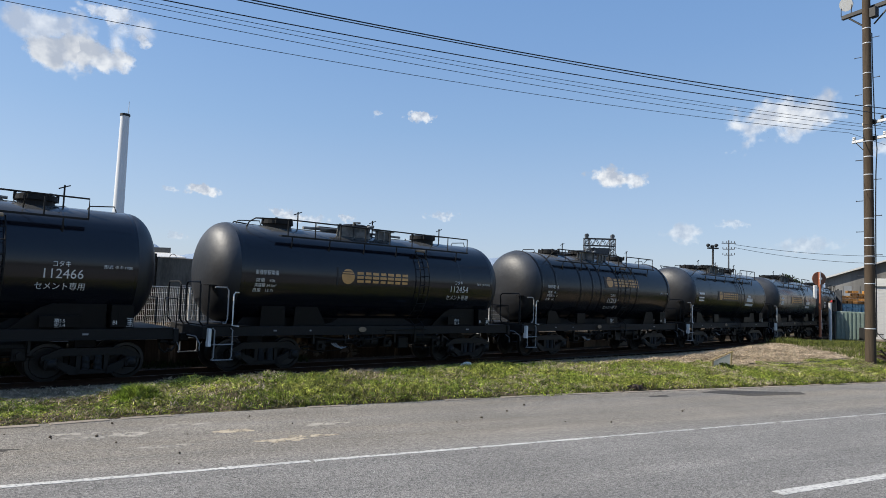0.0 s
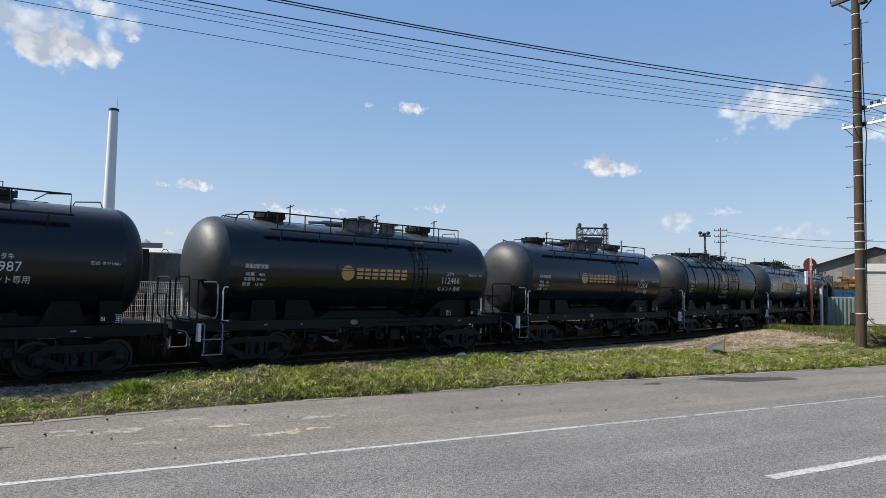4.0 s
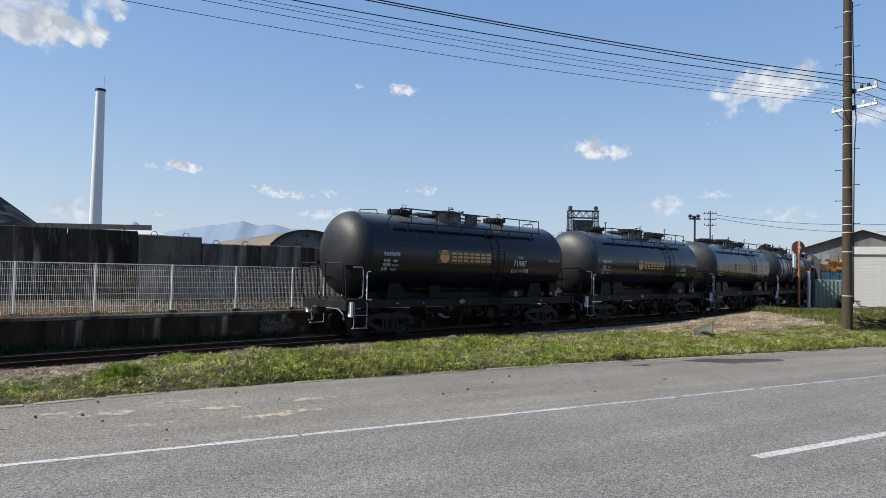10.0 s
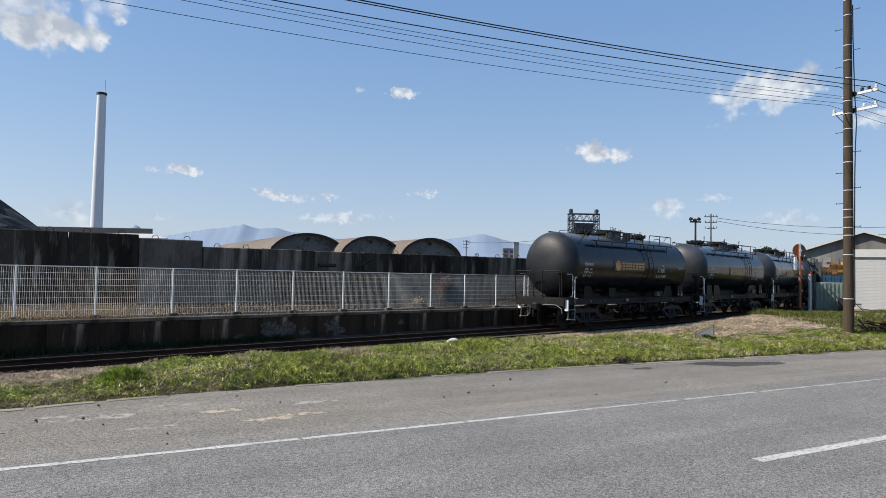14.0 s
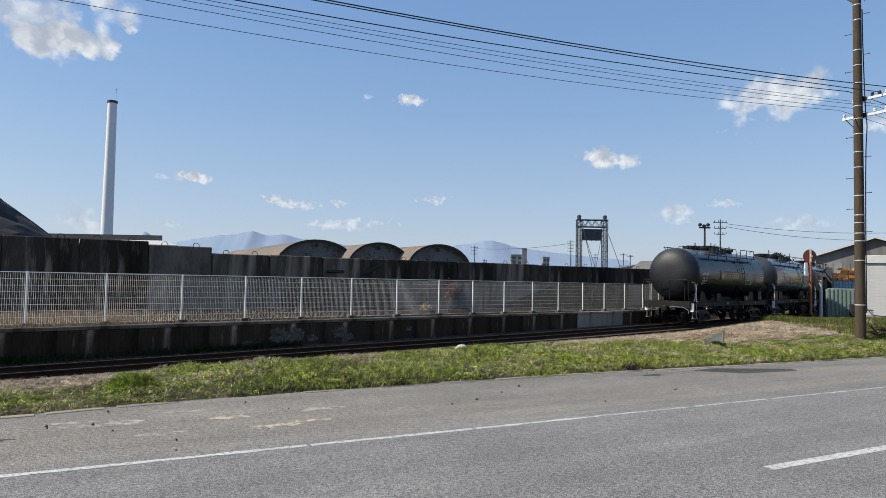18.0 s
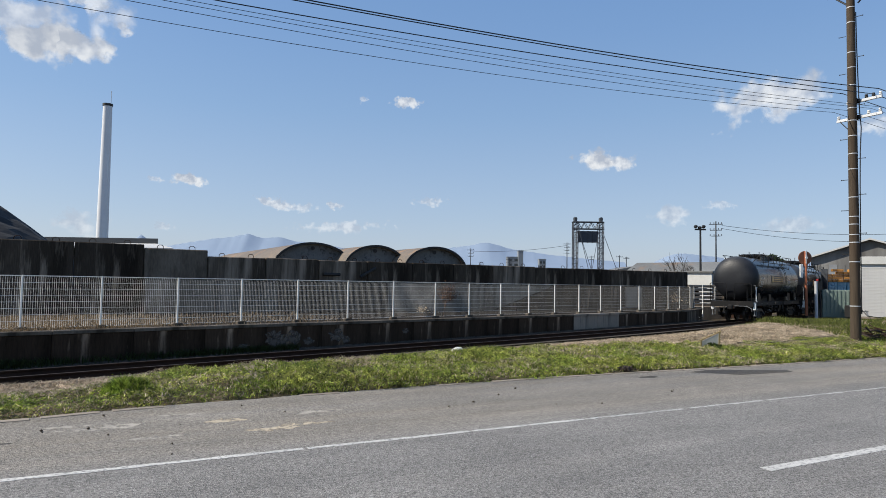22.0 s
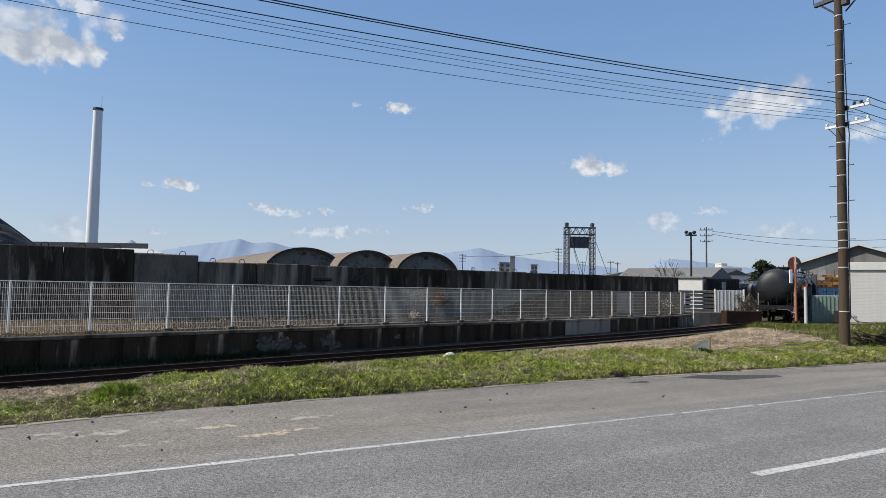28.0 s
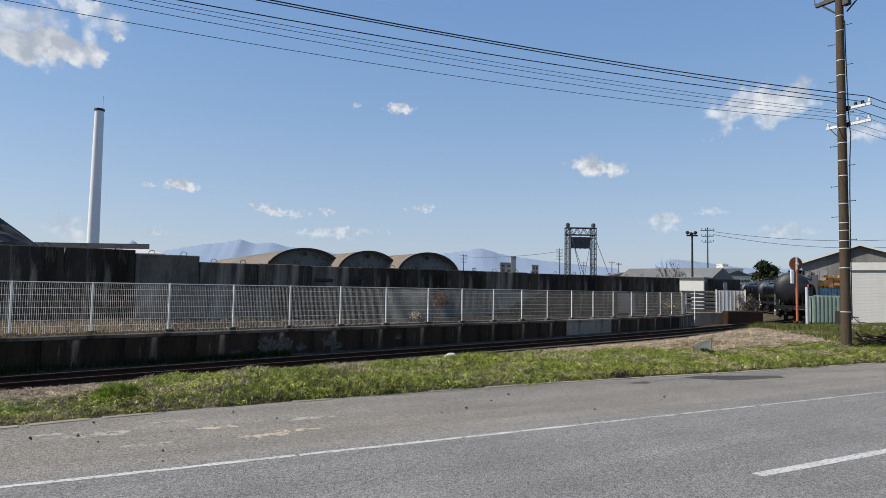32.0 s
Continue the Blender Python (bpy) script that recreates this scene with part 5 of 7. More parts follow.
def cloud_material(name, seed, puff, tone, aspect, firm):
    """White vapour with broken edges; fades out over the sheet's rim."""
    m = bpy.data.materials.new(name)
    m.use_nodes = True
    n, l = m.node_tree.nodes, m.node_tree.links
    n.remove(n["Principled BSDF"])
    out = n["Material Output"]
    tc = n.new("ShaderNodeTexCoord")
    mp = n.new("ShaderNodeMapping")
    mp.inputs["Location"].default_value = (seed, seed * 0.7, 0)
    mp.inputs["Scale"].default_value = (aspect, 1, 1)
    l.new(tc.outputs["Object"], mp.inputs["Vector"])
    noise1 = n.new("ShaderNodeTexNoise")
    noise1.inputs["Scale"].default_value, noise1.inputs["Detail"].default_value, noise1.inputs["Roughness"].default_value = puff, 9.0, 0.57
    l.new(mp.outputs["Vector"], noise1.inputs["Vector"])
    size = n.new("ShaderNodeVectorMath")
    size.operation = "LENGTH"
    warp = n.new("ShaderNodeTexNoise")
    warp.inputs["Scale"].default_value, warp.inputs["Detail"].default_value = puff * 0.8, 4.0
    l.new(mp.outputs["Vector"], warp.inputs["Vector"])
    shift = n.new("ShaderNodeVectorMath")
    shift.operation = "MULTIPLY_ADD"
    shift.inputs[1].default_value, shift.inputs[2].default_value = (1.3 - 0.7 * firm,) * 2 + (0.0,), (-0.65 + 0.35 * firm,) * 2 + (0.0,)
    l.new(warp.outputs["Color"], shift.inputs[0])
    moved = n.new("ShaderNodeVectorMath")
    l.new(tc.outputs["Object"], moved.inputs[0])
    l.new(shift.outputs["Vector"], moved.inputs[1])
    l.new(moved.outputs["Vector"], size.inputs[0])
    fall = n.new("ShaderNodeMapRange")
    fall.inputs["From Min"].default_value, fall.inputs["From Max"].default_value = 0.0, 1.0
    fall.inputs["To Min"].default_value, fall.inputs["To Max"].default_value = 0.55, -0.55
    l.new(size.outputs["Value"], fall.inputs["Value"])
    add = n.new("ShaderNodeMath")
    l.new(noise1.outputs["Fac"], add.inputs[0])
    l.new(fall.outputs["Result"], add.inputs[1])
    cover = n.new("ShaderNodeMapRange")
    cover.interpolation_type = "SMOOTHSTEP"
    cover.inputs["From Min"].default_value, cover.inputs["From Max"].default_value = 0.44, 0.86 - 0.22 * firm
    cover.inputs["To Max"].default_value = tone
    l.new(add.outputs[0], cover.inputs["Value"])
    noise2 = n.new("ShaderNodeTexNoise")
    noise2.inputs["Scale"].default_value, noise2.inputs["Detail"].default_value = puff * 1.1, 7.0
    mp2 = n.new("ShaderNodeMapping")
    mp2.inputs["Scale"].default_value = (aspect, 1, 1)
    mp2.inputs["Location"].default_value = (seed + 0.06, seed * 0.7 - 0.12, 0.3)
    l.new(tc.outputs["Object"], mp2.inputs["Vector"])
    l.new(mp2.outputs["Vector"], noise2.inputs["Vector"])
    # the cloud's grey-to-white shading is painted, brighter towards its lower edge
    col = n.new("ShaderNodeValToRGB")
    col.color_ramp.elements[0].position, col.color_ramp.elements[1].position = 0.38, 0.62
    col.color_ramp.elements[0].color, col.color_ramp.elements[1].color = (*(c * (1 - 0.16 * firm) for c in (0.40, 0.445, 0.525)), 1), (*(c * (1 - 0.16 * firm) for c in (0.74, 0.76, 0.78)), 1)
    pos = n.new("ShaderNodeSeparateXYZ")
    l.new(moved.outputs["Vector"], pos.inputs["Vector"])
    lit = n.new("ShaderNodeMath")
    lit.operation = "MULTIPLY_ADD"
    lit.inputs[1].default_value = -0.16
    l.new(pos.outputs["Y"], lit.inputs[0])
    l.new(noise2.outputs["Fac"], lit.inputs[2])
    l.new(lit.outputs[0], col.inputs["Fac"])
    # glows in its painted tone instead of taking the sun's light
    em = n.new("ShaderNodeEmission")
    l.new(col.outputs["Color"], em.inputs["Color"])
    tr = n.new("ShaderNodeBsdfTransparent")
    mx = n.new("ShaderNodeMixShader")
    l.new(cover.outputs["Result"], mx.inputs["Fac"])
    l.new(tr.outputs["BSDF"], mx.inputs[1])
    l.new(em.outputs["Emission"], mx.inputs[2])
    l.new(mx.outputs["Shader"], out.inputs["Surface"])
    return m


def cloud(x, y, z, w, h, seed, puff=2.2, tone=0.95, lean=0.0, firm=0.4):
    bm = bm_new()
    bmesh.ops.create_grid(bm, x_segments=6, y_segments=4, size=1.0)
    for v in bm.verts:
        v.co.z = 0.08 * (v.co.x ** 2 + v.co.y ** 2)
    ob = part("cloud", bm, cloud_material("cloud_vapour", seed, puff, tone, w / h, firm))
    turn = (Vector((0, 0, EYE_Z)) - Vector((x, y, z))).to_track_quat("Z", "Y").to_matrix().to_4x4()
    ob.matrix_basis = Matrix.Translation((x, y, z)) @ turn @ Matrix.Rotation(lean, 4, "Z") @ Matrix.Diagonal((w, h, 60, 1))
    ob.visible_shadow = False
    return tagged(ob, "white fair-weather cloud far off in the sky", "cloud", kind="structure")


# degrees from +y and up, half width and half height in degrees, then the vapour's own numbers
for az, el, w, h, seed, puff, tone, lean, firm in (
    (-33.24, 17.28, 3.85, 1.87, 1.7, 1.5, 0.95, 0.10, 0.75),
    (-30.40, 17.43, 3.26, 1.42, 4.4, 1.6, 0.90, -0.10, 0.60),
    (-34.30, 18.61, 3.59, 1.83, 3.9, 1.4, 0.75, 0.00, 0.30),
    (-27.99, 19.84, 2.03, 1.86, 6.2, 1.7, 0.60, -0.60, 0.00),
    (-27.31, 19.06, 0.68, 0.77, 2.2, 1.6, 0.70, 0.90, 0.30),
    (-30.18, 20.69, 2.47, 0.82, 8.8, 1.6, 0.70, 0.00, 0.20),
    (-22.38, 8.17, 2.02, 0.69, 2.9, 1.5, 0.90, 0.05, 0.50),
    (-24.82, 7.98, 0.72, 0.36, 5.1, 1.6, 0.50, 0.00, 0.20),
    (-4.12, 15.57, 1.75, 0.63, 7.7, 1.6, 0.85, -0.05, 0.40),
    (-7.97, 15.74, 0.58, 0.43, 1.3, 1.6, 0.50, 0.60, 0.20),
    (-15.28, 6.59, 2.02, 0.58, 5.5, 1.6, 0.70, -0.10, 0.30),
    (-13.15, 6.30, 1.94, 0.48, 9.9, 1.6, 0.50, 0.00, 0.10),
    (-10.13, 6.57, 1.08, 0.39, 6.6, 1.6, 0.60, 0.00, 0.30),
    (-9.50, 4.73, 4.67, 0.69, 8.1, 1.7, 0.50, 0.05, 0.10),
    (-1.89, 7.11, 1.79, 0.45, 3.1, 1.6, 0.50, 0.00, 0.20),
    (-30.05, 4.20, 2.37, 1.12, 3.3, 1.5, 0.50, 0.00, 0.20),
    (-24.04, 4.18, 1.00, 0.55, 4.9, 1.6, 0.40, 0.00, 0.20),
    (26.53, 15.21, 4.60, 1.75, 9.3, 1.7, 0.85, -0.05, 0.25),
    (24.45, 14.15, 2.77, 1.25, 2.4, 1.7, 0.70, 0.70, 0.00),
    (26.59, 13.65, 0.97, 1.14, 7.1, 1.6, 0.60, 0.50, 0.10),
    (28.53, 14.98, 2.67, 0.86, 5.7, 1.6, 0.55, -0.10, 0.00),
    (12.59, 10.80, 1.93, 0.97, 6.1, 1.5, 0.95, -0.10, 0.55),
    (14.49, 10.51, 1.82, 0.77, 10.4, 1.5, 0.85, 0.00, 0.40),
    (18.73, 5.94, 1.98, 1.13, 11.0, 1.6, 0.55, 0.00, 0.20),
    (22.52, 6.74, 1.66, 0.46, 12.6, 1.6, 0.40, 0.00, 0.10),
    (33.51, 12.15, 2.72, 0.91, 12.0, 1.7, 0.60, 0.05, 0.10),
    (27.80, 4.96, 3.09, 0.88, 13.5, 1.6, 0.40, 0.00, 0.10),
):
    q = Vector((math.sin(radians(az)) * math.cos(radians(el)), math.cos(radians(az)) * math.cos(radians(el)), math.sin(radians(el)))) * 2450
    cloud(q.x, q.y, q.z + EYE_Z, 2450 * math.tan(radians(w * 1.55)), 2450 * math.tan(radians(h * 1.6)), seed, puff, tone, lean, firm)

# ---- far works: chimney, sheds, heap ----
chimney = thing("chimney", "tall white factory chimney with a dark cap", "chimney", m=pose(-81.0, 150, 0))
bm = bm_new()
lathe(bm, [(1.42, 0), (0.98, 42.6), (0.98, 42.7)], 32, "Z")
part("chimney_shaft", bm, M_CHIMNEY, chimney, smooth=True)
bm = bm_new()
lathe(bm, [(0.99, 42.4), (1.12, 42.45), (1.12, 42.95), (0.9, 43.0), (0.8, 42.7), (0, 42.6)], 24, "Z")
part("cap_ring", bm, M_BLACK, chimney)
bm = bm_new()
tube(bm, (0.75, 0, 42.5), (0.75, 0, 46.0), 0.07)
part("lightning_rod", bm, M_GALV, chimney)

shed = thing("long_shed", "long low shed with a flat grey roof edge", "shed", m=pose(-38, 70, 0))
bm = bm_new()
for z0, z1, o in ((-0.2, 5.9, 0.0),):
    lo = [bm.verts.new((x, y, z0)) for x, y in ((-60, 0), (6.2, 0), (-2.2, 14), (-60, 14))]
    hi = [bm.verts.new((x, y, z1)) for x, y in ((-60, 0), (6.2, 0), (-2.2, 14), (-60, 14))]
    for k in range(4):
        bm.faces.new((lo[k], lo[(k + 1) % 4], hi[(k + 1) % 4], hi[k]))
    bm.faces.new(hi)
part("shed_wall", bm, M_WALL_GREY, shed)
bm = bm_new()
lo = [bm.verts.new((x, y, 5.9)) for x, y in ((-60, -0.4), (6.5, -0.4), (-2.0, 14.3), (-60, 14.3))]
hi = [bm.verts.new((x, y, 6.5)) for x, y in ((-60, -0.4), (6.5, -0.4), (-2.0, 14.3), (-60, 14.3))]
for k in range(4):
    bm.faces.new((lo[k], lo[(k + 1) % 4], hi[(k + 1) % 4], hi[k]))
bm.faces.new(hi)
bm.faces.new(lo[::-1])
part("roof_edge", bm, M_ROOF_DARK, shed)
bm = bm_new()
lo = [bm.verts.new(q) for q in ((-60, -6, 5.1), (10.6, -6, 5.1), (6.4, -0.42, 5.8), (-60, -0.42, 5.8))]
hi = [bm.verts.new((v.co.x, v.co.y, v.co.z + 0.14)) for v in lo]
for k in range(4):
    bm.faces.new((lo[k], lo[(k + 1) % 4], hi[(k + 1) % 4], hi[k]))
bm.faces.new(hi)
bm.faces.new(lo[::-1])
part("lean_to_roof", bm, M_SHUTTER, shed)

bm = bm_new()
bmesh.ops.create_grid(bm, x_segments=60, y_segments=40, size=1.0)
for v in bm.verts:
    x, y = v.co.x * 24, v.co.y * 18
    r = math.hypot(x / 1.0, y / 0.8)
    z = 14.3 - r * 0.77
    z += 0.35 * noise.noise(Vector((x * 0.5, y * 0.5, 0))) + 0.15 * noise.noise(Vector((x * 1.7, y * 1.7, 3)))
    v.co = (x, y, max(z, -0.3))
heap = part("bulk_mound", bm, M_SLAG)
heap.matrix_basis = pose(-47.7, 56, 0)
tagged(heap, "steep dark heap of bulk material behind the wall", "heap")

# barrel-vaulted sheds
VD = math.radians(120)
for x, w, top in ((-15.9, 4.4, 6.62), (-8.65, 3.75, 6.42), (-1.8, 3.9, 6.34)):
    v = thing("vaulted_shed", "weathered barrel-vaulted shed with a grey end wall", "shed", "vaulted sheds", m=Matrix.Translation((x, 75, 0)) @ Matrix.Rotation(VD - math.pi / 2, 4, "Z"))
    rise = 1.95
    arc = [(w * math.sin(a), top - rise + rise * (math.cos(a) - math.cos(1.25)) / (1 - math.cos(1.25))) for a in np.linspace(-1.25, 1.25, 25)]
    k = w / arc[-1][0]
    arc = [(q[0] * k, q[1]) for q in arc]
    bm = bm_new()
    inner = [(q[0] * 0.97, q[1] - 0.16) for q in arc]
    prism(bm, arc + inner[::-1], -0.5, 40)
    part("vault_roof", bm, M_ROOF_RUST, v)
    bm = bm_new()
    prism(bm, [(-w * 0.95, 0)] + [(q[0] * 0.96, q[1] - 0.14) for q in arc] + [(w * 0.95, 0)], 0.05, 0.3)
    part("end_wall", bm, M_VAULT_END, v)
    bm = bm_new()
    tube(bm, (0, 0.06, top - 0.62), (0, -0.06, top - 0.62), 0.22, seg=12)
    part("vent", bm, M_BLACK, v)
    bm = bm_new()
    prism(bm, [(q[0] * 1.008, q[1] + 0.05) for q in arc] + [(q[0] * 0.968, q[1] - 0.16) for q in arc][::-1], -0.56, -0.5)
    part("roof_trim", bm, M_BLACK, v)

# ---- lift gantry beyond the wall ----
gantry = thing("lift_gantry", "grey steel lattice lift gantry with a hung deck", "gantry", m=pose(31.8, 150, 0))
for sx in (-2.95, 2.95):
    bm = bm_new()
    for dx in (-0.52, 0.52):
        for dy in (-0.7, 0.7):
            tube(bm, (sx + dx, dy, 0), (sx + dx, dy, 16.8), 0.11, seg=5)
    z = 0.0
    k = 0
    while z < 16.4:
        for dy in (-0.7, 0.7):
            a, b = (-0.52, 0.52) if k % 2 else (0.52, -0.52)
            tube(bm, (sx + a, dy, z), (sx + b, dy, z + 1.2), 0.055, seg=4)
            tube(bm, (sx - 0.52, dy, z), (sx + 0.52, dy, z), 0.05, seg=4)
            tube(bm, (sx + b, dy, z), (sx + a, dy, z + 1.2), 0.04, seg=4)
        z += 1.2
        k += 1
    part("lattice_leg", bm, M_STEEL_FAR, gantry)
    bm = bm_new()
    box(bm, sx - 0.35, sx + 0.35, -0.5, 0.5, 16.8, 17.9, 0.1)
    lathe(bm, [(0.5, -0.15), (0.5, 0.15)], 14, "Y", Matrix.Translation((sx, 0, 17.5)))
    part("sheave_house", bm, M_STEEL_FAR, gantry)
bm = bm_new()
for dy in (-0.7, 0.7):
    for z in (15.2, 16.8):
        tube(bm, (-3.6, dy, z), (3.6, dy, z), 0.13, seg=5)
    for i in range(6):
        x = -2.4 + i * 0.8
        tube(bm, (x, dy, 15.2 if i % 2 else 16.8), (x + 0.8, dy, 16.8 if i % 2 else 15.2), 0.07, seg=4)
part("top_truss", bm, M_STEEL_FAR, gantry)
bm = bm_new()
box(bm, -2.3, 2.3, -0.4, 0.4, 12.1, 14.7, 0.05)
for i in range(5):
    box(bm, -2.3 + i * 1.1, -2.2 + i * 1.1, -0.5, 0.5, 12.0, 14.8)
part("hung_deck", bm, M_STEEL_FAR, gantry)
for x0, z0, x1, z1 in ((-2.2, 14.5, 0.6, 5.5), (2.3, 14.5, 0.6, 5.5), (3.6, 13.5, 6.6, 5.0), (-2.6, 16.6, -0.2, 6.0)):
    bm = bm_new()
    tube(bm, (x0, -0.8, z0), (x1, -1.5, z1), 0.06, seg=4)
    part("stay_cable", bm, M_STEEL_FAR, gantry)


def utility_pole(x, y, h, arms, r=0.16, label="slim utility pole with crossarms far off"):
    t = thing("utility_pole", label, "utility pole", "far poles", m=pose(x, y, 0, 0, 0, random.Random(x).uniform(-30, 30)))
    bm = bm_new()
    tube(bm, (0, 0, -0.3), (0, 0, h), r * 1.2, r * 0.7, 8)
    part("shaft", bm, M_STEEL_FAR, t)
    for i in range(arms):
        bm = bm_new()
        z = h - 0.5 - i * 1.0
        box(bm, -1.1 + 0.2 * i, 1.1 - 0.2 * i, -0.06, 0.06, z - 0.06, z + 0.06)
        for q in (-0.9, -0.3, 0.4, 0.9):
            tube(bm, (q, 0, z), (q, 0, z + 0.35), 0.06, seg=5)
        part("crossarm", bm, M_STEEL_FAR, t)
    return t


utility_pole(6.4, 200, 13.0, 3)
utility_pole(36.0, 200, 15.3, 4)
utility_pole(14.4, 300, 12.4, 2)
utility_pole(52.1, 200, 11.6, 1)
utility_pole(54.2, 200, 11.2, 1)
utility_pole(56.5, 260, 14.0, 2)
utility_pole(18.3, 200, 10.2, 2)
utility_pole(21.0, 220, 10.4, 1)
utility_pole(44.9, 110, 13.4, 3, 0.14, "slim lattice-armed utility pole")
mast = thing("floodlight_mast", "dark floodlight mast with paired lamps", "light mast", m=pose(34.6, 90, 0))
bm = bm_new()
tube(bm, (0, 0, -0.2), (0, 0, 10.3), 0.17, 0.12, 10)
part("shaft", bm, M_BLACK, mast)
bm = bm_new()
box(bm, -0.75, 0.75, -0.12, 0.12, 10.1, 10.3)
part("lamp_bar", bm, M_BLACK, mast)
for x in (-0.55, 0.0, 0.55):
    bm = bm_new()
    lathe(bm, [(0.0, -0.1), (0.16, -0.1), (0.26, 0.3), (0.0, 0.32)], 12, "Y", Matrix.Translation((x, 0, 10.62 if x else 10.45)))
    part("floodlight", bm, M_BLACK, mast)


def far_house(name, x, y, w, d, h, roof, wall_mat, roof_mat, label, floors=0, turn=0.0):
    t = thing(name, label, "building", m=pose(x, y, 0, 0, 0, turn))
    bm = bm_new()
    box(bm, -w / 2, w / 2, 0, d, -0.2, h, 0.03)
    part("wall", bm, wall_mat, t)
    bm = bm_new()
    if roof > 0:
        prism(bm, [(-w / 2 - 0.4, h - 0.1), (w / 2 + 0.4, h - 0.1), (0, h + roof)], -0.5, d + 0.5)
    else:
        box(bm, -w / 2 - 0.15, w / 2 + 0.15, -0.15, d, h, h + 0.5)
    part("roof", bm, roof_mat, t)
    for f in range(floors):
        n = max(2, int(w / 3))
        for i in range(n):
            bm = bm_new()
            x0 = -w / 2 + w * (i + 0.2) / n
            box(bm, x0, x0 + w * 0.6 / n, -0.05, 0.05, h - 1.0 - f * 2.8 - 1.4, h - 1.0 - f * 2.8)
            part("window", bm, M_ROOF_DARK, t)
    return t


far_house("office_block", 39, 400, 7.2, 8, 18.6, 0, M_FARCITY, M_FARCITY, "pale grey multi-storey block far off", 3)
far_house("stair_tower", 43.4, 398, 3, 6, 22.3, 0, M_FARCITY, M_FARCITY, "narrow pale tower far off", 0)
far_house("small_block", 57, 400, 4, 6, 17.5, 0, M_FARCITY, M_FARCITY, "small grey block far off", 2)
far_house("white_block", 134.5, 300, 8.5, 9, 13.6, 0, M_WALL_WHITE, M_WALL_WHITE, "white flat-roofed office far off", 3)
far_house("white_block", 131.5, 302, 2.6, 7, 15.6, 0, M_WALL_WHITE, M_WALL_WHITE, "white stair tower far off", 0)
far_house("gabled_store", 42.7, 100, 8.6, 15, 4.3, 1.9, M_ROOF_DARK, M_ROOF_GREY, "store with a grey gabled roof", turn=44)
far_house("low_store", 32.0, 112, 7, 10, 5.0, 0.7, M_WALL_WHITE, M_ROOF_GREY, "low pale store with a grey roof")
far_house("house", 148, 300, 14, 10, 10.5, 2.0, M_WALL_WHITE, M_ROOF_DARK, "house with a dark roof far off")
far_house("house", 118, 260, 10, 10, 9.6, 2.0, M_WALL_WHITE, M_ROOF_DARK, "house with a dark roof far off")

# ---- yard beyond the platform's end ----
ww = thing("yard_wall", "white-painted low yard building wall", "wall", m=pose(20.4, 56.0, 0, 0, 0, -34))
bm = bm_new()
box(bm, -2.6, 2.0, 0, 0.3, -0.2, 3.45, 0.02)
part("wall_body", bm, M_WALL_WHITE, ww)
bm = bm_new()
box(bm, -2.7, 2.1, -0.15, 3, 3.45, 3.6, 0.02)
part("eave", bm, M_ROOF_GREY, ww)
ds = thing("dark_container", "dark blue-black storage container with a pale stripe", "container", m=pose(24.9, 57.5, 0, 0, 0, 4))
bm = bm_new()
box(bm, -1.4, 1.5, 0, 2.4, -0.2, 3.5, 0.03)
for i in range(9):
    box(bm, -1.35 + i * 0.32, -1.2 + i * 0.32, -0.04, 0.02, 0.0, 3.4)
part("container_body", bm, M_BLACK, ds)
bm = bm_new()
box(bm, -0.1, 0.25, -0.07, -0.02, 1.0, 3.2)
part("pale_stripe", bm, M_LIGHTGREY, ds)
# stack of pale concrete beams
rng = random.Random(21)
for j in range(6):
    bm = bm_new()
    w = 3.2 - rng.uniform(0, 0.5)
    box(bm, -w / 2, w / 2, -0.35, 0.35, 0.0, 0.2, 0.03)
    b = part("concrete_beam", bm, M_CONCRETE_PALE)
    b.matrix_basis = pose(18.85 + rng.uniform(-0.1, 0.1), 47.6, 0.86 + j * 0.268, 0, 0, 6)
    tagged(b, "pale concrete beam in a stack with spacers", "concrete beam", "stacked beams")
    if j < 5:
        for dx in (-0.9, 0.9):
            bm = bm_new()
            box(bm, -0.05, 0.05, -0.3, 0.3, 0.0, 0.068)
            sp = part("spacer", bm, M_BARK)
            sp.parent = b
            sp.matrix_basis = pose(dx, 0, 0.2)
bm = bm_new()
box(bm, -1.6, 1.6, -0.8, 0.8, -0.25, 0.86, 0.04)
pl = part("concrete_plinth", bm, M_CONCRETE_PALE)
pl.matrix_basis = pose(18.6, 47.7, 0, 0, 0, 6)
tagged(pl, "weathered concrete plinth under the stacked beams", "plinth")
bm = bm_new()
box(bm, -1.3, 1.3, -0.4, 0.4, -0.2, 1.0, 0.05)
dk = part("concrete_block", bm, M_RUST)
dk.matrix_basis = pose(21.35, 46.3, 0, 0, 0, 3)
tagged(dk, "dark rust-stained concrete block beside the track", "concrete block")
sf = thing("sheet_fence", "pale corrugated sheet fence panel", "fence", m=pose(19.95, 47.3, 0.4, 0, 0, -14))
bm = bm_new()
for i in range(15):
    box(bm, i * 0.125, i * 0.125 + 0.1, -0.02 if i % 2 else 0.02, 0.01 if i % 2 else 0.05, 0.0, 2.05)
part("sheet", bm, M_SHUTTER, sf)
for x in (-0.04, 1.9):
    bm = bm_new()
    box(bm, x - 0.03, x + 0.03, -0.05, 0.05, -0.4, 2.12)
    part("post", bm, M_FENCE, sf)
gf = thing("guard_fence", "white pipe guard rail at the platform's end", "guard rail", m=pose(15.72, 45.4, 0.15, 0, 0, 2))
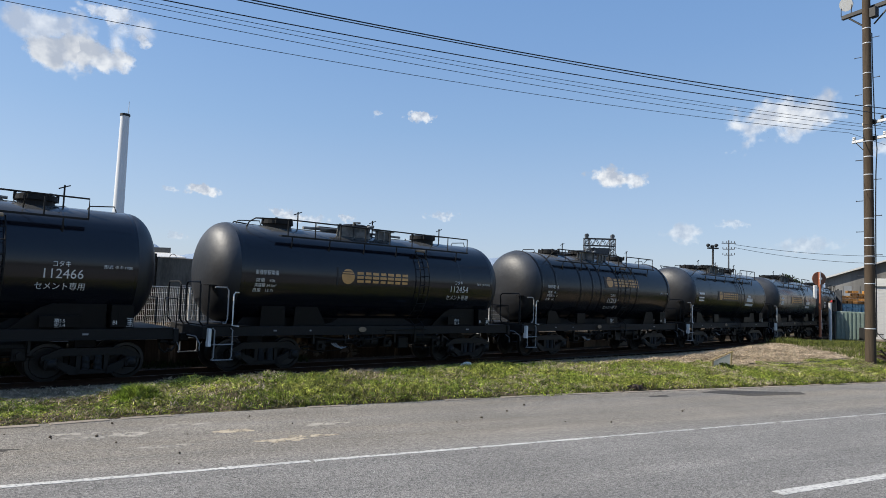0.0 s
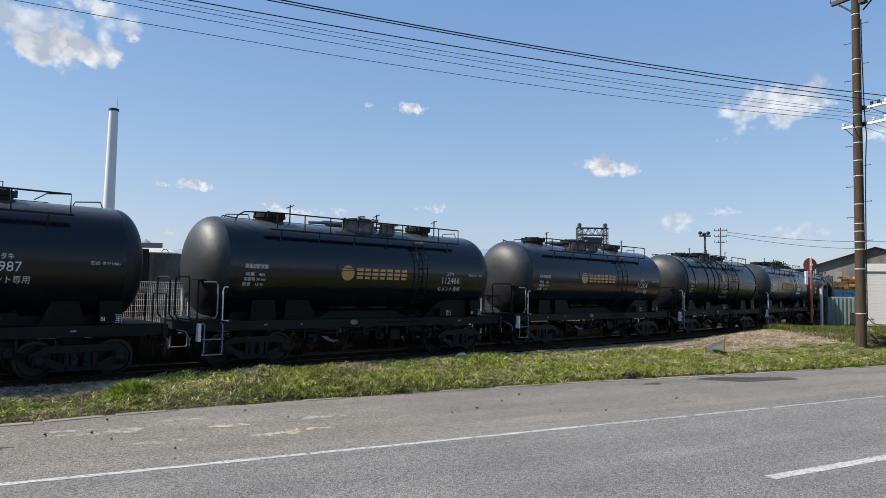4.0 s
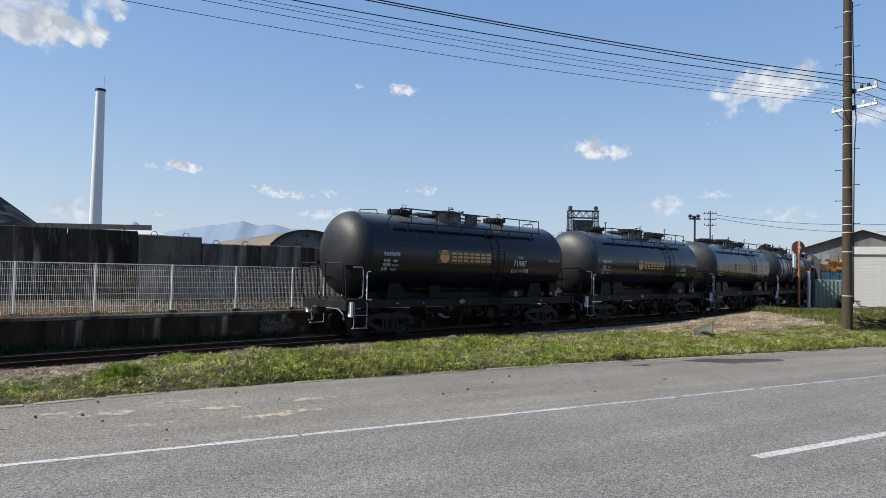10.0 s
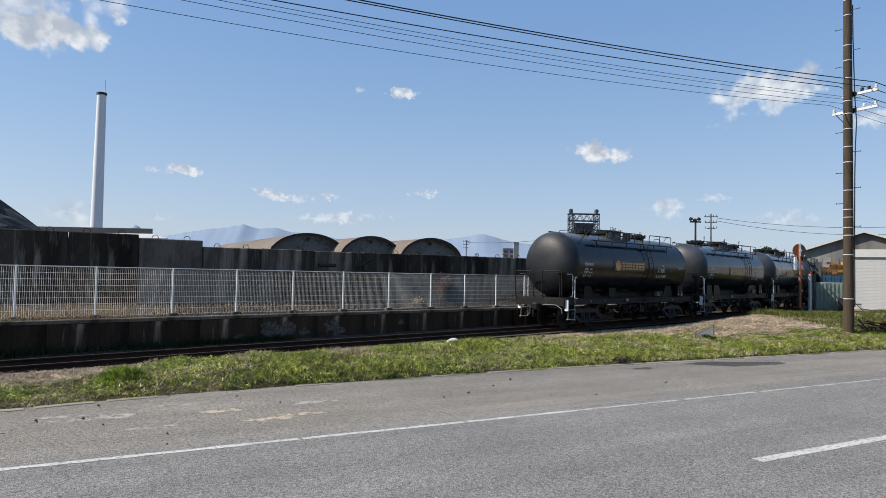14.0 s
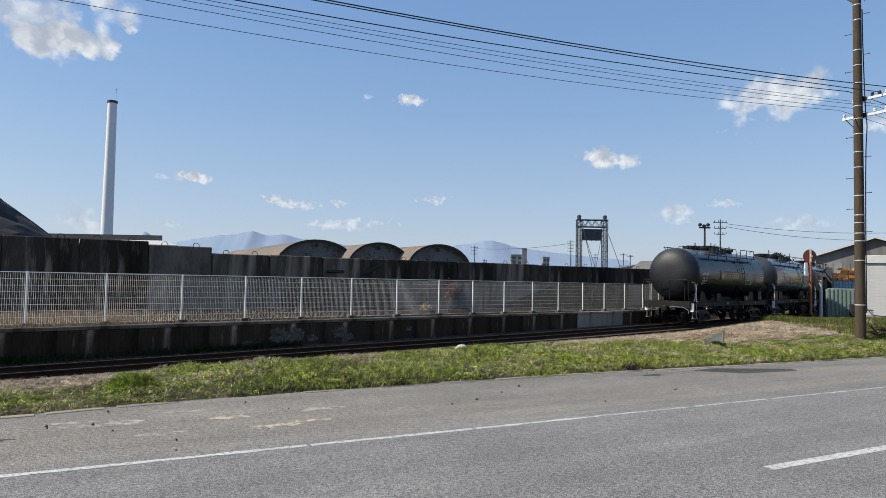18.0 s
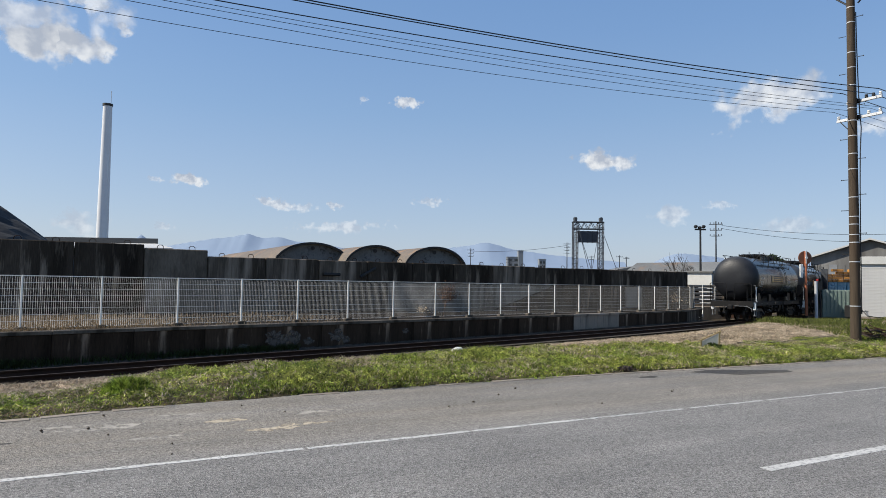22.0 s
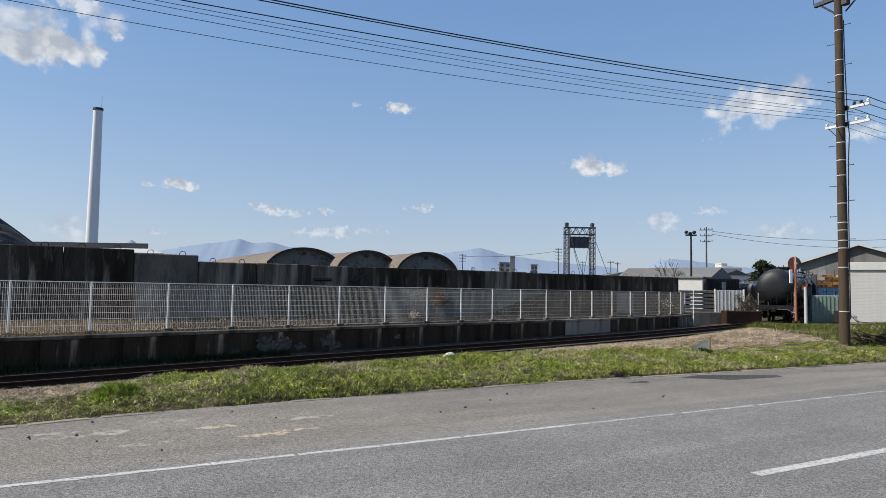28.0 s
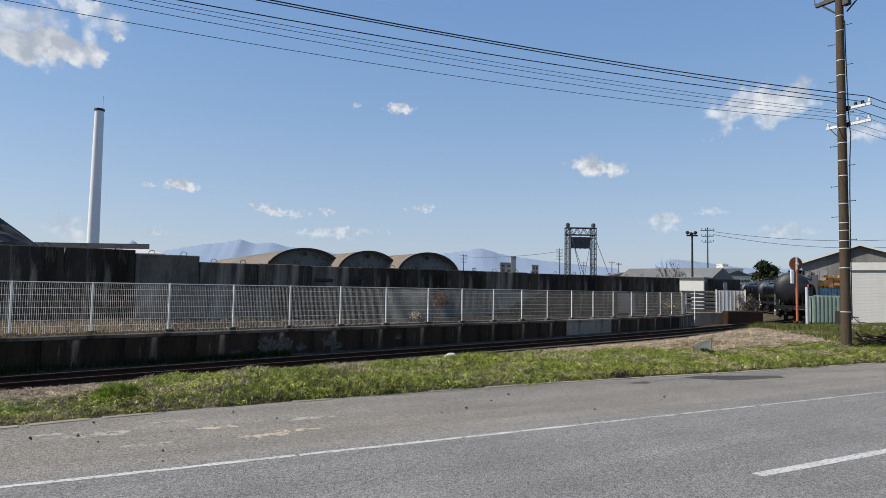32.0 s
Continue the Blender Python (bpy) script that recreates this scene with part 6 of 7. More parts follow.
for x in (0.0, 1.9):
    bm = bm_new()
    tube(bm, (x, 0, 0), (x, 0, 2.25), 0.04, seg=8)
    part("post", bm, M_FENCE, gf)
for z in (0.95, 1.3, 1.65, 2.0, 2.2):
    bm = bm_new()
    tube(bm, (-0.2, 0, z), (2.2, 0, z), 0.03, seg=6)
    part("rail", bm, M_LIGHTGREY, gf)

# ---- grey warehouse, shutter garage, crates, bin ----
wh = thing("warehouse", "grey clad warehouse with a pale gabled roof", "warehouse", m=pose(47.0, 85, 0, 0, 0, -32) @ Matrix.Scale(1.15, 4))
bm = bm_new()
prism(bm, [(0, -0.2), (11.5, -0.2), (11.5, 5.4), (5.6, 7.35), (0, 5.4)], 0, 0.3)
box(bm, 0, 0.3, 0.3, 30, -0.2, 5.4)
part("gable_wall", bm, M_WALL_GREY, wh)
bm = bm_new()
prism(bm, [(-0.5, 5.28), (5.6, 7.38), (5.6, 7.55), (-0.5, 5.45)], -0.6, 30)
prism(bm, [(5.6, 7.38), (12.0, 5.28), (12.0, 5.45), (5.6, 7.55)], -0.6, 30)
part("roof", bm, M_SHUTTER, wh)
bm = bm_new()
box(bm, 4.35, 4.75, -0.06, 0.05, 5.1, 6.1)
part("wall_vent", bm, M_BLACK, wh)
for i in range(14):
    bm = bm_new()
    x = 0.15 + i * 0.8
    box(bm, x, x + 0.76, -0.05, 0.0, 3.0 if i < 5 else 3.4, 4.7 if i < 4 else 5.2)
    part("cladding_sheet", bm, M_LIGHTGREY if i % 3 == 2 else M_WALL_GREY, wh)
ga = thing("shutter_garage", "pale garage with a closed roller shutter", "garage", m=pose(30.15, 48, 0.22, 0, 0, -28) @ Matrix.Scale(0.88, 4))
bm = bm_new()
box(bm, -0.1, 8, 0.12, 7, -0.1, 5.0, 0.02)
part("garage_body", bm, M_SHUTTER, ga)
bm = bm_new()
box(bm, -0.12, 8, -0.1, 0.12, 4.4, 5.05, 0.02)
part("shutter_box", bm, M_WALL_WHITE, ga)
bm = bm_new()
box(bm, -0.12, 8, -0.05, 0.12, -0.1, 0.06, 0.01)
part("sill", bm, M_CONCRETE_PALE, ga)
bm = bm_new()
box(bm, 0.0, 8, 0.0, 0.06, 0.0, 0.118, 0.012)
slat = part("shutter_slat", bm, M_SHUTTER, ga)
slat.matrix_basis = pose(0, 0.05, 0.07)
for j in range(1, 36):
    share("shutter_slat", slat, ga, pose(0, 0.05, 0.07 + j * 0.121))
bm = bm_new()
pipe(bm, [(-0.1, -0.1, 0.9), (0.05, -0.15, 0.5), (0.35, -0.2, 0.12), (0.9, -0.2, 0.05), (2.2, -0.2, 0.04)], 0.03, 6)
hose = part("cable_run", bm, M_BLACK)
hose.matrix_basis = pose(30.1, 47.9, 0.22, 0, 0, -28)
tagged(hose, "black cable running down beside the garage", "cable")
bm = bm_new()
box(bm, -0.2, 0.2, -0.16, 0.16, 0, 0.19, 0.012)
for z in (0.02, 0.08, 0.14):
    box(bm, -0.215, 0.215, -0.18, -0.155, z, z + 0.035)
for x in (-0.2, 0.0, 0.2):
    box(bm, x - 0.02, x + 0.02, -0.185, -0.15, 0.0, 0.2)
rng = random.Random(5)
crate = None
for j in range(5):
    for i in range(5):
        m = pose(31.25 + i * 0.47 + rng.uniform(-0.05, 0.05), 54 + rng.uniform(-0.12, 0.12), 2.86 + j * 0.21, 0, 0, rng.uniform(-12, 12))
        if j > 2 and i + j < 5 or j == 4 and i == 3:
            continue
        if crate is None:
            crate = part("yellow_crate", bm, M_YELLOW)
            crate.matrix_basis = m
            tagged(crate, "yellow plastic crate in a stack", "crate", "yellow crates")
        else:
            c2 = new("yellow_crate", crate.data)
            c2.matrix_basis = m
            tagged(c2, "yellow plastic crate in a stack", "crate", "yellow crates")
bm = bm_new()
box(bm, -0.36, 0.36, -0.3, 0.3, 0, 0.34, 0.03)
for i in range(3):
    box(bm, -0.3 + i * 0.22, -0.18 + i * 0.22, -0.33, -0.29, 0.05, 0.28)
bcrate = None
for j in range(2):
    for i in range(3):
        m = pose(31.45 + i * 0.74 + rng.uniform(-0.03, 0.03), 54, 2.16 + j * 0.34, 0, 0, rng.uniform(-6, 6))
        if bcrate is None:
            bcrate = part("blue_crate", bm, M_BLUE)
            bcrate.matrix_basis = m
        else:
            c2 = new("blue_crate", bcrate.data)
            c2.matrix_basis = m
            tagged(c2, "blue plastic crate on the rack", "crate", "blue crates")
tagged(bcrate, "blue plastic crate on the rack", "crate", "blue crates")
rk = thing("steel_rack", "steel storage rack holding stacked crates", "rack", m=pose(32.2, 54.0, 0))
for x in (-1.25, 1.4):
    bm = bm_new()
    box(bm, x - 0.04, x + 0.04, -0.4, 0.4, 0, 3.9)
    part("upright", bm, M_STEEL_FAR, rk)
for z in (2.12, 2.84):
    bm = bm_new()
    box(bm, -1.3, 1.45, -0.42, 0.42, z - 0.02, z + 0.018)
    part("shelf", bm, M_STEEL_FAR, rk)
gb = thing("green_bin", "faded green corrugated steel bin", "bin", m=pose(29.75, 50.3, 0.05, 0, 0, -20))
bm = bm_new()
box(bm, -1.0, 1.15, 0, 1.6, 0.0, 2.15, 0.03)
part("bin_body", bm, M_GREEN, gb)
for i in range(8):
    bm = bm_new()
    box(bm, -0.95 + i * 0.27, -0.83 + i * 0.27, -0.06, 0.0, 0.1, 2.1)
    part("rib", bm, M_GREEN, gb)
bm = bm_new()
box(bm, -0.5, 0.6, -0.3, 0.3, 0, 0.9, 0.03)
dbx = part("dark_box", bm, M_BLACK)
dbx.matrix_basis = pose(30.2, 49.0, 0.15)
tagged(dbx, "dark metal box beside the bin", "box")

# ---- round sign and grey post beside the track ----
sg = thing("round_sign", "round brown sign on an orange post with a painted lit edge", "sign", m=pose(24.85, 45.6, 0.1))
bm = bm_new()
tube(bm, (0, 0, -0.3), (0, 0, 4.75), 0.085, seg=10)
part("post", bm, M_ORANGE, sg)
bm = bm_new()
lathe(bm, [(0, 0.02), (0.46, 0.02), (0.48, 0.0), (0.46, -0.02), (0, -0.02)], 28, "Y", Matrix.Translation((0, 0.1, 4.3)))
part("disc", bm, M_DISC, sg)
bm = bm_new()
tube(bm, (0, -0.09, 4.3), (0, -0.14, 4.3), 0.09, seg=12)
part("reflector", bm, M_WHITE, sg)
# white strip painted for the sunlit left side of the post
bm = bm_new()
box(bm, -0.05, 0.02, -0.1, -0.08, 3.9, 4.8)
part("white_band", bm, M_WHITE, sg)
bm = bm_new()
box(bm, -0.42, -0.22, -0.06, 0.06, 2.9, 3.85, 0.02)
part("signal_arm", bm, M_WHITE, sg)
bm = bm_new()
box(bm, -0.2, 0.2, -0.2, 0.2, -0.1, 0.28, 0.03)
part("footing", bm, M_CONCRETE_DARK, sg)
gp = thing("grey_post", "grey steel post with a red lamp", "post", m=pose(27.0, 48.2, 0.05))
bm = bm_new()
tube(bm, (0, 0, -0.2), (0, 0, 2.75), 0.11, seg=12)
part("shaft", bm, M_GALV, gp)
bm = bm_new()
tube(bm, (0.18, -0.1, 2.85), (0.18, 0.1, 2.85), 0.11, seg=12)
part("lamp", bm, M_RED, gp)
bm = bm_new()
box(bm, 0.1, 0.42, -0.1, 0.15, 2.1, 3.0, 0.03)
part("signal_box", bm, M_BLACK, gp)
bm = bm_new()
pipe(bm, [(0.3, 0, 0), (0.34, 0, 1.0), (0.3, 0, 2.0)], 0.04, 6)
part("conduit", bm, M_BLACK, gp)

# ---- street pole, its arms, lamps and wires ----
PX, PY, PZ = 15.61, 25.2, 0.3
NB = math.atan2(RN[1], RN[0])
pole = thing("concrete_pole", "tall weathered brown concrete pole with crossarms", "utility pole", m=Matrix.Translation((PX, PY, PZ)) @ Matrix.Rotation(NB, 4, "Z"))
bm = bm_new()
tube(bm, (0, 0, -0.5), (0, 0, 14.32), 0.188, 0.14, 24)
part("shaft", bm, M_POLE, pole, smooth=False)
for i, z in enumerate((1.3, 3.0, 3.75, 4.05, 4.45, 4.75, 5.5, 6.6, 7.2, 7.9, 8.5, 9.0, 9.9, 10.6, 11.2, 12.4, 13.0)):
    bm = bm_new()
    r = 0.188 - 0.048 * z / 14 + 0.002
    lathe(bm, [(r, z - 0.018), (r + 0.004, z - 0.014), (r + 0.004, z + 0.014), (r, z + 0.018)], 20, "Z")
    part("steel_band", bm, M_GALV, pole)
for i, z in enumerate((1.1, 3.3, 4.1, 5.0, 5.6, 6.2, 7.0, 7.8, 9.1, 10.4, 11.0, 11.9, 12.6)):
    bm = bm_new()
    a = 0.3 if i % 2 else math.pi + 0.3
    d = Vector((math.cos(a), math.sin(a), 0))
    tube(bm, d * 0.18 + Vector((0, 0, z)), d * 0.42 + Vector((0, 0, z)), 0.013, seg=6)
    tube(bm, d * 0.40 + Vector((0, 0, z)), d * 0.42 + Vector((0, 0, z)), 0.025, seg=6)
    part("climbing_step", bm, M_BLACK, pole)
for z, x0, x1 in ((9.28, -0.99, 0.33), (8.64, -0.99, 0.74)):
    bm = bm_new()
    box(bm, x0, x1, -0.27, -0.19, z - 0.05, z + 0.06, 0.01)
    arm = part("crossarm", bm, M_GALV, pole)
    for x in ((x0 + 0.06, x0 + 0.32, x0 + 0.58, x1 - 0.08) if z > 9 else (x0 + 0.08, x0 + 0.5, x1 - 0.5, x1 - 0.08)):
        bm = bm_new()
        lathe(bm, [(0.03, 0.06), (0.06, 0.08), (0.06, 0.12), (0.04, 0.13), (0.06, 0.15), (0.05, 0.2), (0, 0.21)], 12, "Z", Matrix.Translation((x, -0.23, z)))
        part("insulator", bm, M_CERAMIC if x < x0 + 0.2 or z < 9 else M_BLACK, arm)
    bm = bm_new()
    tube(bm, (x1 - 0.15, -0.23, z - 0.05), (0.14, -0.16, z - 0.55), 0.018, seg=6)
    part("arm_brace", bm, M_BLACK, arm)
    bm = bm_new()
    box(bm, -0.2, 0.2, -0.22, -0.14, z - 0.09, z + 0.09, 0.01)
    part("arm_clamp", bm, M_BLACK, arm)
bm = bm_new()
box(bm, -1.1, 1.1, -0.32, -0.18, 13.80, 13.97, 0.015)
beam = part("lamp_beam", bm, M_BLACK, pole)
for sx in (-1, 1):
    bm = bm_new()
    tube(bm, (sx * 0.85, -0.25, 13.81), (sx * 0.17, -0.2, 13.18), 0.035, seg=6)
    part("beam_brace", bm, M_BLACK, beam)
    bm = bm_new()
    lathe(bm, [(0.0, -0.26), (0.1, -0.25), (0.2, -0.12), (0.27, 0.06), (0.27, 0.1), (0.0, 0.1)], 20, "Y", Matrix.Translation((sx * 0.95, -0.35, 14.46)) @ Matrix.Rotation(math.radians(-25), 4, "X"))
    lamp = part("floodlight", bm, M_LAMPGLASS, pole, "glass-fronted round floodlight")
    bm = bm_new()
    pipe(bm, [(sx * 0.95 - 0.2, -0.26, 13.96), (sx * 0.95 - 0.22, -0.3, 14.38), (sx * 0.95 + 0.22, -0.3, 14.38), (sx * 0.95 + 0.2, -0.26, 13.96)], 0.018, 6)
    part("lamp_yoke", bm, M_BLACK, lamp)
bm = bm_new()
pipe(bm, [(-0.2, -0.06, 1.0), (-0.19, -0.08, 4.0), (-0.2, -0.09, 6.0), (-0.22, -0.1, 7.2), (-0.25, -0.14, 8.2), (-0.17, -0.2, 8.8), (-0.2, -0.1, 9.4), (-0.16, -0.08, 11.5), (-0.15, -0.08, 12.8)], 0.02, 6)
part("riser_cable", bm, M_CABLE, pole)
bm = bm_new()
box(bm, -0.40, -0.15, -0.14, 0.1, 13.36, 13.76, 0.02)
part("junction_box", bm, M_BLACK, pole)


WIRE_H = radians(23.24)


def wire(n_off, z0, fall, sag, r, back):
    """A hung cable from the pole's arm towards the next pole, behind or ahead."""
    bm = bm_new()
    pts = []
    way = np.array([math.cos(WIRE_H), math.sin(WIRE_H)]) if back else -RU
    for i in range(29):
        d = 40.0 * i / 28
        q = np.array([PX, PY]) + RN * n_off - way * d
        pts.append((q[0], q[1], z0 - fall * d + sag * d * d))
    pipe(bm, pts, r, 5)
    return tagged(part("overhead_wire", bm, M_CABLE), "thin black overhead wire hung between poles", "wire", "overhead wires")


for n_off, z, fall, sag, r in ((-1.0, 9.82, 0.062, 0.0016, 0.017), (-0.76, 9.68, 0.044, 0.00115, 0.015), (0.36, 9.97, 0.058, 0.0014, 0.015), (-1.1, 9.09, 0.054, 0.0015, 0.007),
                              (-0.71, 9.13, 0.056, 0.0016, 0.007), (0.13, 9.24, 0.054, 0.0016, 0.008), (0.72, 9.3, 0.064, 0.00165, 0.008)):
    wire(n_off, z, fall, sag, r, True)
    wire(n_off, z, fall, sag, r, False)
for x1, z1, x2, z2, sag in ((45.9, 12.7, 100, 15.0, 2.2), (45.9, 12.2, 100, 14.2, 2.8)):
    bm = bm_new()
    pipe(bm, [(x1 + (x2 - x1) * k, 110, z1 + (z2 - z1) * k - 4 * sag * k * (1 - k)) for k in np.linspace(0, 1, 21)], 0.035, 4)
    tagged(part("overhead_wire", bm, M_CABLE), "thin black overhead wire hung between poles", "wire", "overhead wires")
bm = bm_new()
pipe(bm, [(6.4 + (36 - 6.4) * k, 200, 12.2 + 2.2 * k - 3.0 * k * (1 - k)) for k in np.linspace(0, 1, 15)], 0.05, 4)
tagged(part("overhead_wire", bm, M_CABLE), "thin black overhead wire hung between poles", "wire", "overhead wires")


# ---- road details ----
def blot(name, u, n, ru, rn, z, material, label, category, seed, kind="structure"):
    rng = random.Random(seed)
    pts = []
    for k in range(26):
        a = k * 2 * math.pi / 26
        r = 1 + rng.uniform(-0.28, 0.22) + 0.15 * math.sin(3 * a + seed)
        pts.append(road(u + ru * r * math.cos(a), n + rn * r * math.sin(a)))
    bm = bm_new()
    c = road(u, n)
    mid = bm.verts.new((c[0], c[1], z))
    rim = [bm.verts.new((q[0], q[1], z - 0.0015)) for q in pts]
    for k in range(len(rim)):
        bm.faces.new((mid, rim[k], rim[(k + 1) % len(rim)]))
    return tagged(part(name, bm, material), label, category, kind=kind)


def road_uv(x, y):
    return x * RU[0] + y * RU[1], x * RN[0] + y * RN[1]


for u, n, ru, rn, s in ((2.46, 9.9, 0.34, 0.12, 1), (2.85, 10.06, 0.42, 0.12, 2), (1.85, 10.78, 0.34, 0.14, 3), (2.15, 9.95, 0.22, 0.07, 8)):
    blot("sand_spill", u, n, ru, rn, 0.004, M_SAND, "thin spill of pale yellow sand on the road", "sand", s)
for u, n, ru, rn, s in ((0.15, 10.95, 0.55, 0.2, 11), (0.8, 10.0, 0.4, 0.1, 12), (1.2, 11.5, 0.35, 0.09, 13), (-0.4, 11.2, 0.4, 0.08, 14), (3.4, 10.9, 0.5, 0.1, 15)):
    blot("dust_patch", u, n, ru, rn, 0.0035, M_DUST, "faint pale dust on the road's shoulder", "dust", s)
sheet("asphalt_patch", [road(13.72, 12.16), road(14.6, 12.3), road(16.7, 11.45), road(16.5, 11.15), road(14.6, 11.3)], 0.004, M_PATCH, "dark repaired patch in the asphalt", "road patch", thick=0.0035)
blot("asphalt_patch", 12.0, 11.88, 0.32, 0.13, 0.0045, M_PATCH, "small dark stain on the road's shoulder", "road patch", 5)
blot("asphalt_patch", -1.3, 10.4, 0.3, 0.07, 0.0045, M_PATCH, "small dark stain on the road's shoulder", "road patch", 6)
rng = random.Random(12)
pebble = None
for i in range(34):
    u, n = rng.uniform(-4, 3), rng.uniform(8.8, 12.2)
    if i > 24:
        u, n = rng.uniform(4, 14), rng.uniform(9, 12)
    q = road(u, n)
    r = rng.uniform(0.012, 0.032)
    m = pose(q[0], q[1], r * 0.55, rng.uniform(0, 360), 0, rng.uniform(0, 360)) @ Matrix.Diagonal((r, r * rng.uniform(0.7, 1), r * 0.7, 1))
    if pebble is None:
        bm = bm_new()
        bmesh.ops.create_icosphere(bm, subdivisions=1, radius=1.0)
        for v in bm.verts:
            v.co *= rng.uniform(0.8, 1.15)
        pebble = part("pebble", bm, M_STONE)
        pb = pebble
    else:
        pb = new("pebble", pebble.data)
    pb.matrix_basis = m
    tagged(pb, "small loose pebble on the asphalt shoulder", "pebble", "pebbles")
# pale broken edging along the grass
rng = random.Random(31)
for i, (u, L) in enumerate(((-3.6, 1.0), (-2.45, 1.0), (-1.35, 0.9), (-0.35, 0.85), (0.65, 0.8), (3.9, 0.8), (7.0, 0.9), (8.6, 1.2), (9.9, 1.1), (11.0, 1.0), (12.2, 1.1), (13.4, 1.0), (14.6, 1.2), (15.9, 1.1), (17.2, 1.2), (18.5, 1.1), (19.8, 1.2), (21.2, 1.2), (22.6, 1.2))):
    bm = bm_new()
    box(bm, -L / 2, L / 2, -0.1, 0.07, -0.05, 0.012, 0.006)
    e = part("edging_stone", bm, M_CONCRETE_PALE)
    q = road(u, float(grass_edge(u)) - 0.02)
    e.matrix_basis = Matrix.Translation((q[0], q[1], 0)) @ Matrix.Rotation(ROAD + math.atan2(float(grass_edge(u + 0.3) - grass_edge(u - 0.3)), 0.6) + rng.uniform(-0.03, 0.03), 4, "Z")
    tagged(e, "pale broken concrete edging stone half in the grass", "edging stone", "edging stones")
bm = bm_new()
bmesh.ops.create_icosphere(bm, subdivisions=3, radius=1.0)
for v in bm.verts:
    v.co *= 1 + 0.16 * noise.noise(v.co * 1.6)
st = part("white_stone", bm, M_WALL_WHITE, smooth=True)
st.matrix_basis = pose(0.30, 20.7, float(ground_height(np.array([0.3]), np.array([20.7]))[0]) + 0.14, 0, 0, 20) @ Matrix.Diagonal((0.2, 0.16, 0.13, 1))
tagged(st, "pale round stone at the edge of the grass", "stone")

# small framed board on posts
bd = thing("notice_board", "small leaning white board in a yellowed wooden frame", "notice board", m=Matrix.Translation((8.76, 22.8, -0.06)) @ Matrix.Rotation(math.radians(-6), 4, "Z") @ Matrix.Rotation(math.radians(7), 4, "X") @ Matrix.Scale(0.84, 4))
for x, h in ((0.0, 0.56), (0.72, 0.92)):
    bm = bm_new()
    box(bm, x - 0.035, x + 0.035, -0.035, 0.035, -0.2, h, 0.006)
    part("post", bm, M_BOARD_EDGE, bd)
bm = bm_new()
prism(bm, [(0.035, 0.2), (0.685, 0.34), (0.685, 0.84), (0.035, 0.50)], -0.012, 0.012)
part("panel", bm, M_BOARD, bd)
bm = bm_new()
pipe(bm, [(-0.12, 0, 0.50), (0.78, 0, 0.95)], 0.026, 6)
part("top_rail", bm, M_BOARD_EDGE, bd)

# ---- grass, weeds and straw ----
RNG = np.random.default_rng(7)


def value_noise(x, y, s, seed):
    """Smooth noise from a few sines, 0 to 1."""
    r = np.random.default_rng(seed)
    v = np.zeros_like(x)
    for _ in range(7):
        a, f, p = r.uniform(0, 6.28), s * r.uniform(0.5, 2.2), r.uniform(0, 6.28)
        v += np.sin((x * np.cos(a) + y * np.sin(a)) * f + p)
    return 0.5 + v / 7


def scatter(n, u0, u1, n0, n1):
    u, v = RNG.uniform(u0, u1, n), RNG.uniform(n0, n1, n)
    x, y = u * RU[0] + v * RN[0], u * RU[1] + v * RN[1]
    return x, y, u, v


def blades(name, x, y, h, w, lean, material, label, category, base=None, way=None):
    """Many bent blades, each one island of three triangles; way turns them one way, roughly."""
    n = len(x)
    z = ground_height(x, y) if base is None else base
    a, b = RNG.uniform(0, 6.283, n), RNG.uniform(0, 6.283, n) if way is None else way + RNG.normal(0, 0.55, n)
    dx, dy = np.cos(a) * w, np.sin(a) * w
    k = h * lean * RNG.uniform(0.3, 1.0, n)
    lx, ly = np.cos(b) * k, np.sin(b) * k
    p = np.empty((n, 5, 3))
    p[:, 0] = np.column_stack([x - dx, y - dy, z - 0.02])
    p[:, 1] = np.column_stack([x + dx, y + dy, z - 0.02])
    p[:, 2] = np.column_stack([x - dx * 0.8 + lx * 0.35, y - dy * 0.8 + ly * 0.35, z + h * 0.6])
    p[:, 3] = np.column_stack([x + dx * 0.8 + lx * 0.35, y + dy * 0.8 + ly * 0.35, z + h * 0.6])
    p[:, 4] = np.column_stack([x + lx, y + ly, z + h])
    i = np.arange(n)[:, None] * 5
    f = np.concatenate([i + np.array([[0, 1, 3]]), i + np.array([[0, 3, 2]]), i + np.array([[2, 3, 4]])])
    ob = soup(name, p.reshape(-1, 3), f, material)
    return tagged(ob, label, category, kind="stuff")


def lawn_width(u):
    """How far the lawn reaches behind the road's edge."""
    return np.interp(u, (-14, 0, 15, 19.5, 21, 23, 40), (5.6, 5.6, 5.4, 4.7, 4.1, 3.5, 3.3))


def low_growth(u, v, l):
    """The growth stays short by the straw patch and along the old pipe."""
    near = np.clip((u - 0.1) / 1.4 + np.clip((-3.5 - l) / 1.5, 0, 0.35), 0.3, 1)
    return near * (1 - 0.6 * np.clip((u - 18.5) / 2, 0, 1) * np.clip((v - 13.6) / 1.2, 0, 1))


def tussock(x, y):
    """Small domed clumps a hand to a foot across, 0 in the gaps to 1 on top."""
    a, b = value_noise(x, y, 7.0, 61), value_noise(x, y, 13.0, 62)
    return np.clip(1.6 * (0.62 * a + 0.38 * b) - 0.42, 0, 1)


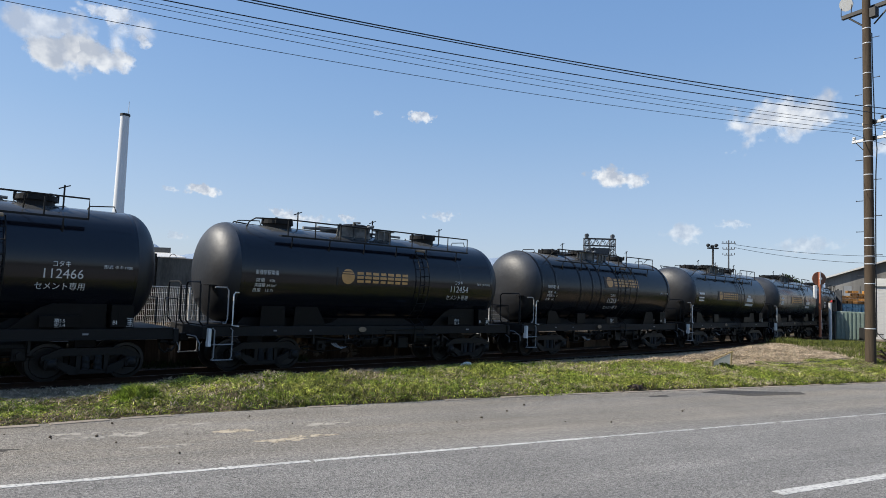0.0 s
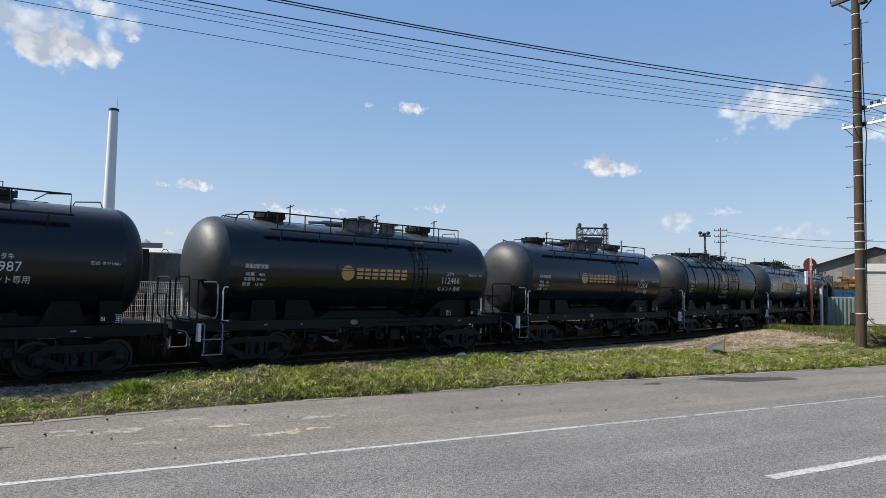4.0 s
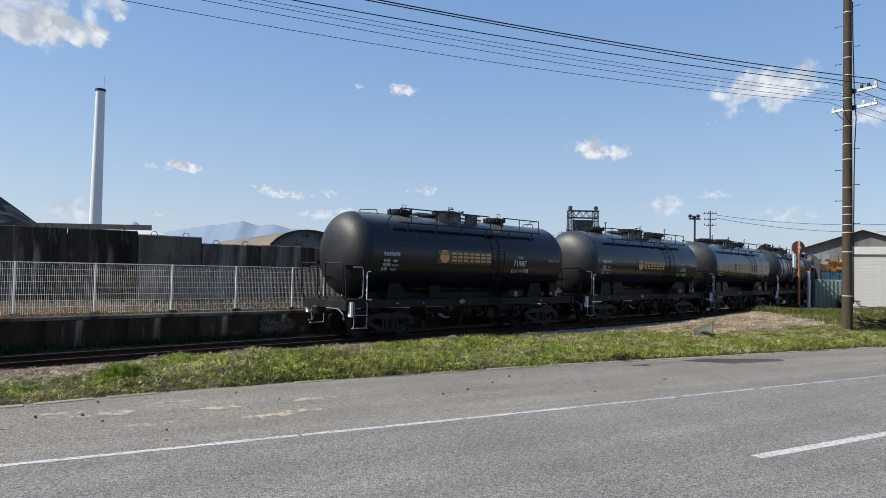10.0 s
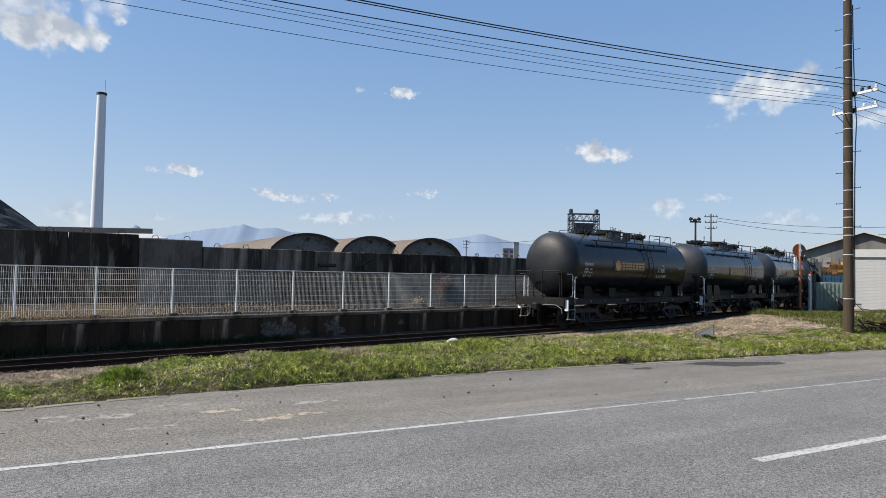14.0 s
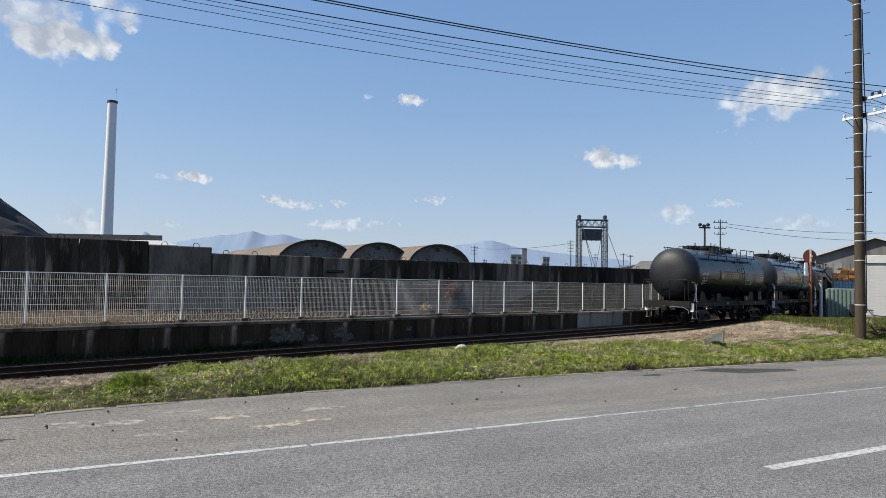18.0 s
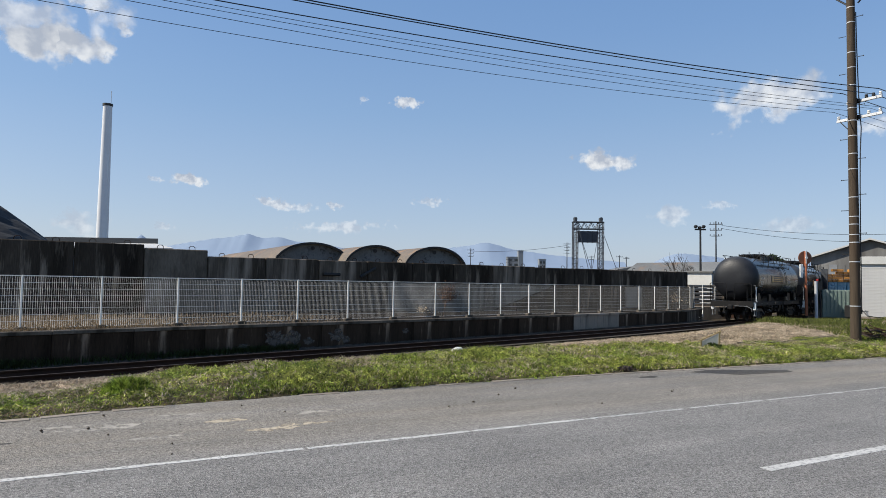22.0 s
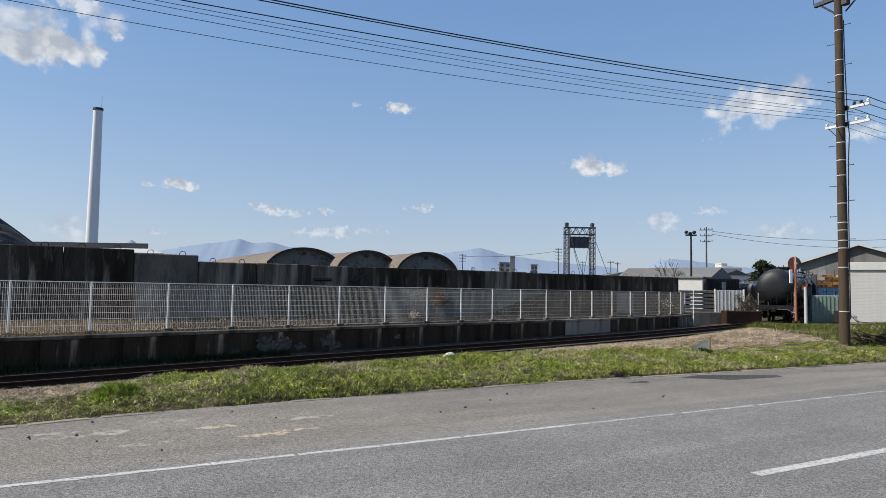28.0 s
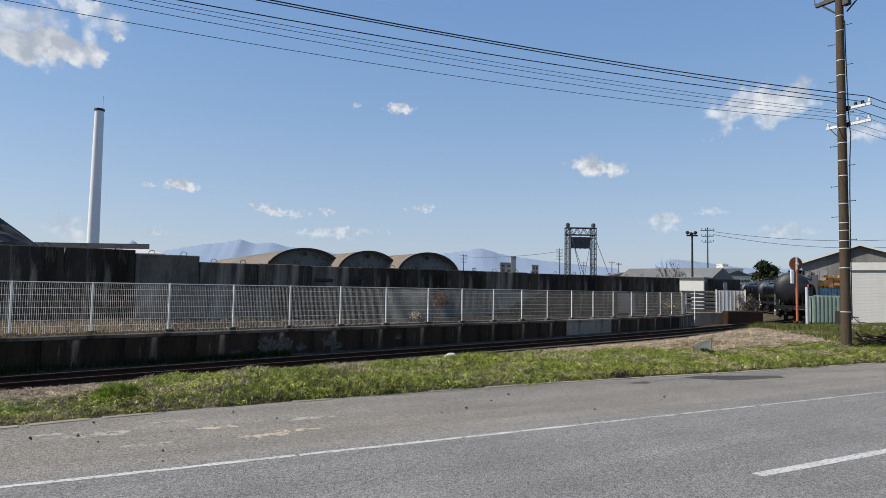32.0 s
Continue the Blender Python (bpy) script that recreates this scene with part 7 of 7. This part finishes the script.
# green strip between the road and the track
x, y, u, v = scatter(560000, -14, 46, 11.6, 24)
l = track_side(x, y)
patch = value_noise(x, y, 1.3, 1)
damp = value_noise(x, y, 0.5, 2)
fleck = value_noise(x, y, 4.0, 3)
edge = grass_edge(u) + 0.16 * (value_noise(x, y, 2.6, 5) - 0.45) * 2
width = lawn_width(u)
dense = np.clip(2.6 * (0.5 * patch + 0.35 * damp + 0.3 * fleck) - 0.8, np.where(u < 7, 0.3, 0.15), 1) * np.where((u < 0.8) & (l > -3.3), 0.10, 1)
keep = (v > edge) & (l < -1.05) & (v < 12.5 + width + 1.6 * (patch - 0.5)) & (RNG.uniform(0, 1, len(x)) < dense * np.clip(1.0 - (l + 3.2) * 0.62, 0.05, 1))
x, y, u, v, patch, damp, fleck = (q[keep] for q in (x, y, u, v, patch, damp, fleck))
thinned = RNG.uniform(0, 1, len(x)) < 0.55
x, y, u, v, patch, damp, fleck = (q[thinned] for q in (x, y, u, v, patch, damp, fleck))
h = (0.014 + 0.09 * patch * patch + 0.04 * damp + 0.10 * tussock(x, y)) * RNG.uniform(0.4, 1.4, len(x)) * low_growth(u, v, track_side(x, y))
dry = RNG.uniform(0, 1, len(x)) < np.clip(0.75 - 1.2 * damp + 0.3 * fleck, 0.08, 0.6)
blades("grass", x[~dry], y[~dry], h[~dry], 0.004 + 0.006 * RNG.uniform(0, 1, (~dry).sum()), 1.3, M_GRASS, "fresh green grass on the strip beside the road", "grass")
blades("yellowed_grass", x[dry], y[dry], h[dry] * 0.8, 0.004 + 0.005 * RNG.uniform(0, 1, dry.sum()), 1.8, M_YELLOWED, "short yellowed grass between the fresh tufts", "grass")
# brown litter along the road's edge and in the bare spots
x, y, u, v = scatter(80000, -14, 40, 11.6, 17)
bare = value_noise(x, y, 1.3, 1) * 0.5 + value_noise(x, y, 0.5, 2) * 0.35 + value_noise(x, y, 4.0, 3) * 0.3
keep = (RNG.uniform(0, 1, len(x)) < np.clip(1.5 - 2.6 * bare, 0.02, 1) + 0.5 * np.exp(-((v - grass_edge(u) - 0.06) / 0.1) ** 2) + 0.8 * ((u < 0.5) & (track_side(x, y) > -3.5))) & (v > grass_edge(u)) & (track_side(x, y) < -1.0)
x, y = x[keep], y[keep]
blades("plant_litter", x, y, RNG.uniform(0.01, 0.035, len(x)), RNG.uniform(0.004, 0.010, len(x)), 3.2, M_LITTER, "brown dead stalks and litter lying among the grass", "plant litter")


def leaflets(name, x, y, z, size, material, label, category):
    """Small leaves at all angles, each one island."""
    n = len(x)
    a = RNG.normal(0, 1, (n, 3))
    a[:, 2] *= 0.7
    a /= np.linalg.norm(a, axis=1)[:, None]
    b = np.cross(a, RNG.normal(0, 1, (n, 3)))
    b[:, 2] *= 0.45
    b /= np.linalg.norm(b, axis=1)[:, None]
    c = np.column_stack([x, y, z])
    a, b = a * size[:, None] * 1.25, b * size[:, None] * 0.38
    p = np.stack([c - a, c + b, c + a, c - b], 1)
    i = np.arange(n)[:, None] * 4
    return tagged(soup(name, p.reshape(-1, 3), i + np.array([[0, 1, 2, 3]]), material), label, category, kind="stuff")


# short leafy growth over the whole strip
x, y, u, v = scatter(620000, -14, 40, 11.6, 20)
l = track_side(x, y)
patch, damp, fleck = value_noise(x, y, 1.3, 1), value_noise(x, y, 0.5, 2), value_noise(x, y, 4.0, 3)
dense = np.clip(3.2 * (0.5 * patch + 0.35 * damp + 0.3 * fleck) - 0.85, np.where(u < 7, 0.45, 0.25), 1) * np.where((u < 0.8) & (l > -3.3), 0.05, 1)
keep = (v > grass_edge(u) + 0.3 * (value_noise(x, y, 2.6, 5) - 0.45)) & (l < -1.2) & (v < 12.5 + lawn_width(u) + 1.6 * (patch - 0.5)) & (RNG.uniform(0, 1, len(x)) < dense * np.clip(1.0 - (l + 3.2) * 0.62, 0.05, 1))
x, y, u, v, l, patch = (q[keep] for q in (x, y, u, v, l, patch))
dome = tussock(x, y)
top = (0.012 + 0.05 * patch + 0.15 * dome) * low_growth(u, v, l)
shell = 1 - 0.75 * RNG.uniform(0, 1, len(x)) ** 2
lush = RNG.uniform(0, 1, len(x)) < np.clip(1.6 * value_noise(x, y, 2.2, 63) - 0.4 + 0.28 * np.clip((u - 5) / 3, 0, 1), 0.05, 0.92)
for name, m, pick, label in (("ground_leaves", M_GRASS, ~lush, "short leafy lawn growth beside the road"), ("fresh_leaves", M_WEED, lush, "fresh green leafy clumps in the lawn")):
    leaflets(name, x[pick], y[pick], ground_height(x[pick], y[pick]) + 0.004 + (top * shell)[pick], RNG.uniform(0.012, 0.032, pick.sum()), m, label, "grass")
# dead pale stalks lying across the lawn
x, y, u, v = scatter(70000, -6, 34, 12.0, 18.4)
l = track_side(x, y)
keep = (v > grass_edge(u) + 0.02) & (l < -1.0) & (v < 12.5 + lawn_width(u)) & (RNG.uniform(0, 1, len(x)) < np.clip(2.1 * value_noise(x, y, 1.9, 64) - 0.75, 0.04, 1) + 0.5 * np.exp(-((v - grass_edge(u) - 0.2) / 0.22) ** 2))
x, y, u, v, l = (q[keep] for q in (x, y, u, v, l))
blades("fallen_stalks", x, y, RNG.uniform(0.02, 0.05, len(x)), RNG.uniform(0.004, 0.008, len(x)), 5.0, M_STALK, "pale dead stalks lying across the lawn", "plant litter",
       base=ground_height(x, y) + 0.01 + (0.03 + 0.13 * tussock(x, y)) * low_growth(u, v, l))
# darker fresh weeds in clumps
cx, cy, cu, cv = scatter(420, -10, 40, 12.5, 15.6)
k = RNG.integers(0, 420, 84000)
rad = RNG.uniform(0.1, 0.45, 420)[k]
a = RNG.uniform(0, 6.283, len(k))
rr = rad * np.sqrt(RNG.uniform(0, 1, len(k)))
x, y = cx[k] + rr * np.cos(a) * 1.5, cy[k] + rr * np.sin(a)
h = (0.03 + 0.38 * rad * (1 - (rr / rad) ** 2)) * RNG.uniform(0.1, 1.0, len(x))
tsd = track_side(x, y)
keep = (tsd < -1.8) & (x * RN[0] + y * RN[1] > grass_edge(x * RU[0] + y * RU[1]) + 0.03) & ~((x * RU[0] + y * RU[1] < 0.2) & (tsd > -3.3))
leaflets("weeds", x[keep], y[keep], ground_height(x[keep], y[keep]) + h[keep], RNG.uniform(0.009, 0.021, keep.sum()), M_WEED, "dense fresh leafy weeds in clumps along the road", "weeds")
# one taller tuft
k = 2600
a, rr = RNG.uniform(0, 6.283, k), 0.55 * np.sqrt(RNG.uniform(0, 1, k))
x, y = -5.95 + rr * np.cos(a) * 0.8, 12.15 + rr * np.sin(a) * 0.8
blades("grass_tuft", x, y, (0.07 + 0.2 * (1 - (rr / 0.55) ** 2)) * RNG.uniform(0.5, 1.15, k), np.full(k, 0.009), 0.9, M_WEED, "tall green tuft of grass beside the road", "grass")
# straw lying between the grass and the rails, and on the low bank
x, y, u, v = scatter(150000, -16, 40, 12.5, 27)
l = track_side(x, y)
patch = value_noise(x, y, 0.8, 11)
bank = np.exp(-((u - 24) / 8.5) ** 2) * (v > 14.6)
near = np.clip(1 - np.abs(l + 1.7) / 1.3, 0, 1) * (0.35 + 0.65 * (patch > 0.5))
keep = (l < -0.7) & (v > grass_edge(u) + 0.1) & (RNG.uniform(0, 1, len(x)) < np.clip(0.12 * (patch > 0.5) + 0.04 + 0.5 * near + 1.1 * bank * (l > -7.5), 0, 1))
x, y = x[keep], y[keep]
blades("dry_grass", x, y, RNG.uniform(0.03, 0.10, len(x)), RNG.uniform(0.006, 0.013, len(x)), 2.6, M_STRAW, "pale dry grass lying on the bank beside the track", "dry grass")
x, y, u, v = scatter(240000, -14, 1.2, 12.0, 20)
l = track_side(x, y)
keep = (l > -3.5 + 0.5 * (value_noise(x, y, 1.5, 41) - 0.5)) & (l < -0.75) & (RNG.uniform(0, 1, len(x)) < np.clip((0.9 - u) * 0.9, 0, 1) * (0.35 + 0.65 * value_noise(x, y, 3.0, 42)))
x, y = x[keep], y[keep]
blades("dead_stalks", x, y, RNG.uniform(0.02, 0.06, len(x)), RNG.uniform(0.006, 0.014, len(x)), 3.4, M_STALK, "pale brown dead stalks lying beside the rails", "plant litter")
# straw band between the lawn and the rails
x, y, u, v = scatter(190000, 0, 24, 13.5, 24)
l = track_side(x, y)
keep = (l < -0.8) & (l > -2.2 - 1.5 * value_noise(x, y, 1.1, 81)) & (RNG.uniform(0, 1, len(x)) < 0.15 + 0.85 * value_noise(x, y, 2.6, 82))
x, y = x[keep], y[keep]
blades("verge_straw", x, y, RNG.uniform(0.015, 0.05, len(x)), RNG.uniform(0.005, 0.011, len(x)), 5.0, M_STALK, "flattened straw lying along the rails", "dry grass")
# long straw combed down the bank
x, y, u, v = scatter(190000, 12, 31, 15.5, 27)
l = track_side(x, y)
comb = value_noise(x, y, 0.9, 71)
keep = (l < -0.8) & (v > 12.3 + lawn_width(u)) & (u - 0.6 * (v - 14) < 26.2 + 1.2 * comb) & (RNG.uniform(0, 1, len(x)) < 0.35 + 0.65 * value_noise(x, y, 3.2, 72))
x, y, comb = x[keep], y[keep], comb[keep]
blades("bank_straw", x, y, RNG.uniform(0.015, 0.055, len(x)), RNG.uniform(0.006, 0.012, len(x)), 6.5, M_STALK, "long blond straw combed flat down the bank", "dry grass", way=-0.9 + 1.8 * comb)
# olive growth on the mound by the pole
x, y, u, v = scatter(120000, 26, 62, 13.2, 26)
l = track_side(x, y)
patch = value_noise(x, y, 0.9, 21)
keep = (l < -1.5) & (v > 14.0) & (u - 0.6 * (v - 14) > 25.5) & (RNG.uniform(0, 1, len(x)) < 0.35 + 0.7 * patch)
x, y, patch = x[keep], y[keep], patch[keep]
blades("mound_grass", x, y, (0.12 + 0.2 * patch) * RNG.uniform(0.6, 1.3, len(x)), np.full(len(x), 0.015), 0.7, M_OLIVE, "olive brown rough grass on the low mound", "grass")
# dry and green growth on the platform behind the fence, weeds at its foot
s = RNG.uniform(-14, 14, 60000)
off = 1.95 + 7.0 * RNG.uniform(0, 1, len(s)) ** 1.2
tx, ty, ta = np.interp(s, TS, TX), np.interp(s, TS, TY), np.interp(s, TS, TH)
x, y = tx - off * np.sin(ta), ty + off * np.cos(ta)
keep = RNG.uniform(0, 1, len(s)) < np.clip((9 - s) / 8, 0.05, 1)
blades("platform_grass", x[keep], y[keep], RNG.uniform(0.03, 0.17, keep.sum()), np.full(keep.sum(), 0.011), 1.8, M_LITTER, "dry grass behind the platform fence", "dry grass", base=np.full(keep.sum(), PLAT_Z - 0.02))
s = RNG.uniform(-12, 11, 15000)
off = 1.74 - 0.32 * RNG.uniform(0, 1, len(s)) ** 1.6
tx, ty, ta = np.interp(s, TS, TX), np.interp(s, TS, TY), np.interp(s, TS, TH)
x, y = tx - off * np.sin(ta), ty + off * np.cos(ta)
keep = RNG.uniform(0, 1, len(s)) < np.clip(value_noise(x, y, 0.9, 31) * 1.3 - 0.15, 0.02, 1)
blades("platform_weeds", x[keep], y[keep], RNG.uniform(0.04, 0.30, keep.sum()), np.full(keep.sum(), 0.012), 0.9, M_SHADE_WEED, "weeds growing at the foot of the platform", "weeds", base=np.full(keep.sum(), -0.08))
# ballast stones
n = 22000
s = -14 + 59 * RNG.uniform(0, 1, n) ** 0.45
off = np.where(RNG.uniform(0, 1, n) < 0.75, RNG.uniform(0.72, 1.72, n), RNG.uniform(-0.9, 0.6, n))
tx, ty, ta = np.interp(s, TS, TX), np.interp(s, TS, TY), np.interp(s, TS, TH)
x, y = tx - off * np.sin(ta), ty + off * np.cos(ta)
r = RNG.uniform(0.015, 0.04, n)
base = np.array([(1, 0, 0), (-0.5, 0.87, 0), (-0.5, -0.87, 0), (0.1, 0.1, 0.9)])
p = base[None] * r[:, None, None] * RNG.uniform(0.7, 1.3, (n, 4, 1))
a = RNG.uniform(0, 6.283, n)
c, sn = np.cos(a)[:, None], np.sin(a)[:, None]
q = np.stack([p[..., 0] * c - p[..., 1] * sn, p[..., 0] * sn + p[..., 1] * c, p[..., 2]], -1)
q += np.column_stack([x, y, np.interp(s, (0, 40, 52, 66), (0.0, 0.17, 0.17, 0.08)) + np.where(off > 0.7, -0.12 + 0.07 * np.clip((off - 0.72) / 0.9, 0, 1), -0.165)])[:, None, :]
i = np.arange(n)[:, None] * 4
tagged(soup("ballast_stones", q.reshape(-1, 3), np.concatenate([i + np.array([[0, 1, 3]]), i + np.array([[1, 2, 3]]), i + np.array([[2, 0, 3]])]), M_STONE),
       "grey crushed stone ballast along the rails", "ballast", kind="stuff")
bedv = [(*track(s, o)[:2], z + rail_rise(s)) for s in np.arange(-30, 100, 2.0) for o, z in ((-1.15, -0.11), (-0.75, -0.125), (-0.6, -0.163), (0.7, -0.163), (0.8, -0.125), (1.75, -0.06))]
tagged(soup("ballast_bed", bedv, [(6 * i + j, 6 * i + j + 1, 6 * i + j + 7, 6 * i + j + 6) for i in range(len(bedv) // 6 - 1) for j in range(5)], M_BALLAST),
       "dark dusty ballast bed under the track", "ballast", kind="structure")


# ---- shrubs and trees ----
def branches(bm, base, way, length, r, depth, rng, tips, spread=0.6):
    end = base + way * length
    tube(bm, base, end, r, r * 0.65, 5, False)
    if depth == 0:
        tips.append(end)
        return
    for _ in range(rng.choice((2, 3))):
        d = (way + Vector((rng.uniform(-1, 1), rng.uniform(-1, 1), rng.uniform(-0.25, 0.7))) * spread).normalized()
        branches(bm, base.lerp(end, rng.uniform(0.6, 1.0)), d, length * rng.uniform(0.6, 0.85), r * 0.62, depth - 1, rng, tips, spread)


def tree(x, y, h, name, label, leaves, seed, trunk_mat=M_BARK, leaf_mat=M_LEAF, leaf=0.3, crown=None, depth=4, z=0.0, r=None, spread=0.6):
    rng = random.Random(seed)
    t = thing(name, label, "tree" if h > 3 else "shrub", m=pose(x, y, z))
    bm = bm_new()
    tips = []
    branches(bm, Vector((0, 0, -0.2)), Vector((0, 0, 1)), h * 0.3, r or h * 0.03, depth, rng, tips, spread)
    part("trunk", bm, trunk_mat, t)
    if leaves:
        c = Vector((0, 0, h * 0.62))
        vs, fs = [], []
        for _ in range(leaves):
            if crown:
                cz, rx, rz, lumps = crown
                lump = Vector((math.sin(7.1 * (_ % lumps)) * 0.62 * rx, math.cos(4.3 * (_ % lumps)) * 0.62 * rx, cz + math.sin(2.7 * (_ % lumps) + 1) * 0.62 * rz))
                tip = lump + Vector((rng.gauss(0, 0.24) * rx, rng.gauss(0, 0.24) * rx, rng.gauss(0, 0.22) * rz))
            else:
                tip = rng.choice(tips)
            d = Vector((0, 0, 0)) if crown else Vector((rng.gauss(0, 1), rng.gauss(0, 1), rng.gauss(0, 0.8))) * h * 0.09
            q = tip + d
            n = Vector((rng.gauss(0, 1), rng.gauss(0, 1), rng.gauss(0, 1))).normalized()
            a = n.orthogonal().normalized() * leaf * rng.uniform(0.5, 1.2)
            b = n.cross(a) * 0.6
            k = len(vs)
            vs += [q - a, q + b, q + a, q - b]
            fs.append((k, k + 1, k + 2, k + 3))
        soup("crown", [tuple(v) for v in vs], fs, leaf_mat, t)
    return t


tree(47.25, 95, 8.2, "evergreen_tree", "dense dark evergreen tree behind the yard", 6000, 3, leaf=0.26, spread=0.25, crown=(5.5, 1.35, 1.35, 17))
tree(62.0, 110, 6.6, "evergreen_tree", "dark evergreen tree far behind the yard", 1800, 8, leaf=0.34)
tree(66.0, 118, 6.4, "evergreen_tree", "dark evergreen tree far behind the yard", 1800, 9, leaf=0.34)
tree(25.4, 72, 6.9, "bare_tree", "bare leafless tree behind the wall's end", 0, 5, depth=5, r=0.12, spread=0.55)
tree(20.5, 70, 4.4, "leafy_shrub", "ragged half-bare shrub behind the wall", 500, 6, leaf=0.16, leaf_mat=M_OLIVE, depth=4, r=0.06)
q = track(18.5, 2.85)
tree(q[0], q[1], 1.6, "dry_shrub", "dry reddish-brown shrub against the mesh fence", 900, 7, M_DRY, M_DRY, 0.04, depth=5, z=PLAT_Z, r=0.012, spread=0.28)
q = track(17.2, 2.75)
tree(q[0], q[1], 0.7, "dry_shrub", "low dry brown shrub behind the mesh fence", 260, 12, M_DRY, M_STRAW, 0.035, depth=4, z=PLAT_Z, r=0.008, spread=0.6)
for i, (s, o, h) in enumerate(((36.4, 2.0, 1.5), (38.6, 2.4, 1.3), (40.6, 2.2, 0.9))):
    q = track(s, o)
    tree(q[0], q[1], h, "dry_shrub", "bare brown bramble at the platform's end", 60, 40 + i, M_BARK, M_STRAW, 0.05, depth=4, z=PLAT_Z if s < 39 else 0.0, r=0.012, spread=0.8)
for i, (x, y, h) in enumerate(((21.5, 46.75, 1.5), (22.2, 46.7, 1.4))):
    tree(x, y, h, "dry_shrub", "dense dry bramble hanging over the sheet fence", 1100, 50 + i, M_BARK, M_VINE, 0.05, crown=(h * 0.5, 0.5, 0.7, 9), depth=5, z=0.75, r=0.014, spread=0.9)
for i, (x, y) in enumerate(((19.4, 30.5), (20.6, 31.0), (22.6, 33.5))):
    tree(x, y, 0.7, "dry_shrub", "low grey leafless brushwood on the mound", 60, 60 + i, M_BARK, M_STRAW, 0.04, depth=4, z=float(ground_height(np.array([x]), np.array([y]))[0]), r=0.01, spread=0.9)
tree(9.22, 22.66, 0.62, "leafy_shrub", "small dark green bush beside the notice board", 1500, 71, M_BARK, M_SHADE_BUSH, 0.045, depth=4, r=0.01, spread=0.8)
# debris at the foot of the pole
rng = random.Random(77)
for i in range(46):
    L = rng.uniform(0.4, 1.3)
    bm = bm_new()
    tube(bm, (-L / 2, 0, 0), (L / 2, 0, 0), rng.uniform(0.01, 0.04), rng.uniform(0.008, 0.02), 6)
    b = part("broken_branch", bm, M_BARK if i % 3 else M_RUST)
    b.matrix_basis = pose(16.9 + rng.uniform(-0.7, 0.9), 25.7 + rng.uniform(-0.3, 0.3), 0.42 + rng.uniform(0.0, 0.28), 0, rng.uniform(-22, 22) if i else -50, rng.uniform(0, 180))
    tagged(b, "broken branch in a heap of debris by the pole", "branch", "debris heap")
bm = bm_new()
for _ in range(30):
    r = rng.uniform(0.02, 0.05)
    box(bm, -r, r, -r, r, -r * 0.5, r * 0.5, 0, pose(4.58 + rng.gauss(0, 0.11), 17.02 + rng.gauss(0, 0.08), 0.06 + rng.uniform(0, 0.06), rng.uniform(0, 90), rng.uniform(0, 90), 0))
tagged(part("soil_clod", bm, M_BARK), "dark clod of soil and leaves at the road's edge", "soil clod")
bm = bm_new()
line = [road(u, n) for u, n in ((20.9, 16.3), (22.4, 15.95), (24.0, 15.8), (26.0, 15.9))]
pipe(bm, [(q[0], q[1], float(ground_height(q[:1], q[1:])[0]) + 0.05) for q in line], 0.028, 8)
tagged(part("old_pipe", bm, M_BLACK), "dark old pipe lying along the foot of the bank", "pipe")


# ---- the train rolls along the track ----
# seconds and metres along the track of the last wagon's rear steps
RUN = [(0, -16.22), (1.5, -11.98), (3, -7.62), (3.5, -6.10), (5.5, -0.05), (7, 4.10), (9, 9.34), (11, 14.58), (13, 19.83), (14.5, 23.55),
       (16.5, 28.45), (18, 32.0), (20, 36.52), (22, 41.05), (25, 47.5), (26.5, 50.4), (28, 53.1), (30, 56.1), (32, 58.8)]
PITCH = 11.735


def run_at(t):
    fine = np.arange(-1, 33.01, 0.1)
    v = np.interp(fine, [r[0] for r in RUN], [r[1] for r in RUN])
    v[fine < 0] = RUN[0][1] + 2.85 * fine[fine < 0]
    v[fine > 32] = RUN[-1][1] + 1.35 * (fine[fine > 32] - 32)
    v = np.convolve(np.pad(v, 5, mode="reflect", reflect_type="odd"), np.ones(11) / 11, mode="valid")
    return float(np.interp(t, fine, v))


def wagon_pose(centre):
    xa, ya, _ = track(centre - 3.73)
    xb, yb, _ = track(centre + 3.73)
    return Matrix.Translation(((xa + xb) / 2, (ya + yb) / 2, rail_rise(centre))) @ Matrix.Rotation(math.atan2(yb - ya, xb - xa), 4, "Z")


def motions():
    for i, wag in enumerate(TRAIN):
        walk(wag, [(t, wagon_pose(run_at(t) + 4.8 + PITCH * i)) for t in np.arange(0, 32.01, 0.5)])
        for bogie in [o for o in wag.children if o.name.startswith("bogie")]:
            for k, w in enumerate([o for o in bogie.children if o.name.startswith("wheelset")]):
                ax = w.matrix_basis.translation.x
                walk(w, [(t, pose(ax, 0, 0.43) @ Matrix.Rotation((run_at(t) - RUN[0][1]) / 0.43, 4, "Y")) for t in np.arange(0, 32.01, 0.2)])


motions()
